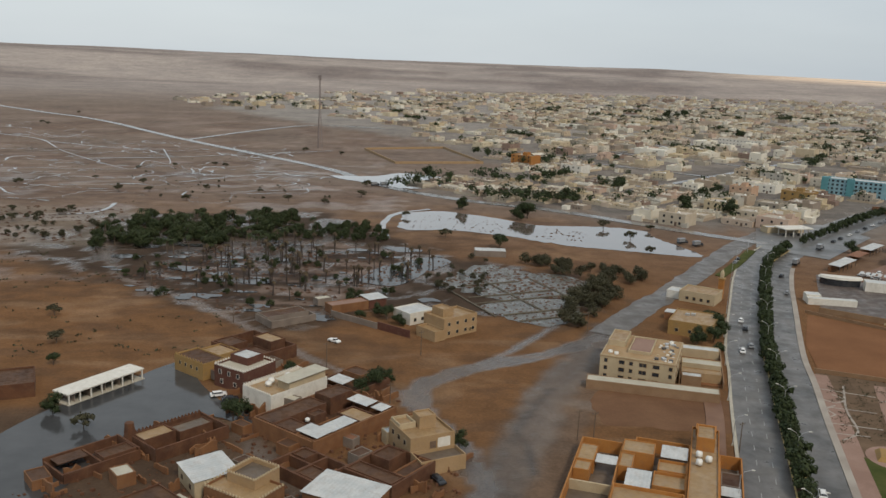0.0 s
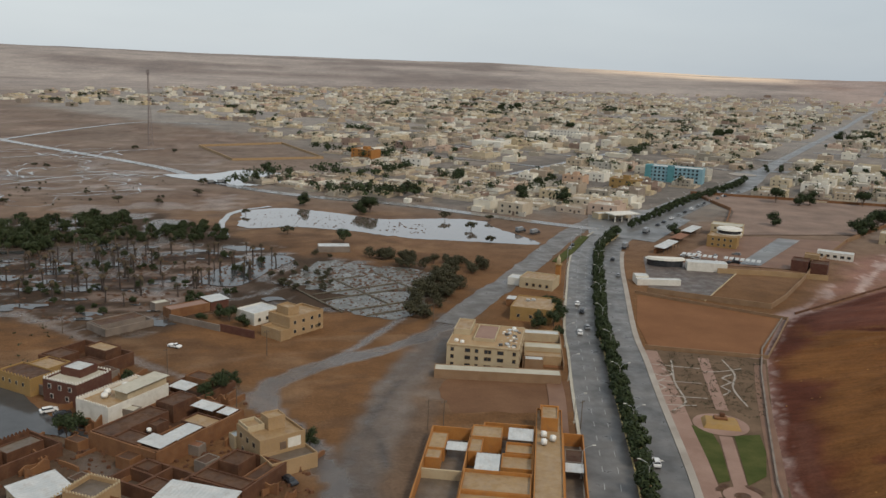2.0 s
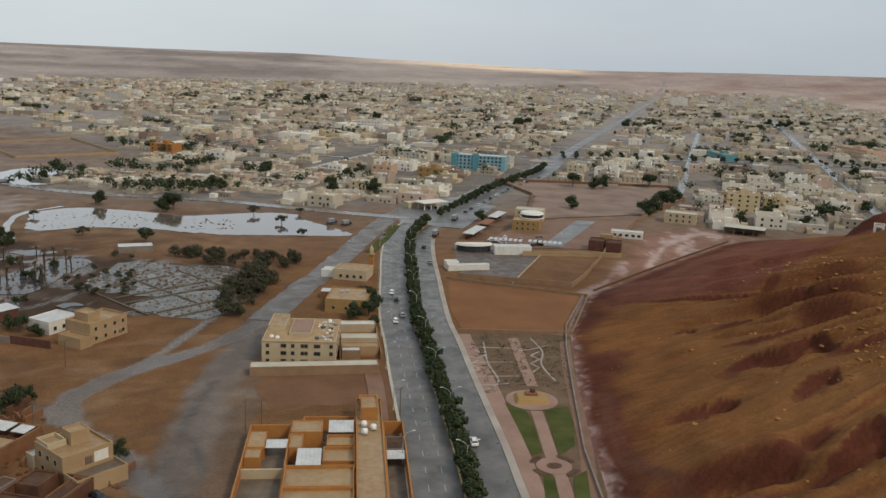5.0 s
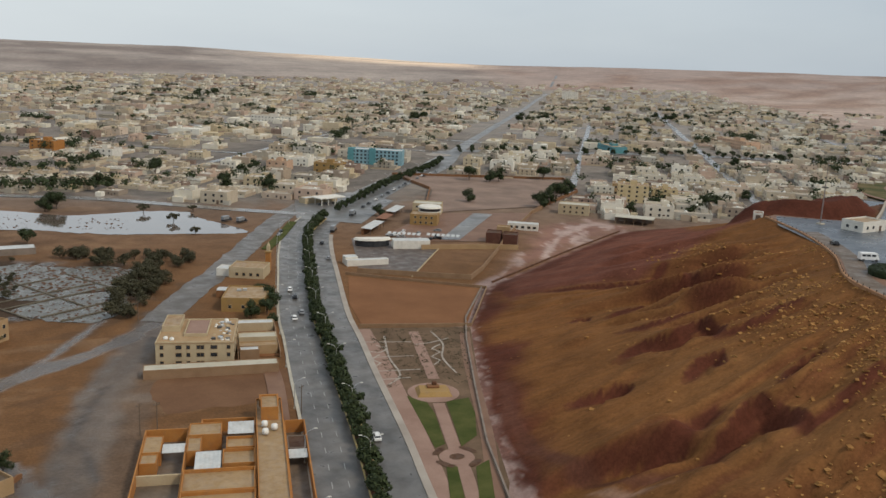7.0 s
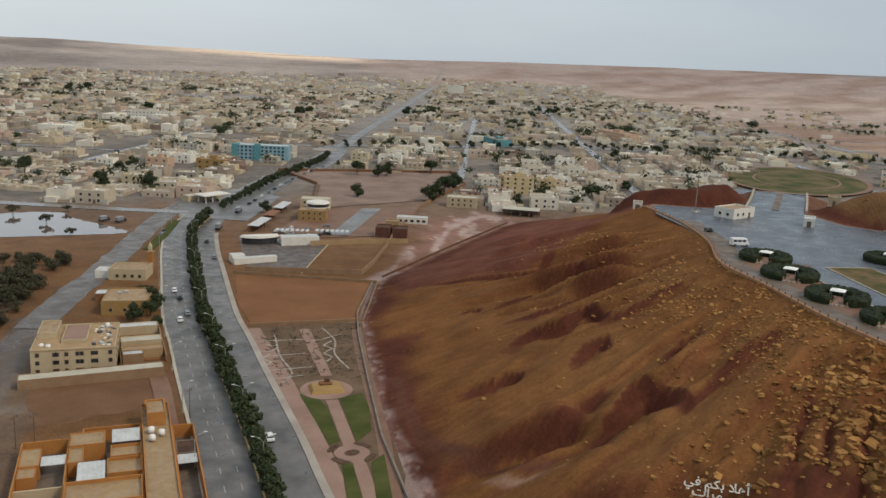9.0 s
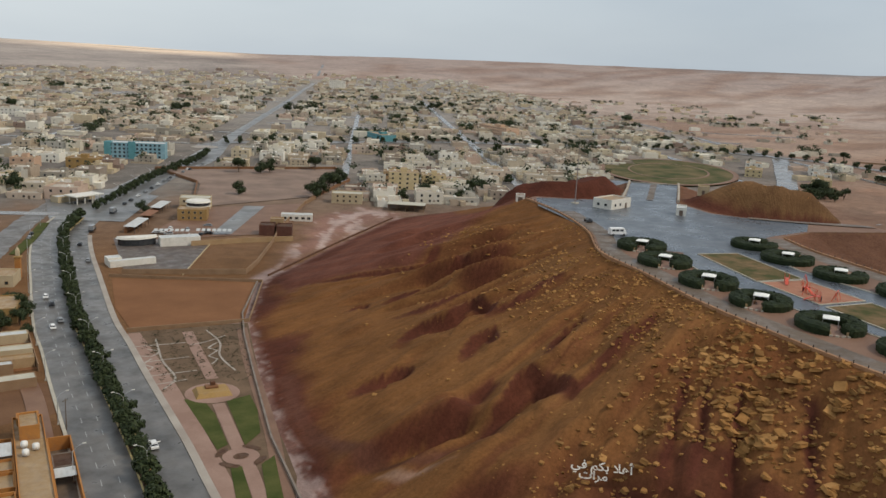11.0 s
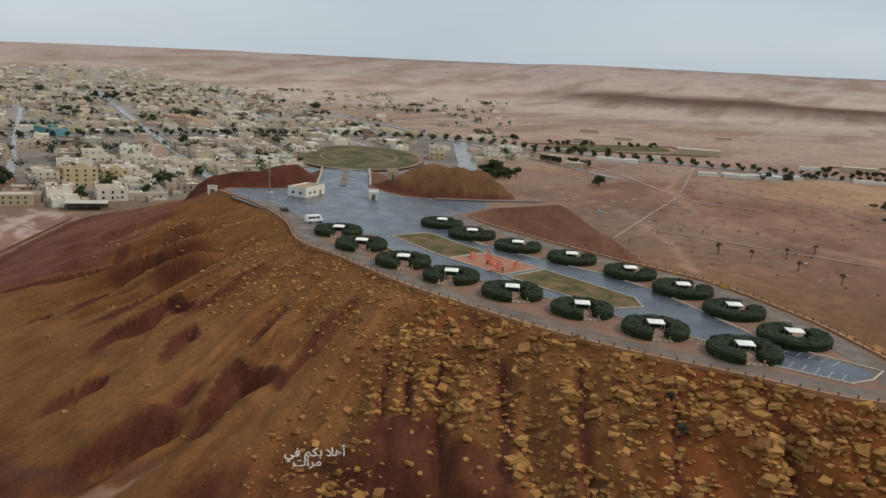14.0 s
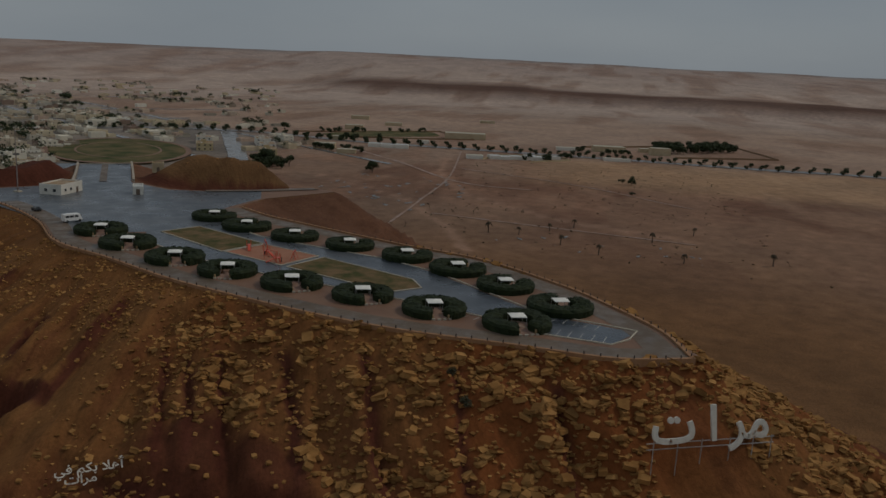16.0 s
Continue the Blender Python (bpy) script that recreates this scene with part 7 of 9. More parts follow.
rng = random.Random(17)
sites = []
for iu in range(-36, 130):
    for iv in range(-105, 70):
        u = iu * 22.5 + 9.0 * (iu // 5)
        v = iv * 21.0 + 9.0 * (iv // 2)
        px, py = ORIGIN + AU * u + AV * v
        px, py = px + 34 * (noise.noise((px / 260, py / 260, 1.3))), py + 34 * (noise.noise((px / 260, py / 260, 7.7)))
        if -700 < px < 2700 and 280 < py < 3200:
            sites.append((px + rng.uniform(-2, 2), py + rng.uniform(-2, 2)))
sx, sy = np.array([s[0] for s in sites]), np.array([s[1] for s in sites])
_, _, in_town = poly_info(sx, sy, TOWN)
td, _, in_hill = poly_info(sx, sy, TOE)
gaps = fractal(sx / 130, sy / 130, 3, 71)
sr = np.hypot(sx, sy)
density = np.where(gaps < 0.4, 0.25, 0.85) * np.where(sr > 1700, 0.75, 1.0) * np.where(sr > 2200, 0.6, 1.0) * np.where((sx < 120) & (sr > 900), 0.5, 1.0) * np.where((sx < -120), 0.6, 1.0)
density = np.where(sr < 700, 0.95, density)
pick = np.array([rng.random() for _ in sites])
fine = in_town & ~(in_hill | (td < 9)) & (pick < density)
SIDE_LINE = np.array([(1010.0, 442.0), (866.0, 373.0), (730.0, 309.0)])
keep_off = ((AVENUE, 25), (SIDE_LINE, 52), (EASTROAD, 22), (HIGHWAY, 15), (RAMP, 22), *((ln, 11) for ln in STREETS))
OPEN_PLOTS = [[(640, 372), (650, 470), (840, 510), (850, 430), (800, 380), (700, 360)], [(-60, 800), (-100, 940), (0, 1000), (45, 845)]]
good = []
for k in np.nonzero(fine)[0]:
    x, y = float(sx[k]), float(sy[k])
    if all(line_gap(x, y, ln) > g for ln, g in keep_off) and math.hypot(x - 338, y - 712) > 30 and math.hypot(x - 436, y - 768) > 40 and math.hypot(x - 440, y - 472) > 24 \
            and not any(poly_info(np.array([x]), np.array([y]), q)[2][0] for q in OPEN_PLOTS):
        good.append((math.hypot(x, y), x, y))
good.sort()
NEAR = 235
land = lay_of_land(np.array([g[1] for g in good]), np.array([g[2] for g in good]))[0]
for k, (r, x, y) in enumerate(good[:NEAR]):
    houses.k = rng.randrange(len(protos)) if k >= len(protos) else houses.k
    low_ = x < 190 and k >= len(protos)
    if low_:
        houses.k = rng.choice((1, 4, 7))
    houses.put(x, y, float(land[k]), GA - math.pi / 2 + rng.choice((0, 0, 0, math.pi / 2 + math.pi)) + rng.uniform(-0.04, 0.04), rng.uniform(0.6, 0.85) if low_ else rng.uniform(0.95, 1.25), "houses of the town")


def far_block(v, f, x, y, z, a, w, d, hh, t=0.3, pp=0.7):
    c, s = math.cos(a), math.sin(a)
    k = len(v)
    for ww, dd, zz in ((w, d, z - 2), (w, d, z + hh), (w - t * 2, d - t * 2, z + hh), (w - t * 2, d - t * 2, z + hh - pp)):
        for qx, qy in ((-ww / 2, -dd / 2), (ww / 2, -dd / 2), (ww / 2, dd / 2), (-ww / 2, dd / 2)):
            v.append((x + qx * c - qy * s, y + qx * s + qy * c, zz))
    for lvl in range(3):
        for i in range(4):
            j = (i + 1) % 4
            f.append((k + lvl * 4 + i, k + lvl * 4 + j, k + lvl * 4 + 4 + j, k + lvl * 4 + 4 + i))
    f.append((k + 12, k + 13, k + 14, k + 15))


def slab(v, f, x, y, z, a, sx_, sy_, sz_):
    c, s = math.cos(a), math.sin(a)
    k = len(v)
    for zz in (z, z + sz_):
        for qx, qy in ((-sx_ / 2, -sy_ / 2), (sx_ / 2, -sy_ / 2), (sx_ / 2, sy_ / 2), (-sx_ / 2, sy_ / 2)):
            v.append((x + qx * c - qy * s, y + qx * s + qy * c, zz))
    f += [(k + i, k + (i + 1) % 4, k + 4 + (i + 1) % 4, k + 4 + i) for i in range(4)] + [(k + 4, k + 5, k + 6, k + 7)]


bv, bf, wv, wf, rv, rf, lv, lf = [], [], [], [], [], [], [], []
for k, (r, x, y) in enumerate(good):
    z = float(land[k])
    a = GA - math.pi / 2 + rng.choice((0, math.pi / 2)) + rng.uniform(-0.03, 0.03)
    if k >= NEAR:
        w, d = rng.uniform(12, 23) * (1.7 if rng.random() < 0.1 else 1), rng.uniform(11, 18)
        hh = rng.choice((3.4, 3.8, 4.1, 4.6, 6.4, 6.8, 7.2, 7.6)) * (1.5 if rng.random() < 0.025 else 1)
        far_block(bv, bf, x, y, z, a, w, d, hh)
        if rng.random() < 0.75:
            ox, oy = rng.uniform(-w / 4, w / 4), rng.uniform(-d / 4, d / 4)
            far_block(bv, bf, x + ox, y + oy, z + hh - 1, a, rng.uniform(3, 5), rng.uniform(3, 5), rng.uniform(2.2, 3.2))
        for _ in range(rng.choice((1, 1, 2, 2, 3))):
            far_block(bv, bf, x + rng.uniform(-11, 11), y + rng.uniform(-11, 11), z, a, rng.uniform(4, 10), rng.uniform(3.5, 9), rng.uniform(2.6, 4.4))
        if rng.random() < 0.3:
            slab(rv, rf, x + rng.uniform(-6, 6), y + rng.uniform(-6, 6), z + hh + 0.1, a, rng.uniform(2, 6), rng.uniform(2, 6), 0.4)
        if r < 1500:
            c, s = math.cos(a), math.sin(a)
            for side in range(4):
                sa = a + side * math.pi / 2
                hw, hd = (w, d) if side % 2 == 0 else (d, w)
                nx, ny = math.sin(sa), -math.cos(sa)
                if nx * x + ny * y > 0:
                    continue
                for fl in range(2 if hh > 5.5 else 1):
                    for q in (-0.28, 0.25):
                        if rng.random() < 0.6:
                            slab(wv, wf, x + nx * hd / 2 + q * hw * math.cos(sa), y + ny * hd / 2 + q * hw * math.sin(sa), z + 1.0 + 2.9 * fl, sa, 1.1, 0.14, 1.1)
    if k < NEAR:
        for _ in range(rng.choice((1, 2, 2, 3))):
            q = rng.uniform(0, 6.28)
            px, py = x + rng.uniform(10, 13) * math.cos(q), y + rng.uniform(10, 13) * math.sin(q)
            if not poly_info(np.array([px]), np.array([py]), TOE)[2][0] and line_gap(px, py, AVENUE) > 20 and line_gap(px, py, HIGHWAY) > 10:
                far_block(bv, bf, px, py, z, a, rng.uniform(4, 8), rng.uniform(3, 6), rng.uniform(2.6, 3.6))
    if r < 1500 and rng.random() < 0.8:
        ln = rng.uniform(9, 11)
        tone_wall = [(0, -ln, ln * 2, 0), (ln, 0, ln * 2, 1), (-ln, 0, ln * 2, 1)]
        for dx, dy, l_, turn in tone_wall:
            c, s = math.cos(a), math.sin(a)
            slab(lv, lf, x + dx * c - dy * s, y + dx * s + dy * c, z - 1, a + turn * math.pi / 2, l_, 0.3, rng.uniform(2.6, 3.1))
tagged(link("far_houses", bv, bf, M["town_far"]), "dense far blocks of cream, tan and white flat-roofed houses", "houses", kind="stuff")
tagged(link("far_windows", wv, wf, M["glass"]), "small dark windows of far houses", "windows", kind="stuff")
tagged(link("far_roof_sheets", rv, rf, M["tin_white"]), "pale roof sheets on far houses", "roofs", kind="stuff")
M["yard_walls"] = painted_houses("rendered_yard_walls", TONES[2:9], True)
tagged(link("yard_walls", lv, lf, M["yard_walls"]), "tan yard walls between town houses", "walls", kind="stuff")

patch("roundabout", [(436 + 13 * math.cos(a), 768 + 13 * math.sin(a)) for a in np.linspace(0, 6.1, 28)], 0.5, M["paving"], "pale paved roundabout where the avenue bends", category="road")
OVAL = [(748 + 92 * math.cos(a) + 36 * math.sin(a), 436 + 55 * math.cos(a) - 52 * math.sin(a)) for a in np.linspace(0, 6.1, 40)]
patch("oval_field", OVAL, 1.6, M["oval_turf"], "oval playing field of worn turf and bare soil", category="field", thick=2.5)
kerb_loop("oval_track", OVAL, 1.75, M["tan_paving"], "tan running track round the playing field", 5.0)
kerb_loop("field_ring", [(748 + (q[0] - 748) * 0.6, 436 + (q[1] - 436) * 0.6) for q in OVAL], 1.7, M["tan_paving"], "tan curved path inside the playing field", 2.0)

# larger buildings that stand out of the town
def town_block(name, label, x, y, turn, w, d, hh, wall, storeys, category="building"):
    """A flat-roofed block with a row of windows on every storey, a stair head and roof tanks."""
    h = place(name, label, x, y, turn, category, height(x, y) - 0.2)
    room(h, -w / 2, -d / 2, w / 2, d / 2, hh, wall, M["tan_roof"], 0.7, name="body")
    room(h, -w * 0.1, -d * 0.1, w * 0.12, d * 0.25, hh + 2.4, wall, M["tan_roof"], 0.3, hh - 1, "stair_head")
    for side, ln in ((0, w), (1, d)):
        k_ = max(2, int(ln / 5.0))
        for q in range(storeys):
            for i in range(k_):
                u, z = ((i + 0.5) / k_ - 0.5) * ln, 1.1 + q * hh / storeys
                box_part("window", -w / 2 if side else u, u if side else -d / 2, z, 0.14 if side else 1.5, 1.5 if side else 0.14, 1.4, M["glass"], h, "dark window")
    for q in (-0.3, 0.3):
        tank(h, q * w, d * 0.2, hh - 0.7, 0.8, 1.4)
    return h


M["peach"] = surf("peach_render", (0.46, 0.3, 0.2), (0.54, 0.37, 0.26), 0.3, 2.5, 0.85, 0.2, 0.02, dirt=0.25)
M["pale_yellow"] = surf("pale_yellow_render", (0.47, 0.37, 0.2), (0.56, 0.45, 0.27), 0.3, 2.5, 0.85, 0.2, 0.02, dirt=0.25)
GD = math.degrees(GA) - 90
town_block("cream_block", "tall pale yellow block of flats above the silted slope", 436, 476, GD, 22, 18, 13, M["pale_yellow"], 4)
town_block("cream_block", "three-storey pale yellow block with roof tanks", 462, 470, GD, 18, 14, 10, M["pale_yellow"], 3)
town_block("tan_block", "plain tan two-storey block among trees", 452, 505, GD, 16, 13, 9, M["beige"], 2)
town_block("peach_school", "long peach-coloured school behind the tree-lined road", 897, 790, GD - 68, 74, 20, 11, M["peach"], 3, "school")
town_block("teal_hall", "low teal-roofed hall beside the tree-lined road", 672, 775, GD - 68, 46, 18, 8, M["teal_dark"], 2, "hall")
town_block("white_block", "tall pale office block beside the far avenue", 1530, 1960, GD, 44, 30, 24, M["white_paint"], 6, "office")
town_block("white_hall", "broad white hall with a pale roof", 405, 1190, GD, 60, 22, 9, M["white_paint"], 2, "hall")
town_block("pink_house", "pink rendered two-storey town house", 240, 690, GD, 18, 15, 8, M["peach"], 2, "house")
town_block("ochre_house", "ochre yellow three-storey town house", 276, 668, GD, 24, 14, 8.5, M["yellow"], 2, "house")
town_block("orange_house", "orange three-storey house at the town edge", 78, 850, GD, 24, 16, 10, M["orange"], 3, "house")
town_block("white_house", "white two-storey house on the open ground", 120, 800, GD, 22, 16, 8, M["white_paint"], 2, "house")
for x, y, w in ((480, 418, 13), (497, 409, 8), (512, 402, 15)):
    h = place("white_cabin", "long white site cabin with dark windows", x, y, -52, "cabin", height(x, y) - 0.1)
    room(h, -w / 2, -2, w / 2, 2, 3.2, M["white_paint"], M["tin_white"], 0.15, name="body")
    openings(h, "f", w, 4, [(1.2, (0.2, 0.5, 0.8))], M["white_paint"], (1.0, 0.9))
    h["group"] = "white cabins beyond the crest"
h = place("open_shed", "open-sided shed with a pale flat roof on posts", 372, 402, -48, "shed", height(372, 402))
box_part("roof", 0, 0, 4.2, 24, 12, 0.3, M["tin_cream"], h, "pale flat roof", 0.05)
for k in range(5):
    for y in (-5.4, 5.4):
        box_part("post", -11.4 + 5.7 * k, y, -0.5, 0.35, 0.35, 4.8, M["stone_wall"], h)
box_part("back_wall", 0, 5.8, -0.5, 23.6, 0.3, 4.8, M["grey_wall"], h)

# farms on the eastern plain
def farm_shed(name, label, x, y, turn, w, d, hh, wall, roof_mat, category="shed", bays=1):
    """A low farm building: walls under a parapet, doors, windows, and lean-to bays of falling height."""
    h = place(name, label, x, y, turn, category, height(x, y) - 0.2)
    for k in range(bays):
        w0, w1 = -w / 2 + w * k / bays, -w / 2 + w * (k + 1) / bays
        room(h, w0, -d / 2 + (k % 2) * 1.5, w1 - 0.3, d / 2 - (k % 3), hh - 0.5 * (k % 2), wall, roof_mat, 0.3, name="body")
    n_ = max(2, int(w / 7))
    for k in range(n_):
        u = -w / 2 + w * (k + 0.5) / n_
        box_part("window", u, -d / 2, 1.2, 1.4, 0.3, 1.2, M["glass"], h, "dark window")
    box_part("door", w * 0.1, -d / 2, 0, 2.4, 0.34, 2.6, M["door"], h, "metal door")
    return h


farm_shed("farm_sheds", "low white farm sheds on the plain", 957, 226, 100, 46, 13, 4.5, M["white_paint"], M["tin_white"], bays=3)
farm_shed("long_barn", "large cream barn on the plain", 1138, 165, 100, 54, 22, 8, M["cream"], M["tin_cream"], "barn")
farm_shed("greenhouse", "white low roofs of a farm yard", 925, 78, 110, 60, 17, 4, M["white_paint"], M["tin_white"], "greenhouse", 5)
farm_shed("greenhouse", "white low roofs of a farm yard", 952, 52, 110, 40, 12, 3.6, M["white_paint"], M["tin_white"], "greenhouse", 3)
for nm, x, y, w, d, hh in (("cream_villa", 1096, -22, 40, 18, 7), ("white_villa", 1092, -84, 24, 16, 9), ("farm_house", 1010, 300, 16, 12, 5), ("plain_house", 1185, 330, 26, 14, 7), ("farm_house", 905, 120, 18, 12, 4), ("farm_house", 1075, 30, 24, 10, 4), ("farm_house", 985, -30, 30, 9, 3.6), ("plain_house", 1120, -70, 20, 12, 5),
                           ("farm_house", 870, 250, 20, 12, 4.5), ("plain_house", 905, 285, 24, 14, 6), ("farm_house", 1300, 300, 26, 14, 5), ("plain_house", 1400, 380, 30, 14, 6), ("farm_house", 1500, 180, 26, 12, 4.5), ("farm_house", 1030, 200, 14, 10, 4)):
    farm_shed(nm, "pale flat-roofed building on the plain", x, y, 100, w, d, hh, M["cream"] if hh > 4.2 else M["white_paint"], M["tin_cream"], "house")
wall_line("farm_wall", "pale wall round a farm on the plain", [(1085, 380), (1230, 215), (1120, 150), (1050, 290)], 1.8, M["stone_wall"], 0.4)
wall_line("farm_wall", "pale wall round a farm on the plain", [(895, 110), (950, 100), (985, 40), (950, 20), (900, 60)], 1.8, M["cream"], 0.4)
wall_line("farm_wall", "pale wall round a villa on the plain", [(1062, 12), (1130, 10), (1300, -205), (1120, -230), (1058, -100)], 2.0, M["stone_wall"], 0.4)
patch("farm_field", [(1060, 300), (1085, 340), (1222, 250), (1145, 206)], 0.5, M["oval_turf"], "dull green farm field beside the tree-lined road", 4.0, category="field", thick=1.5)
SIDE_STREET = spline([(1010, 442), (940, 408), (866, 373), (800, 341), (730, 309)], 12)
ribbon("side_street", SIDE_STREET, -9, 9, 0.5, M["wet_road"], "wide wet side street at the town edge")
for k, (x, y) in enumerate(((800, 309), (848, 328), (896, 352), (812, 380), (870, 408))):
    town_block("white_terrace", "white two-storey terrace beside the side street", x, y, 25.5, 26, 16, 7.5, M["white_paint"] if k % 3 else M["pale_yellow"], 2, "house")["group"] = "terraces along the side street"
# scattered houses at the edge of the town
ev, ef = [], []
edge_spots = []
for k in range(760):
    x, y = rng.uniform(780, 2300), rng.uniform(290, 1500)
    if y < 0.4 * x - 60 or y > 0.85 * x + 40 or line_gap(x, y, EASTROAD) < 24 or rng.random() < (x - 900) / 2600 or math.hypot(x - 748, y - 436) < 120 or noise.noise((x / 150, y / 150, 3.1)) < -0.12:
        continue
    edge_spots.append((x, y))
    z, hh = height(x, y), rng.uniform(3, 6)
    far_block(ev, ef, x, y, z, GA + rng.choice((0, 1.57)), rng.uniform(8, 17), rng.uniform(8, 14), hh)
    if rng.random() < 0.5:
        far_block(ev, ef, x + 14, y + rng.uniform(-8, 8), z, GA, rng.uniform(5, 12), rng.uniform(5, 9), 3.2)
tagged(link("edge_houses", ev, ef, M["town_far"]), "scattered pale houses where the town thins out", "houses", kind="stuff")

# ---- boulevard ----
flat = lambda ln: np.asarray(ln)
ribbon("median_kerb", MEDIAN, -1.7, 1.7, 0.42, M["kerb_ochre"], "raised median with an ochre painted kerb", thick=0.5, category="kerb")
ribbon("median_soil", MEDIAN, -1.35, 1.35, 0.46, M["mud_roof"], "bare soil strip under the median trees", category="soil")
ribbon("left_kerb", MEDIAN, -14.4, -13.5, 0.34, M["kerb"], "pale concrete kerb along the road", thick=0.5, category="kerb")
ribbon("footpath", MEDIAN[:80], 11.0, 13.0, 0.36, M["paving"], "pale paved footpath beside the boulevard", thick=0.5, category="pavement")
PINK = spline([(84, 128), (94, 159), (101, 181), (114, 226), (125, 268)], 4)
patch("park_ground", [(70, 118), (84, 118), (108, 150), (133, 203), (162, 256), (124, 270), (108, 212), (92, 160)], 0.08, surf("park_soil", (0.1, 0.068, 0.044), (0.155, 0.104, 0.068), 0.12, 1.4, 0.95, 0.4, 0.05, spec=0.12), "brown park soil with low planting", category="ground")
ribbon("pink_path", PINK, -3.4, 2.0, 0.17, M["pink_paving"], "pink paved path along the park edge", category="path")
EASTP = spline([(94, 130), (105, 152), (116, 172), (128, 196), (143, 226), (157, 252)], 4)
ribbon("hill_side_path", EASTP, -1.8, 1.8, 0.18, M["tan_paving"], "tan path along the foot of the hill", category="path")
AXIS = spline([(88, 128), (101, 158), (104, 167), (116, 198)], 3)
ribbon("park_axis_path", AXIS, -1.7, 1.7, 0.19, M["pink_paving"], "pink paved path through the lawns", category="path")
AXIS2 = spline([(124, 215), (130, 232), (140, 259)], 3)
ribbon("upper_axis_path", AXIS2, -1.8, 1.8, 0.19, M["pink_paving"], "pink paved path through the planting", category="path")
for nm, q in (("lawn_west", [(110, 206), (114, 203), (111.5, 192), (104.5, 174), (101, 173)]), ("lawn_east", [(118.5, 198), (126, 198), (122, 188), (114.5, 175), (107.5, 171)]),
              ("lower_lawn_west", [(98.5, 163), (101, 162), (91, 140), (88, 142)]), ("lower_lawn_east", [(105, 160), (110, 162), (98, 140), (95, 142)])):
    patch("lawn", q, 0.21, M["lawn"], "wet green lawn between pink paths", category="lawn")
for x, y, r, nm in ((103.5, 166.5, 4.4, "paved_circle"), (118.5, 205.5, 7.6, "monument_circle")):
    patch(nm, [(x + r * math.cos(a), y + r * math.sin(a)) for a in np.linspace(0, 6.1, 32)], 0.22, M["pink_paving"], "round pale paving in the park", category="paving")
patch("flower_bed", [(103.5 + 2 * math.cos(a), 166.5 + 1.6 * math.sin(a)) for a in np.linspace(0, 6.0, 20)], 0.27, M["mud_roof"], "small round flower bed", category="bed")
for q in ([(109, 216), (116, 222), (120, 238), (128, 258)], [(113, 240), (121, 238), (128, 236)], [(110, 228), (117, 226), (124, 224)], [(118, 255), (126, 252), (134, 249)], [(146, 257), (143, 243), (136, 231), (133, 217)], [(112, 232), (115, 234), (114, 238), (118, 241)], [(116, 246), (119, 243), (123, 246), (121, 250)], [(130, 226), (134, 229), (133, 233), (138, 236), (137, 240), (142, 243)], [(134, 246), (140, 246), (148, 248)], [(108, 221), (112, 220), (118, 219)]):
    ribbon("garden_path", spline(q, 2.5), -0.3, 0.3, 0.2, M["paving"], "thin pale garden path edging", category="path", ragged=0.15)
for ang in (0.5, 2.1, 3.6, 5.2):
    cx, cy = 103.5 + 5.2 * math.cos(ang), 166.5 + 5.2 * math.sin(ang)
    patch("leaf_bed", [(cx + 2.6 * math.cos(a) * math.cos(ang + 1.57) - 1.0 * math.sin(a) * math.sin(ang + 1.57), cy + 2.6 * math.cos(a) * math.sin(ang + 1.57) + 1.0 * math.sin(a) * math.cos(ang + 1.57)) for a in np.linspace(0, 6.0, 16)], 0.26, M["mud_roof"], "leaf-shaped planting bed in pink paving", category="bed")
sv, sf = [], []
rng_p = random.Random(8)
while len(sf) < 3600:
    x, y = rng_p.uniform(100, 160), rng_p.uniform(208, 268)
    if not poly_info(np.array([x]), np.array([y]), [(108, 214), (133, 206), (160, 256), (126, 268)])[2][0] or math.hypot(x - 118.5, y - 205.5) < 10.5:
        continue
    for _ in range(rng_p.randrange(5, 16)):
        leaf(sv, sf, Vector((x + rng_p.gauss(0, 0.4), y + rng_p.gauss(0, 0.4), rng_p.uniform(0.2, 0.6))), Vector((rng_p.uniform(-1, 1), rng_p.uniform(-1, 1), rng_p.uniform(0.2, 1))).normalized(), rng_p.uniform(0.1, 0.22), rng_p)
tagged(link("bedding_plants", sv, sf, M["leaf_olive"]), "low olive-green bedding plants in brown soil", "plants", kind="stuff")
mon = place("monument", "low yellow stepped monument with a small dark top", 118.5, 205.5, -20, "monument")
bm = bmesh.new()
base, top = [(-5.2, -4), (5.2, -4), (5.2, 4), (-5.2, 4)], [(-4.2, -2.6), (4.2, -2.6), (4.0, 3), (-4.0, 3)]
lo, hi = [bm.verts.new((x, y, 0.0)) for x, y in base], [bm.verts.new((x, y, 1.3)) for x, y in top]
for i in range(4):
    bm.faces.new((lo[i], lo[(i + 1) % 4], hi[(i + 1) % 4], hi[i]))
bm.faces.new(hi)
part("plinth", bm, M["yellow"], mon, "yellow sloping plinth")
box_part("step", 0, 1.5, 1.3, 3.6, 2.2, 0.6, M["brown"], mon, "", 0.1)
box_part("block", 0.4, 1.8, 1.9, 1.4, 1.2, 1.1, M["mudbrick"], mon, "", 0.15)

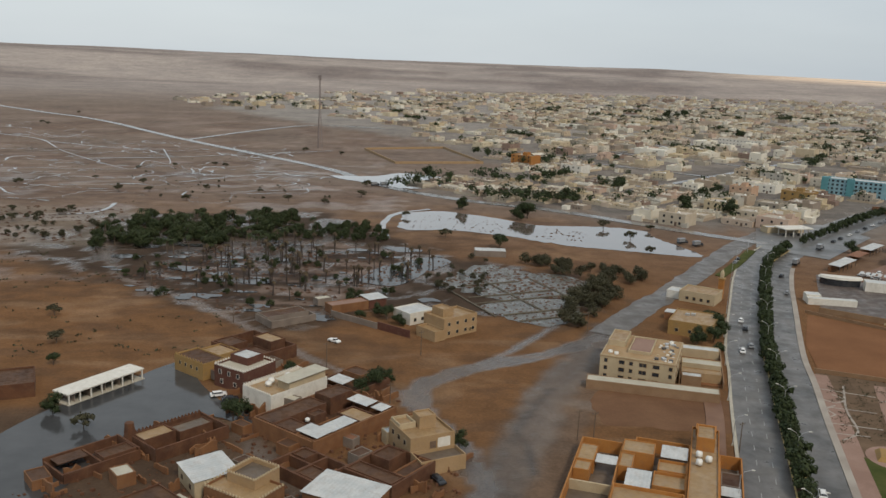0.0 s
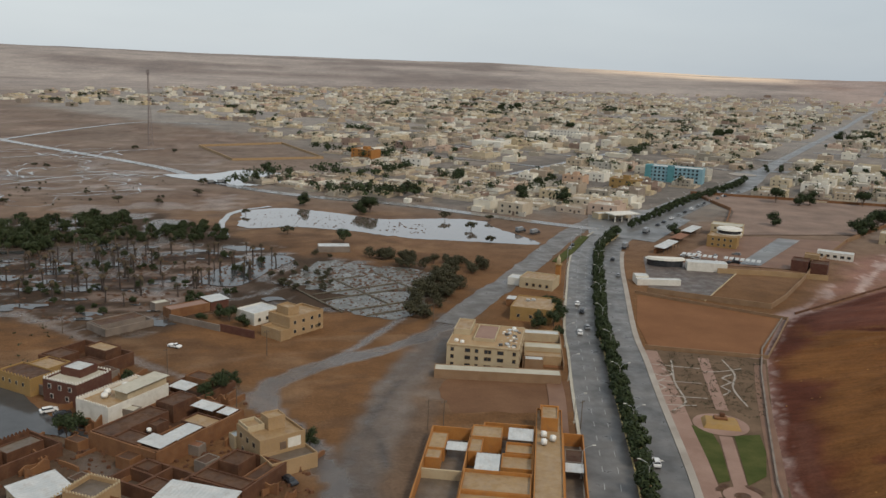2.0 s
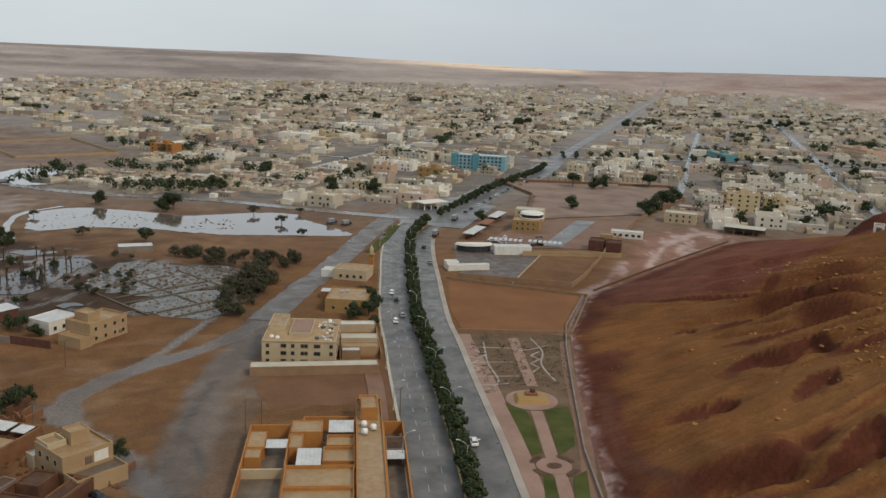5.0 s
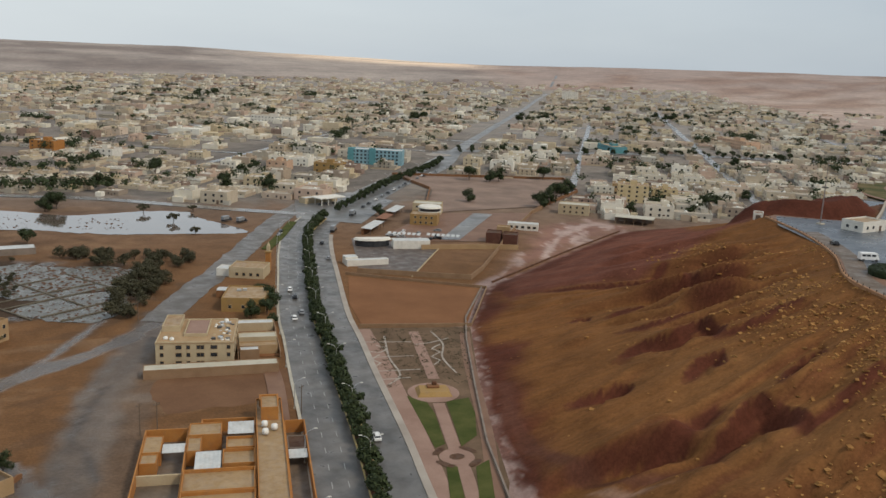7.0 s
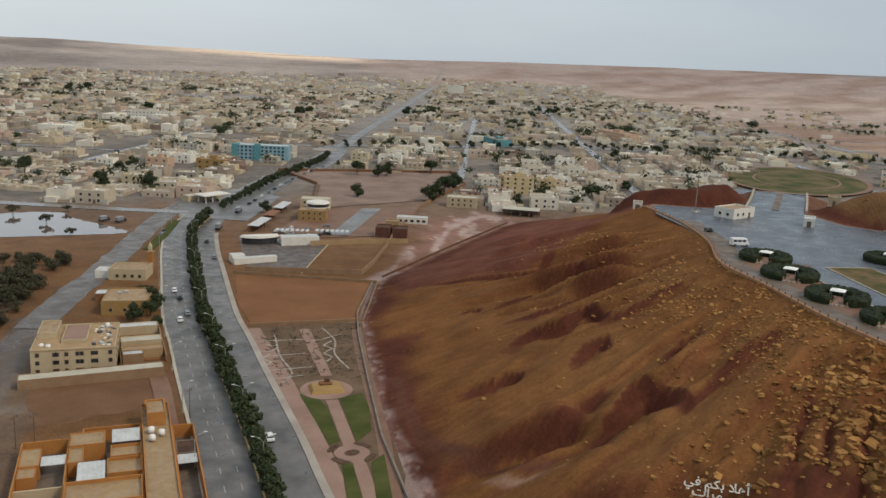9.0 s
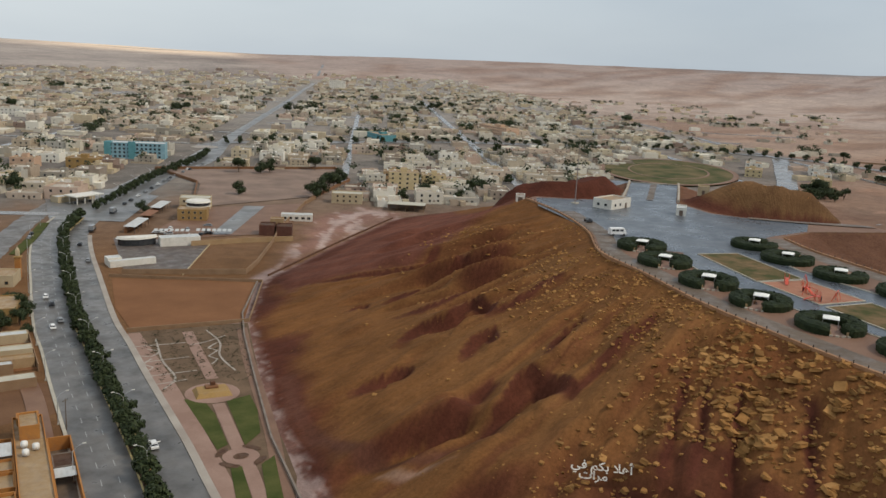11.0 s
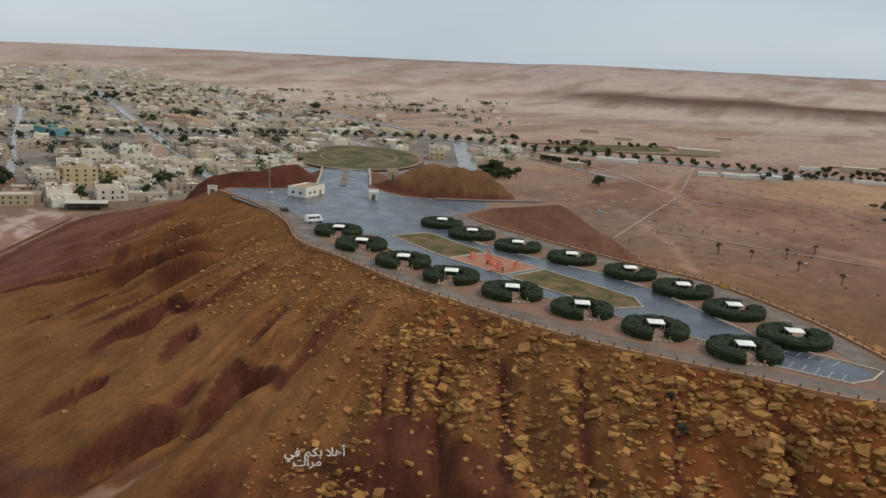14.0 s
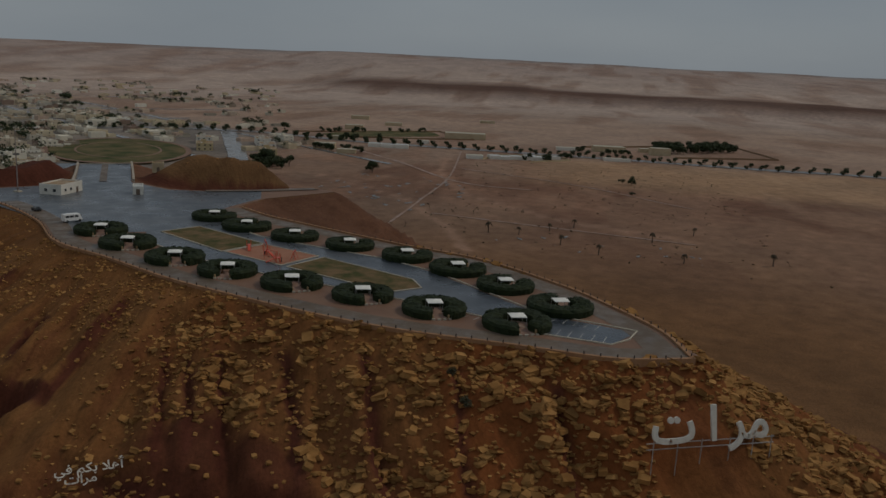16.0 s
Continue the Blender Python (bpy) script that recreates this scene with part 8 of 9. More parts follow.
# lane dashes
dashes = tagged(new("lane_markings"), "white lane dashes on the wet road", "road marking", kind="structure")
dash = None
for off in (-5.6, -9.4):
    for x, y, a in along(MEDIAN, 9.0, 2.0, off):
        if dash is None:
            bm = bmesh.new()
            vs = [bm.verts.new(c) for c in ((-1.6, -0.09, 0), (1.6, -0.09, 0), (1.6, 0.09, 0), (-1.6, 0.09, 0))]
            bm.faces.new(vs)
            ob = part("dash", bm, M["white_line"], dashes)
            dash = ob.data
        else:
            ob = new("dash", dash)
            ob.parent = dashes
        ob.matrix_basis = Matrix.Translation((x, y, height(x, y) + 0.22)) @ Matrix.Rotation(a, 4, "Z")


def lamp(arms, label):
    root = new("street_lamp")
    v, f = [], []
    tube(v, f, [(0, 0, 0), (0, 0, 4), (0, 0, 7.2)], [0.13, 0.1, 0.08], 6)
    link("pole", v, f, M["steel"], root)
    for s in arms:
        v, f = [], []
        tube(v, f, [(0, 0, 7.0), (0, s * 0.7, 8.1), (0, s * 2.2, 8.8)], [0.07, 0.06, 0.05], 5)
        arm = link("arm", v, f, M["steel"], root)
        box_part("lamp_head", 0, s * 2.5, 8.75, 0.3, 0.8, 0.16, M["white_paint"], arm, "flat lamp head", 0.04)
    box_part("footing", 0, 0, -0.2, 0.5, 0.5, 0.6, M["kerb"], root)
    return tagged(root, label, "street lamp")


double_lamp, single_lamp = Kind([lamp((-1, 1), "galvanised double-armed street lamp in the median")]), Kind([lamp((-1,), "galvanised single-armed street lamp at the kerb")])
for x, y, a in along(MEDIAN, 33, 20):
    double_lamp.put(x, y, 0.4, a, 1.0, "median street lamps")
for x, y, a in along(MEDIAN, 33, 26, -14.8):
    single_lamp.put(x, y, 0.1, a, 1.0, "kerb street lamps")
for x, y, a in along(AVENUE[:60], 40, 30):
    double_lamp.put(x, y, 0.3, a, 1.0, "median street lamps")


def utility_pole(label):
    root = new("utility_pole")
    v, f = [], []
    tube(v, f, [(0, 0, -0.3), (0, 0, 8.6)], [0.16, 0.1], 6)
    link("pole", v, f, M["bark"], root)
    box_part("crossarm", 0, 0, 7.9, 1.8, 0.12, 0.14, M["bark"], root)
    for x in (-0.8, 0, 0.8):
        box_part("insulator", x, 0, 8.04, 0.12, 0.12, 0.25, M["steel_dark"], root)
    return tagged(root, label, "utility pole")


poles = Kind([utility_pole("weathered wooden utility pole with a crossarm")])
for x, y in ((-13, 224), (-35, 256), (-6, 272), (37, 210), (41, 209), (54, 303), (78, 206), (-75, 300), (-120, 345)):
    poles.put(x, y, 0, 0.5, 1.0, "utility poles")


def car(paint, label, pickup=False, box=False):
    """Body, cabin with windows, wheels; a pick-up has an open bed, a lorry a box."""
    root = new("car" if not box else "lorry")
    ln, w = (4.7, 1.85) if not box else (7.5, 2.4)
    k = 1.0 if not box else 1.4
    bm = bmesh.new()
    prof = [(-ln / 2, 0.35), (-ln / 2, 0.85), (-ln / 2 + 0.2, 0.98), (ln / 2 - 1.3, 0.98), (ln / 2 - 0.2, 0.85), (ln / 2, 0.7), (ln / 2, 0.35)]
    a_, b_ = [bm.verts.new((x, -w / 2, z * k)) for x, z in prof], [bm.verts.new((x, w / 2, z * k)) for x, z in prof]
    for i in range(len(prof)):
        j = (i + 1) % len(prof)
        bm.faces.new((a_[i], a_[j], b_[j], b_[i]))
    bm.faces.new(a_[::-1])
    bm.faces.new(b_)
    part("body", bm, paint, root)
    x0, x1 = (-0.2, 1.2) if pickup else ((2.0, 3.6) if box else (-2.0, 1.2))
    for nm, mt, z0, z1, g in (("glazing", M["glass"], 0.96 * k, 1.4 * k, 0.12), ("cabin_roof", paint, 1.4 * k, 1.52 * k, 0.3)):
        bm = bmesh.new()
        lo = [bm.verts.new(c) for c in ((x0 + g, -w / 2 + g, z0), (x1 - g, -w / 2 + g, z0), (x1 - g, w / 2 - g, z0), (x0 + g, w / 2 - g, z0))]
        g2 = g + 0.16
        hi = [bm.verts.new(c) for c in ((x0 + g2, -w / 2 + g2, z1), (x1 - g2 * 1.7, -w / 2 + g2, z1), (x1 - g2 * 1.7, w / 2 - g2, z1), (x0 + g2, w / 2 - g2, z1))]
        for i in range(4):
            bm.faces.new((lo[i], lo[(i + 1) % 4], hi[(i + 1) % 4], hi[i]))
        bm.faces.new(hi)
        part(nm, bm, mt, root)
    if box:
        box_part("cargo_box", -1.2, 0, 1.2, 5.0, 2.4, 2.2, M["car_grey"], root, "grey cargo box", 0.05)
    for x in (-ln / 2 + 0.9, ln / 2 - 0.9):
        for y in (-w / 2 + 0.1, w / 2 - 0.1):
            bm = bmesh.new()
            bmesh.ops.create_cone(bm, cap_ends=True, segments=12, radius1=0.34 * k, radius2=0.34 * k, depth=0.24)
            bmesh.ops.transform(bm, matrix=Matrix.Translation((x, y, 0.34 * k)) @ Matrix.Rotation(math.pi / 2, 4, "X"), verts=bm.verts[:])
            part("wheel", bm, M["rubber"], root)
    return tagged(root, label, "car" if not box else "lorry")


white_car, dark_car, grey_car = Kind([car(M["car_white"], "white estate car on wet asphalt")]), Kind([car(M["car_dark"], "dark saloon car on wet ground")]), Kind([car(M["car_grey"], "grey car standing by the road")])
pickup_car, lorry = Kind([car(M["car_white"], "white pick-up with a small cab", True)]), Kind([car(M["car_dark"], "dark box lorry on the avenue", box=True)])
for kind, x, y, z, deg in ((white_car, 106, 288, 0.2, 75), (grey_car, 111, 294, 0.2, 75), (dark_car, 116, 315, 0.2, 72), (dark_car, 164, 406, 0.2, 60), (grey_car, 154, 373, 0.2, 65), (white_car, 90, 184, 0.2, 74),
                           (white_car, -62, 230, 0.2, 25), (dark_car, -58, 227, 0.2, 25), (pickup_car, -36, 282, 0.05, -35), (dark_car, 1, 184, 0.05, -60), (dark_car, -42, 217, 0.2, 40),
                           (grey_car, 229, 23, HP + 0.1, 45), (dark_car, 268, 188, HP + 0.1, 55), (lorry, 182, 434, 0.3, 55), (lorry, 212, 476, 0.35, 50), (dark_car, 230, 500, 0.35, 50), (grey_car, 150, 432, 0.3, 62), (dark_car, 154, 440, 0.3, 62),
                           (grey_car, 300, 580, 0.4, 45), (white_car, 340, 625, 0.4, 45), (dark_car, 265, 560, 0.4, 225), (white_car, 118, 326, 0.2, 70)):
    kind.put(x, y, z, radians(deg), 1.0)


def van_(label):
    """A tall box-bodied van: bevelled body, windscreen, side glass, bumper and wheels."""
    root = new("van")
    bm = bmesh.new()
    bmesh.ops.create_cube(bm, size=1.0)
    for v in bm.verts:
        x, y, z = v.co
        v.co = Vector((x * 5.6 - (0.9 if x > 0 and z > 0 else 0), y * (2.0 - 0.12 * (z > 0)), 0.45 + (z + 0.5) * 2.0))
    bmesh.ops.bevel(bm, geom=bm.edges[:], offset=0.14, segments=2, affect="EDGES")
    part("body", bm, M["car_white"], root)
    bm = bmesh.new()
    vs = [bm.verts.new(c) for c in ((2.42, -0.8, 1.5), (2.42, 0.8, 1.5), (2.06, 0.75, 2.22), (2.06, -0.75, 2.22))]
    bm.faces.new(vs)
    bmesh.ops.solidify(bm, geom=bm.faces[:], thickness=-0.06)
    part("windscreen", bm, M["glass"], root)
    for y in (-1, 1):
        for x in (-1.8, -0.5, 0.9):
            box_part("side_window", x, y * 0.965, 1.45, 1.1, 0.06, 0.6, M["glass"], root)
    box_part("bumper", 2.75, 0, 0.4, 0.2, 1.9, 0.3, M["car_grey"], root)
    for x in (-1.8, 1.8):
        for y in (-0.9, 0.9):
            bm = bmesh.new()
            bmesh.ops.create_cone(bm, cap_ends=True, segments=12, radius1=0.38, radius2=0.38, depth=0.24)
            bmesh.ops.transform(bm, matrix=Matrix.Translation((x, y, 0.38)) @ Matrix.Rotation(math.pi / 2, 4, "X"), verts=bm.verts[:])
            part("wheel", bm, M["rubber"], root)
    return tagged(root, label, "van")


van = van_("white box-shaped van parked on the wet plaza")
van.matrix_basis = Matrix.Translation((255, 166, HP + 0.08)) @ Matrix.Rotation(radians(-30), 4, "Z") @ Matrix.Diagonal((1.15, 1.15, 1.15, 1))
for x, y in ((-47, 662), (-54, 660), (135, 478), (142, 472)):
    lorry.put(x, y, 0.45, 0.5, 0.9)
rng_c = random.Random(31)
for k in range(14):
    x, y = 206 + rng_c.uniform(0, 34), 392 + rng_c.uniform(0, 30)
    (white_car, dark_car, grey_car, pickup_car)[k % 4].put(x, y, 0.1, 0.9 + rng_c.choice((0, 1.57)), 1.0, "cars in the works yard")
for k, (x, y, a) in enumerate(along(AVENUE, 17.0, 60, 10.5)[:12]):
    (dark_car, white_car, grey_car)[k % 3].put(x, y, 0.3, a, 1.0, "cars along the avenue")
strip = ribbon("verge_lawn", spline([(133, 402), (150, 430), (170, 466)], 4), -2.4, 2.4, 0.5, M["lawn"], "narrow green verge with a kerb", thick=0.4, category="lawn")
ribbon("left_pavement", spline([(74, 200), (82, 228), (86, 246)], 4), -6.0, -1.0, 0.3, M["tan_paving"], "tan pavement slab beside the road", thick=0.4, category="pavement")

# ---- lattice telecom tower ----
tw = place("telecom_tower", "tall slender lattice telecom tower", -138, 935, 20, "tower")
for k in range(3):
    a = k * 2 * math.pi / 3
    v, f = [], []
    tube(v, f, [(3.2 * math.cos(a), 3.2 * math.sin(a), -0.5), (1.0 * math.cos(a), 1.0 * math.sin(a), 45), (0.6 * math.cos(a), 0.6 * math.sin(a), 77)], [0.3, 0.26, 0.2], 5)
    link("leg", v, f, M["tower_steel"], tw)
v, f = [], []
for k in range(22):
    z0, z1 = k * 3.5, (k + 1) * 3.5
    q = lambda z: 3.2 - 2.2 * min(z, 45) / 45 - 0.4 * max(0, z - 45) / 32
    for s in range(3):
        a0, a1 = s * 2 * math.pi / 3, (s + 1) * 2 * math.pi / 3
        tube(v, f, [(q(z0) * math.cos(a0), q(z0) * math.sin(a0), z0), (q(z1) * math.cos(a1), q(z1) * math.sin(a1), z1)], [0.12, 0.12], 4)
        tube(v, f, [(q(z1) * math.cos(a0), q(z1) * math.sin(a0), z1), (q(z1) * math.cos(a1), q(z1) * math.sin(a1), z1)], [0.1, 0.1], 4)
link("bracing", v, f, M["tower_steel"], tw)
for z in (72, 75):
    for s in range(3):
        a = s * 2.09 + 0.4
        box_part("antenna", 1.5 * math.cos(a), 1.5 * math.sin(a), z, 0.5, 0.9, 2.4, M["tower_steel"], tw, "", 0.05, a)

# ---- planting ----
rng = random.Random(23)
for x, y, a in along(MEDIAN, 4.6, 3.0):
    median_tree.put(x + rng.uniform(-0.3, 0.3), y + rng.uniform(-0.3, 0.3), 0.42, rng.uniform(0, 6), rng.uniform(0.85, 1.22), "trees in the median")
for x, y, a in along(AVENUE, 10.5, 26)[:29]:
    median_tree.put(x, y, 0.3, rng.uniform(0, 6), rng.uniform(1.05, 1.35), "trees in the median")
for off in (-12, 12):
    for x, y, a in along(EASTROAD, 16.5, 30, off):
        town_tree.put(x, y, height(x, y), rng.uniform(0, 6), rng.uniform(0.85, 1.25), "trees along the ring road")
for x, y, s in ((92, 295, 0.75), (99, 298, 0.7), (103, 305, 0.85), (105, 313, 0.8), (104, 320, 0.7), (97, 286, 0.5), (6, 203, 0.6), (-18, 240, 0.7), (-22, 236, 0.6), (-15, 246, 0.55), (-54, 214, 0.75), (-52, 218, 0.6), (-102, 214, 0.7), (-118, 250, 0.5), (-46, 252, 0.5),
                (50, 546, 1.1), (53, 542, 1.2), (46, 536, 1.0), (12, 566, 1.0), (30, 447, 0.95), (-14, 722, 1.3), (88, 625, 1.1), (141, 698, 1.2), (216, 686, 1.2), (197, 590, 1.2), (170, 607, 1.1), (348, 469, 1.5), (362, 480, 1.5), (379, 493, 1.6), (392, 504, 1.4), (405, 513, 1.3),
                (369, 597, 1.4), (381, 584, 1.3), (392, 588, 1.3), (433, 583, 1.5), (311, 502, 1.2), (396, 433, 1.0), (418, 434, 1.2), (420, 423, 1.1), (430, 411, 1.0), (463, 434, 1.2), (476, 430, 1.2), (464, 513, 1.3), (463, 499, 1.2), (532, 454, 1.1), (695, 612, 1.4), (800, 642, 1.3),
                (564, 634, 1.3), (168, 595, 1.2), (194, 576, 1.1), (200, 663, 1.2), (92, 612, 1.1), (136, 675, 1.2), (645, 1215, 2.0), (632, 1200, 1.8), (661, 1216, 1.9), (884, 1195, 1.9), (830, 1192, 1.8), (429, 1274, 1.8), (1220, 1239, 2.0), (1173, 1236, 2.0), (1259, 1241, 1.8), (1200, 1238, 1.9),
                (450, 1794, 2.2), (488, 1806, 2.2), (470, 1800, 2.0), (724, 277, 1.6), (734, 284, 1.5), (716, 272, 1.3), (745, 290, 1.4), (727, 185, 1.2), (738, 190, 1.0), (771, -38, 1.0), (1079, 394, 1.3), (227, 470, 1.0), (10, 300, 0.5), (-20, 310, 0.7), (-15, 304, 0.6), (-24, 316, 0.6), (-30, 308, 0.5)):
    big_tree.put(x, y, height(x, y), rng.uniform(0, 6), s * rng.uniform(0.9, 1.1))
for x, y in ((-224, 585), (-222, 628), (-253, 705), (-231, 732), (-222, 505), (-105, 572), (-80, 567), (-170, 608), (-131, 604), (-59, 602), (-560, 1318), (-513, 1096), (-500, 1085), (-106, 870), (-145, 884), (97, 517), (107, 485), (125, 514), (-205, 590), (-190, 740), (-200, 745), (-262, 640), (-60, 655), (-330, 560), (-300, 600),
             (-230, 480), (-240, 470), (-255, 500), (-170, 560), (771, -30), (699, -36), (110, 448), (-24, 530), (1, 470), (-90, 205), (-140, 300), (-126, 270)):
    acacia.put(x, y, height(x, y), rng.uniform(0, 6), rng.uniform(0.7, 1.25), "acacias on the plain")
for x, y in ((496, 55), (497, 37), (516, 20), (477, 12), (534, 6), (458, -9), (506, -40), (540, -67), (454, -53), (467, -100)):
    young_palm.put(x, y, height(x, y), rng.uniform(0, 6), rng.uniform(0.9, 1.3), "palms on the plain")


def fill(kind, poly, count, lo, hi, group, avoid=()):
    xs_, ys_ = [p[0] for p in poly], [p[1] for p in poly]
    done, tries = 0, 0
    while done < count and tries < count * 30:
        tries += 1
        x, y = rng.uniform(min(xs_), max(xs_)), rng.uniform(min(ys_), max(ys_))
        if poly_info(np.array([x]), np.array([y]), poly)[2][0]:
            kind.put(x, y, 0.0, rng.uniform(0, 6), rng.uniform(lo, hi), group)
            done += 1


fill(grove_tree, [(-172, 400), (-188, 480), (-150, 505), (-84, 522), (-72, 470), (-100, 420)], 120, 0.7, 1.05, "trees of the old garden")
fill(green_palm, [(-172, 400), (-188, 480), (-84, 522), (-60, 450), (-100, 400)], 45, 0.8, 1.1, "palms of the old garden")
fill(grove_tree, [(-80, 452), (-74, 480), (-46, 500), (-26, 470), (-30, 448)], 60, 0.5, 0.68, "orchard trees")
fill(burnt_palm, [(-130, 352), (-110, 420), (-60, 440), (-10, 420), (0, 400), (-20, 360), (-60, 330)], 90, 0.75, 1.25, "burnt palms")
fill(grove_tree, [(-130, 340), (-150, 400), (-60, 440), (0, 415), (-20, 350), (-60, 300)], 70, 0.25, 0.55, "scrub in the burnt garden")
scrub = Kind([tree(s, 4.2, 3.2, 0.3, M["leaf_olive"], "grey-olive tamarisk bush beside wet ground", 110, 0.27, category="shrub", name="shrub", low=1.0) for s in (81, 82, 83)])
fill(scrub, [(36, 416), (60, 415), (98, 395), (96, 384), (70, 372), (55, 392)], 38, 0.8, 1.3, "tamarisk bushes")
fill(scrub, [(46, 310), (56, 352), (72, 378), (82, 372), (66, 330), (54, 306)], 34, 0.8, 1.35, "tamarisk bushes")
fill(scrub, [(-290, 420), (-300, 500), (-195, 500), (-175, 430)], 46, 0.5, 1.0, "scrub by the plain")
fill(scrub, [(-12, 350), (18, 350), (24, 412), (10, 425), (-5, 400)], 20, 0.4, 0.8, "scrub by the flooded plots")
fill(scrub, [(-240, 540), (-260, 760), (-100, 640), (-60, 570)], 22, 0.25, 0.5, "scrub on the plain")
for x, y, s in ((160, 20, 0.55), (166, 24, 0.4), (214, -20, 0.5)):
    scrub.put(x, y, height(x, y) - 0.2, 0.3, s, "bushes on the hill")

for x0, y0, x1, y1, n_, lo, hi in ((1110, -80, 1210, -190, 46, 1.4, 2.1), (1180, -90, 1290, -190, 26, 1.3, 1.9), (985, 330, 1040, 250, 10, 1.0, 1.4), (700, 268, 760, 300, 14, 1.2, 1.7), (905, 60, 990, 20, 9, 0.9, 1.3), (1060, 20, 1070, -60, 10, 0.9, 1.2), (860, 240, 920, 300, 10, 1.0, 1.4), (1090, 360, 1220, 225, 14, 0.9, 1.3)):
    for _ in range(n_):
        t_ = rng.random()
        x, y = x0 + (x1 - x0) * t_ + rng.gauss(0, 9), y0 + (y1 - y0) * t_ + rng.gauss(0, 9)
        town_tree.put(x, y, height(x, y), rng.uniform(0, 6), rng.uniform(lo, hi), "trees of the farms")

# far tree clumps between the houses
tv, tf = [], []
spots = [(x, y) for r, x, y in good if 600 < r < 2400] + edge_spots
for k in range(2700):
    if k < 1200:
        x, y = rng.choice(spots)
        x, y = x + rng.uniform(-15, 15), y + rng.uniform(-15, 15)
    else:
        if k == 1200 or k % 16 == 4:
            gx0, gy0 = rng.choice(spots)
            row_a, row_l = GA + rng.choice((0, 1.57)), rng.uniform(12, 45)
        t_ = rng.uniform(-1, 1) * row_l
        x, y = gx0 + t_ * math.cos(row_a) + rng.gauss(0, 4), gy0 + t_ * math.sin(row_a) + rng.gauss(0, 4)
    z, s = height(x, y), rng.uniform(2.2, 4.2)
    for _ in range(34):
        d = Vector((rng.gauss(0, 1), rng.gauss(0, 1), rng.gauss(0, 0.62)))
        leaf(tv, tf, Vector((x, y, z + 1.9 * s)) + d * s * 0.62, (d + Vector((0, 0, 0.8))).normalized(), rng.uniform(0.8, 1.5), rng)
tagged(link("far_trees", tv, tf, M["leaf_dark"]), "dark green trees scattered between far houses", "trees", kind="stuff")

# mud clumps, stubble and low banks in the flooded ground
cv, cf = [], []


def clump(x, y, z, s):
    k = len(cv)
    n_ = 6
    for i in range(n_):
        a = 2 * math.pi * i / n_
        cv.append((x + s * rng.uniform(0.6, 1.3) * math.cos(a), y + s * rng.uniform(0.6, 1.3) * math.sin(a), z))
    cv.append((x, y, z + s * rng.uniform(0.25, 0.6)))
    for i in range(n_):
        cf.append((k + i, k + (i + 1) % n_, k + n_))


for poly, n_, s0, s1 in (([(-20, 495), (-18, 540), (25, 535), (50, 505), (30, 490)], 170, 0.3, 0.9), ([(50, 480), (60, 510), (85, 500), (80, 470)], 60, 0.4, 1.2), ([(0, 374), (22, 408), (66, 384), (58, 352), (26, 344)], 620, 0.4, 1.3),
                         ([(14, 330), (22, 342), (56, 348), (50, 316), (36, 310)], 240, 0.3, 1.0), ([(-38, 366), (-30, 392), (-8, 418), (4, 410), (-20, 360)], 130, 0.4, 1.2), ([(-150, 360), (-110, 430), (-10, 420), (-20, 350), (-60, 300)], 700, 0.3, 1.3),
                         ([(-290, 410), (-300, 520), (-190, 520), (-170, 420)], 380, 0.4, 1.6)):
    xs_, ys_ = [p[0] for p in poly], [p[1] for p in poly]
    done = 0
    while done < n_:
        x, y = rng.uniform(min(xs_), max(xs_)), rng.uniform(min(ys_), max(ys_))
        if poly_info(np.array([x]), np.array([y]), poly)[2][0]:
            clump(x, y, 0.1, rng.uniform(s0, s1))
            done += 1
tagged(link("mud_clumps", cv, cf, M["mud_roof"]), "dark mud clumps and stubble in the flooded ground", "mud", kind="stuff")
M["bank"] = surf("earth_bank", (0.07, 0.056, 0.038), (0.11, 0.09, 0.06), 0.3, 2.0, 0.9, 0.4, 0.05)
bank_x, bank_y = np.array([0.9, 0.43]), np.array([-0.43, 0.9])
for k in (0, 1, 3, 4, 6):
    c0 = np.array([30.0, 352.0]) + bank_y * (k * 9.0 - 34)
    ribbon("earth_bank", spline([tuple(c0 - bank_x * (22 - abs(k - 3) * 2)), tuple(c0), tuple(c0 + bank_x * (24 - abs(k - 3) * 3))], 2.0), -0.5, 0.5, 0.45, M["bank"], "low earth bank between flooded plots", thick=0.3, category="bank", ragged=0.4)
for k in (0, 2, 4):
    c0 = np.array([30.0, 352.0]) + bank_x * (k * 11.0 - 22)
    ribbon("earth_bank", spline([tuple(c0 - bank_y * 26), tuple(c0), tuple(c0 + bank_y * 24)], 2.0), -0.4, 0.4, 0.44, M["bank"], "low earth bank between flooded plots", thick=0.3, category="bank", ragged=0.4)
pv, pf = [], []
done = 0
while done < 50:
    x, y = rng.uniform(-150, 0), rng.uniform(305, 440)
    if poly_info(np.array([x]), np.array([y]), GROVE)[2][0]:
        k, s_, n_ = len(pv), rng.uniform(1.2, 4.5), 11
        for i in range(n_):
            t_ = 2 * math.pi * i / n_
            q = s_ * rng.uniform(0.5, 1.2)
            pv.append((x + 1.9 * q * math.cos(t_), y + q * math.sin(t_), 0.24 + done * 0.0006))
        pf.append(tuple(range(k, k + n_)))
        done += 1
tagged(link("puddles", pv, pf, M["water_grey"]), "shallow puddles among burnt palms", "water", kind="stuff")
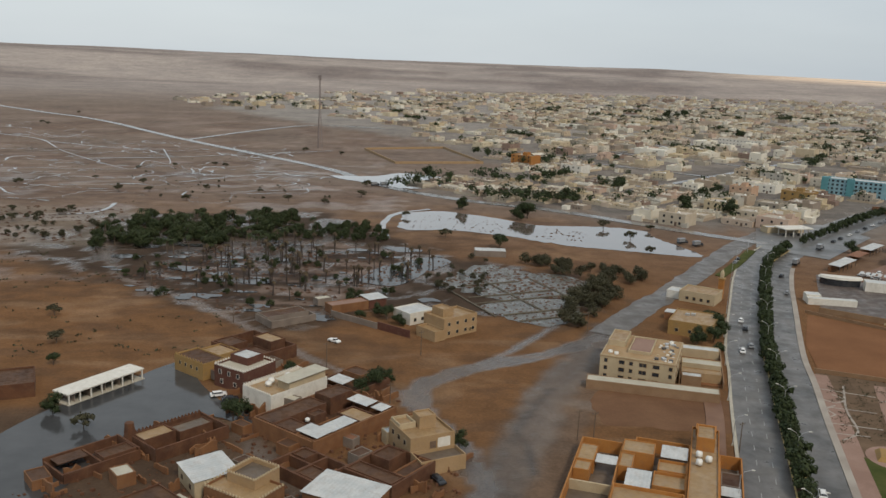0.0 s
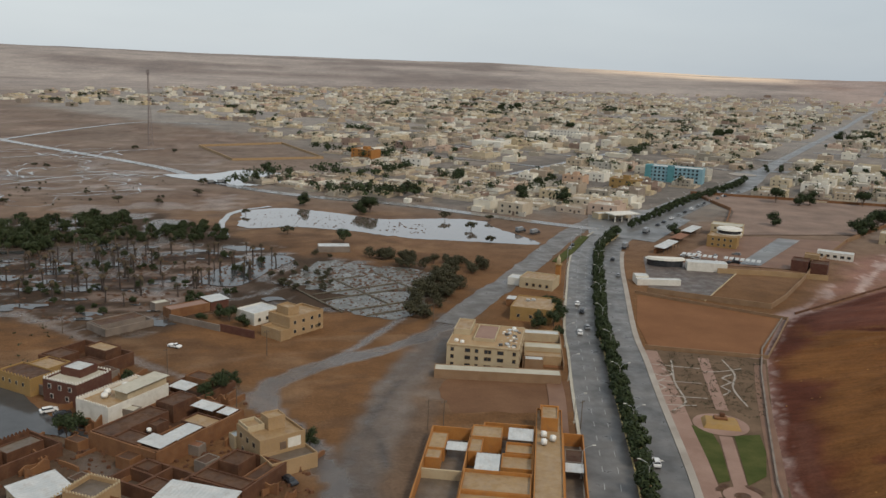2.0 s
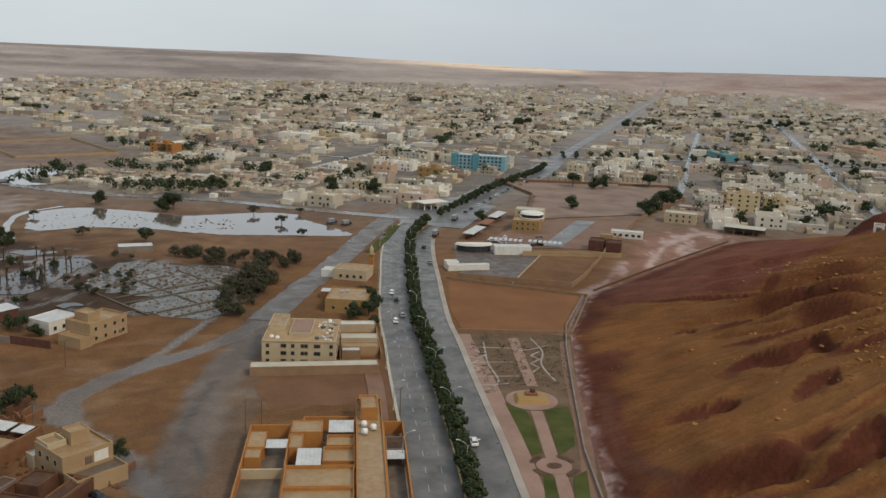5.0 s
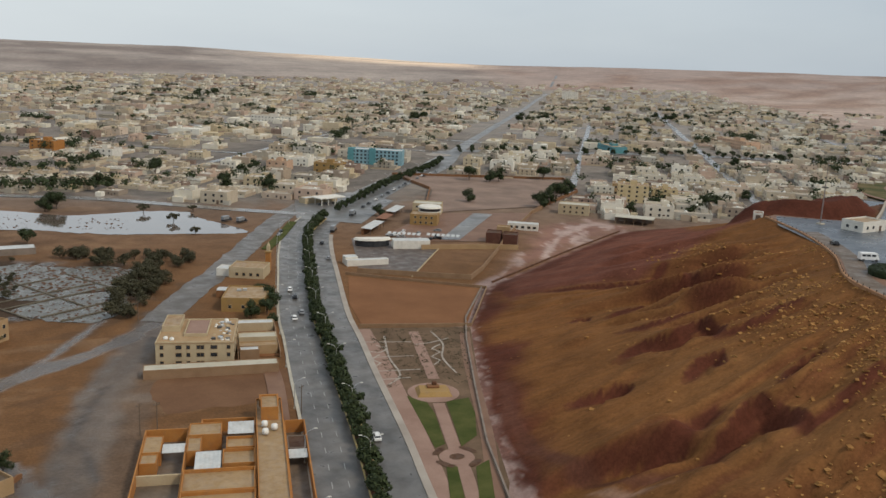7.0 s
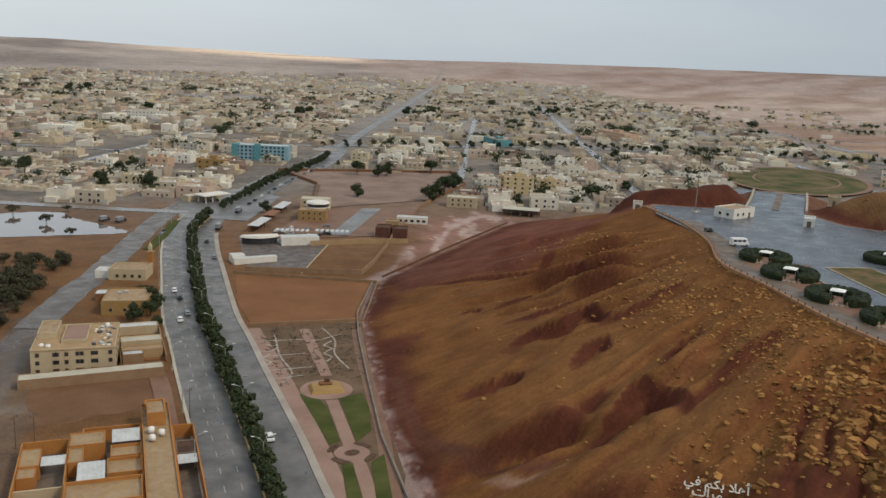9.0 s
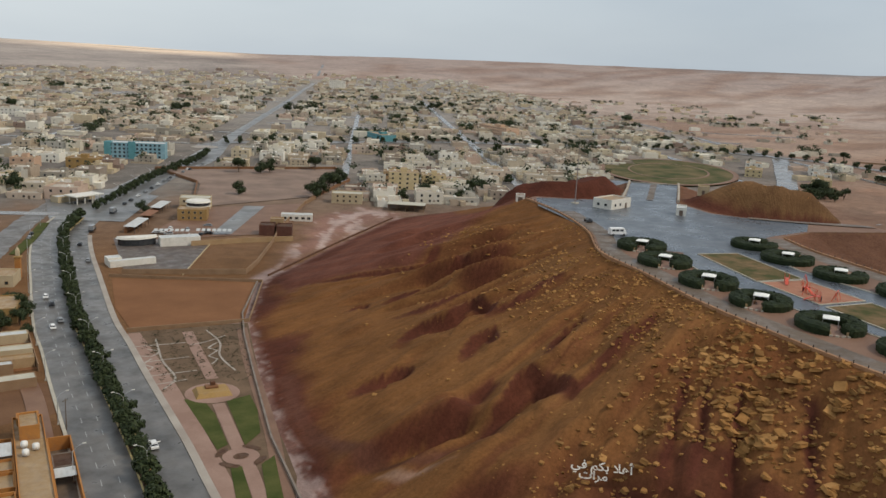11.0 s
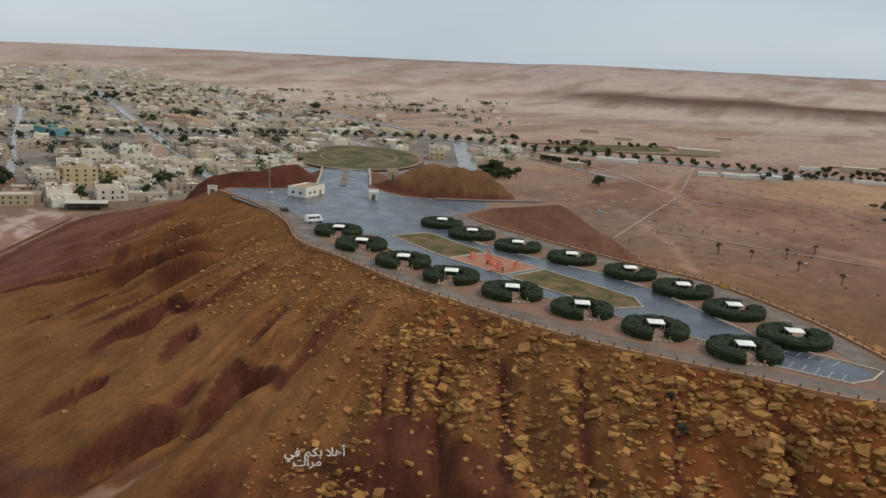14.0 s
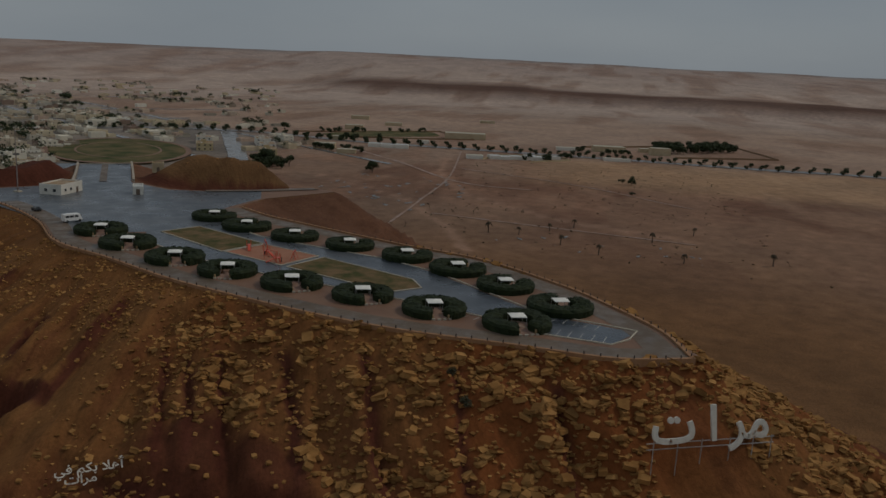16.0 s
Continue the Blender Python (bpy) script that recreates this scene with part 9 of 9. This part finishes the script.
for q, w in (([(-371, 824), (-322, 766), (-259, 703), (-266, 763), (-241, 749), (-282, 859)], 0.5), ([(-400, 668), (-332, 690), (-300, 690), (-263, 701)], 0.5), ([(-225, 494), (-210, 502), (-206, 519), (-209, 540)], 1.2), ([(-420, 900), (-340, 860), (-282, 859)], 0.9), ([(-330, 760), (-250, 800), (-180, 860), (-120, 905)], 0.9), ([(-200, 640), (-150, 700), (-90, 700)], 0.8),
             ([(-31, 462), (-36, 500), (-30, 540), (-10, 562)], 1.8), ([(-560, 800), (-480, 760), (-420, 690)], 0.8), ([(-600, 1000), (-450, 930), (-380, 840)], 0.8)):
    ribbon("rivulet", spline(q, 4.0), -w, w, 0.3, M["water"], "thin shining run of flood water on the plain", category="stream", ragged=w * 0.8)

# a net of thin run-off over the western plain
pv, pf = [], []
RUNOFF = [(-600, 560), (-560, 1080), (-150, 870), (-60, 640), (-240, 520)]
done = 0
while done < 190:
    x, y = rng.uniform(-600, -60), rng.uniform(520, 1080)
    if not poly_info(np.array([x]), np.array([y]), RUNOFF)[2][0] or fractal(np.array([x / 90]), np.array([y / 60]), 2, 131)[0] < 0.42:
        continue
    done += 1
    a0, steps, wide = rng.choice((0.0, 3.14)) + rng.gauss(-0.35, 0.5), rng.randrange(8, 30), rng.uniform(0.25, 0.95)
    pts = []
    for k in range(steps):
        pts.append((x, y))
        a0 += rng.gauss(0, 0.38)
        x, y = x + 3.0 * math.cos(a0), y + 3.0 * math.sin(a0)
    pts = np.array(pts)
    zz = lay_of_land(pts[:, 0], pts[:, 1])[0] + 0.24
    w_ = wide * np.sin(np.linspace(0.2, 2.94, steps)) * np.array([rng.uniform(0.4, 1.5) for _ in range(steps)])
    lo_, hi_ = offset_line(pts, -w_), offset_line(pts, w_)
    k0 = len(pv)
    pv += [(*p, z) for p, z in zip(lo_, zz)] + [(*p, z) for p, z in zip(hi_, zz)]
    pf += [(k0 + i, k0 + steps + i, k0 + steps + i + 1, k0 + i + 1) for i in range(steps - 1)]
tagged(link("run_off", pv, pf, M["water"]), "thin shining run-off lines on the plain", "water", kind="stuff")
# low dry tufts on the sand
pv, pf = [], []
for poly, count in (([(-270, 230), (-230, 470), (-110, 340), (-60, 285), (-70, 262), (-110, 240)], 900), ([(-600, 560), (-480, 1000), (-140, 860), (-60, 600), (-240, 520)], 700), ([(420, -120), (480, 120), (900, 120), (900, -120)], 500)):
    xs_, ys_ = [q[0] for q in poly], [q[1] for q in poly]
    done = 0
    while done < count:
        x, y = rng.uniform(min(xs_), max(xs_)), rng.uniform(min(ys_), max(ys_))
        done += 1
        if not poly_info(np.array([x]), np.array([y]), poly)[2][0] or fractal(np.array([x / 24]), np.array([y / 14]), 3, 133)[0] < 0.47:
            continue
        z = height(x, y)
        for _ in range(5):
            leaf(pv, pf, Vector((x + rng.gauss(0, 0.5), y + rng.gauss(0, 0.5), z + rng.uniform(0.1, 0.5))), Vector((rng.uniform(-1, 1), rng.uniform(-1, 1), rng.uniform(0.1, 0.8))).normalized(), rng.uniform(0.25, 0.6), rng)
tagged(link("dry_tufts", pv, pf, M["leaf_olive"]), "low dry tufts scattered over the sand", "tufts", kind="stuff")

# shallow puddles and wheel tracks on the eastern plain
pv, pf = [], []
for poly, count, lo, hi in (([(540, 90), (590, 200), (720, 200), (720, 90)], 46, 1.5, 5.5), ([(440, -60), (470, 60), (520, 40), (500, -80)], 16, 1.0, 4.0), ([(-600, 560), (-480, 1000), (-140, 860), (-120, 600), (-240, 520)], 130, 2.0, 7.0)):
    done, xs_, ys_ = 0, [q[0] for q in poly], [q[1] for q in poly]
    while done < count:
        x, y = rng.uniform(min(xs_), max(xs_)), rng.uniform(min(ys_), max(ys_))
        if not poly_info(np.array([x]), np.array([y]), poly)[2][0]:
            continue
        k, s_, n_, a0 = len(pv), rng.uniform(lo, hi), 12, rng.uniform(-0.5, 0.5)
        z = height(x, y) + 0.22
        for i in range(n_):
            t_ = 2 * math.pi * i / n_
            u_, w_ = s_ * rng.uniform(0.5, 1.3) * math.cos(t_), 0.4 * s_ * rng.uniform(0.3, 1.3) * math.sin(t_)
            pv.append((x + u_ * math.cos(a0) - w_ * math.sin(a0), y + u_ * math.sin(a0) + w_ * math.cos(a0), z))
        pf.append(tuple(range(k, k + n_)))
        done += 1
tagged(link("plain_puddles", pv, pf, M["silt_water"]), "pale silty puddles on the plain", "water", kind="stuff")
M["wheel_track"] = surf("pale_wheel_track", (0.2, 0.125, 0.088), (0.27, 0.17, 0.124), 0.05, 0.8, 0.85, 0.2, 0.03, wet=(0.2, 0.4))
for q, w in (([(472, 116), (598, 116), (740, 119), (971, 144)], 0.9), ([(802, 118), (742, 11), (651, -79)], 1.1), ([(940, 278), (827, 186), (709, 107), (690, 43)], 1.8), ([(546, 98), (530, 30), (509, -65)], 1.2)):
    ribbon("dirt_track", spline(q, 8), -w, w, 0.25, M["wheel_track"], "pale dirt track across the plain", ragged=w * 0.5)

# ---- sandstone blocks on the upper slopes ----
rng = random.Random(41)


def rock_shape(seed):
    """A broken slab: a box with knocked corners."""
    r = random.Random(seed)
    bm = bmesh.new()
    bmesh.ops.create_cube(bm, size=1.0)
    bmesh.ops.bevel(bm, geom=bm.edges[:], offset=0.1, segments=1, affect="EDGES")
    for v in bm.verts:
        v.co = Vector((v.co.x * r.uniform(0.8, 1.25), v.co.y * r.uniform(0.7, 1.1), v.co.z * r.uniform(0.5, 0.75))) + Vector((r.uniform(-0.1, 0.1), r.uniform(-0.1, 0.1), r.uniform(-0.06, 0.06)))
    verts, faces = [tuple(v.co) for v in bm.verts], [tuple(v.index for v in fc.verts) for fc in bm.faces]
    bm.free()
    return verts, faces


shapes = [rock_shape(s) for s in range(9)]
n_try = 70000
ax, ay = np.array([rng.uniform(100, 300) for _ in range(n_try)]), np.array([rng.uniform(-80, 260) for _ in range(n_try)])
ax[-2600:], ay[-2600:] = 335 + (ax[-2600:] - 100) * 0.5, 112 + (ay[-2600:] + 80) * 0.28
az, as_, ared, ahill, _ = lay_of_land(ax, ay)
south = smooth(112 - ay, 0, 45)
along_ = 150 * np.arctan2(ay - 125, 330 - ax)
streaky = 0.55 * fractal(along_ / 5, as_ * 6, 3, 91) + 0.45 * fractal(ax / 22, ay / 22, 3, 92)
chance = south * (0.8 + 1.7 * (fractal(ax / 12, ay / 12, 3, 93) - 0.5)) * (1 - smooth(as_, 0.72, 1.0)) + (1 - south) * 4.2 * np.clip(streaky - 0.38, 0, 1) * (1 - smooth(as_, 0.08, 0.46)) + 0.03 * (1 - as_)
chance = chance * (1 - 0.3 * south * smooth(as_, 0.1, 0.35)) * (1 - 0.85 * plot_mask(ax, ay, RECESS, 2.0, 4))
lucky = np.array([rng.random() for _ in range(n_try)])
want = ahill & (lucky < chance) & (np.hypot(ax - 158, ay + 27) > 10) & (ax < 262) | (ax > 335) & (az > HP + 4) & (lucky < 0.1)
idx = np.nonzero(want)[0]
order = sorted(idx, key=lambda k: math.hypot(ax[k], ay[k]))
big_ones = [k for k in order if ay[k] < 60][:280]
chosen = set(big_ones)
blocks = tagged(new("rock_slope"), "ochre sandstone blocks strewn below the terrace", "rocks", kind="structure")
rock_meshes = []
for verts, faces in shapes:
    me = bpy.data.meshes.new("rock")
    me.from_pydata(verts, [], faces)
    me.materials.append(M["rock_piece"])
    rock_meshes.append(me)
rv, rf = [], []
for k in idx:
    big = k in chosen
    s = (rng.uniform(0.32, 0.95) + (rng.uniform(0.4, 1.3) if rng.random() < 0.2 else 0)) * (1.25 if big else 1.0) * (0.62 + 0.68 * south[k])
    m_ = Matrix.Translation((ax[k], ay[k], az[k] + 0.04 * s)) @ Euler((rng.uniform(-0.4, 0.4), rng.uniform(-0.4, 0.4), 2.45 + rng.gauss(0, 1.1))).to_matrix().to_4x4() @ Matrix.Diagonal((s * rng.uniform(0.85, 1.2), s, s * rng.uniform(0.42, 0.85), 1))
    j = rng.randrange(len(shapes))
    if big:
        ob = new("rock", rock_meshes[j])
        ob.parent = blocks
        ob.matrix_basis = m_
    else:
        b0 = len(rv)
        rv += [tuple(m_ @ Vector(c)) for c in shapes[j][0]]
        rf += [tuple(b0 + i for i in fc) for fc in shapes[j][1]]
scree = link("scree", rv, rf, M["rock"], blocks)
scree["kind"] = "stuff"

# ---- letters on the hillside ----
def letters(name, text, x, y, z, size, turn, thick, mat, label, tilt=80):
    cu = bpy.data.curves.new(name, "FONT")
    cu.body, cu.size, cu.extrude, cu.align_x, cu.offset = text, size, thick, "CENTER", size * 0.016
    tmp = bpy.data.objects.new(name, cu)
    scene.collection.objects.link(tmp)
    bpy.context.view_layer.update()
    me = bpy.data.meshes.new_from_object(tmp)
    bpy.data.objects.remove(tmp)
    me.materials.clear()
    me.materials.append(mat)
    ob = new(name, me)
    ob.matrix_basis = Matrix.Translation((x, y, z)) @ Matrix.Rotation(turn, 4, "Z") @ Matrix.Rotation(radians(tilt), 4, "X") @ Matrix.Diagonal((0.72 if size > 5 else 1, 0.72 if size > 5 else 0.85, 1, 1))
    return ob


face = radians(-66)
sign = place("hillside_letters", "large white Arabic letters on a steel frame", 0, 0, 0, "sign")
sx_, sy_, sz_ = 158.6, -27.2, 26.3
lt = letters("letters", "\uFE95 \uFE8D \uFEAE\uFEE3", sx_, sy_, sz_ + 2.2, 12.8, face, 0.25, M["white_paint"], "")
lt.parent = sign
lt["label"] = "white cut-out letters"
for s in (-12, -7, -2, 4, 9, 13):
    x, y = sx_ + s * math.cos(face), sy_ + s * math.sin(face)
    box_part("frame_leg", x, y, min(height(x, y), sz_) - 0.5, 0.14, 0.14, max(3.2, sz_ + 3.0 - min(height(x, y), sz_)), M["steel"], sign, "", 0.0, face)
box_part("frame_rail", sx_, sy_, sz_ + 0.9, 27, 0.14, 0.14, M["steel"], sign, "", 0.0, face)
box_part("upper_rail", sx_, sy_, sz_ + 2.1, 27, 0.14, 0.14, M["steel"], sign, "", 0.0, face)
face2 = math.atan2(92, 140) - math.pi / 2
gx_, gy_ = 138.3, 88.5
welcome = place("welcome_letters", "small white Arabic welcome letters on the slope", 0, 0, 0, "sign")
for txt, dx, dz in (("\uFEF2\uFED3 \uFEE2\uFEDC\uFE91 \uFEFC\uFEEB\uFE83", 0, 1.9), ("\uFE95\uFE8D\uFEAE\uFEE3", -1.5, -0.2)):
    o = letters("letters", txt, gx_ + dx * math.cos(face2), gy_ + dx * math.sin(face2), height(gx_, gy_) + 1.9 + dz, 2.75, face2, 0.1, M["white_paint"], "", 62)
    o.parent = welcome
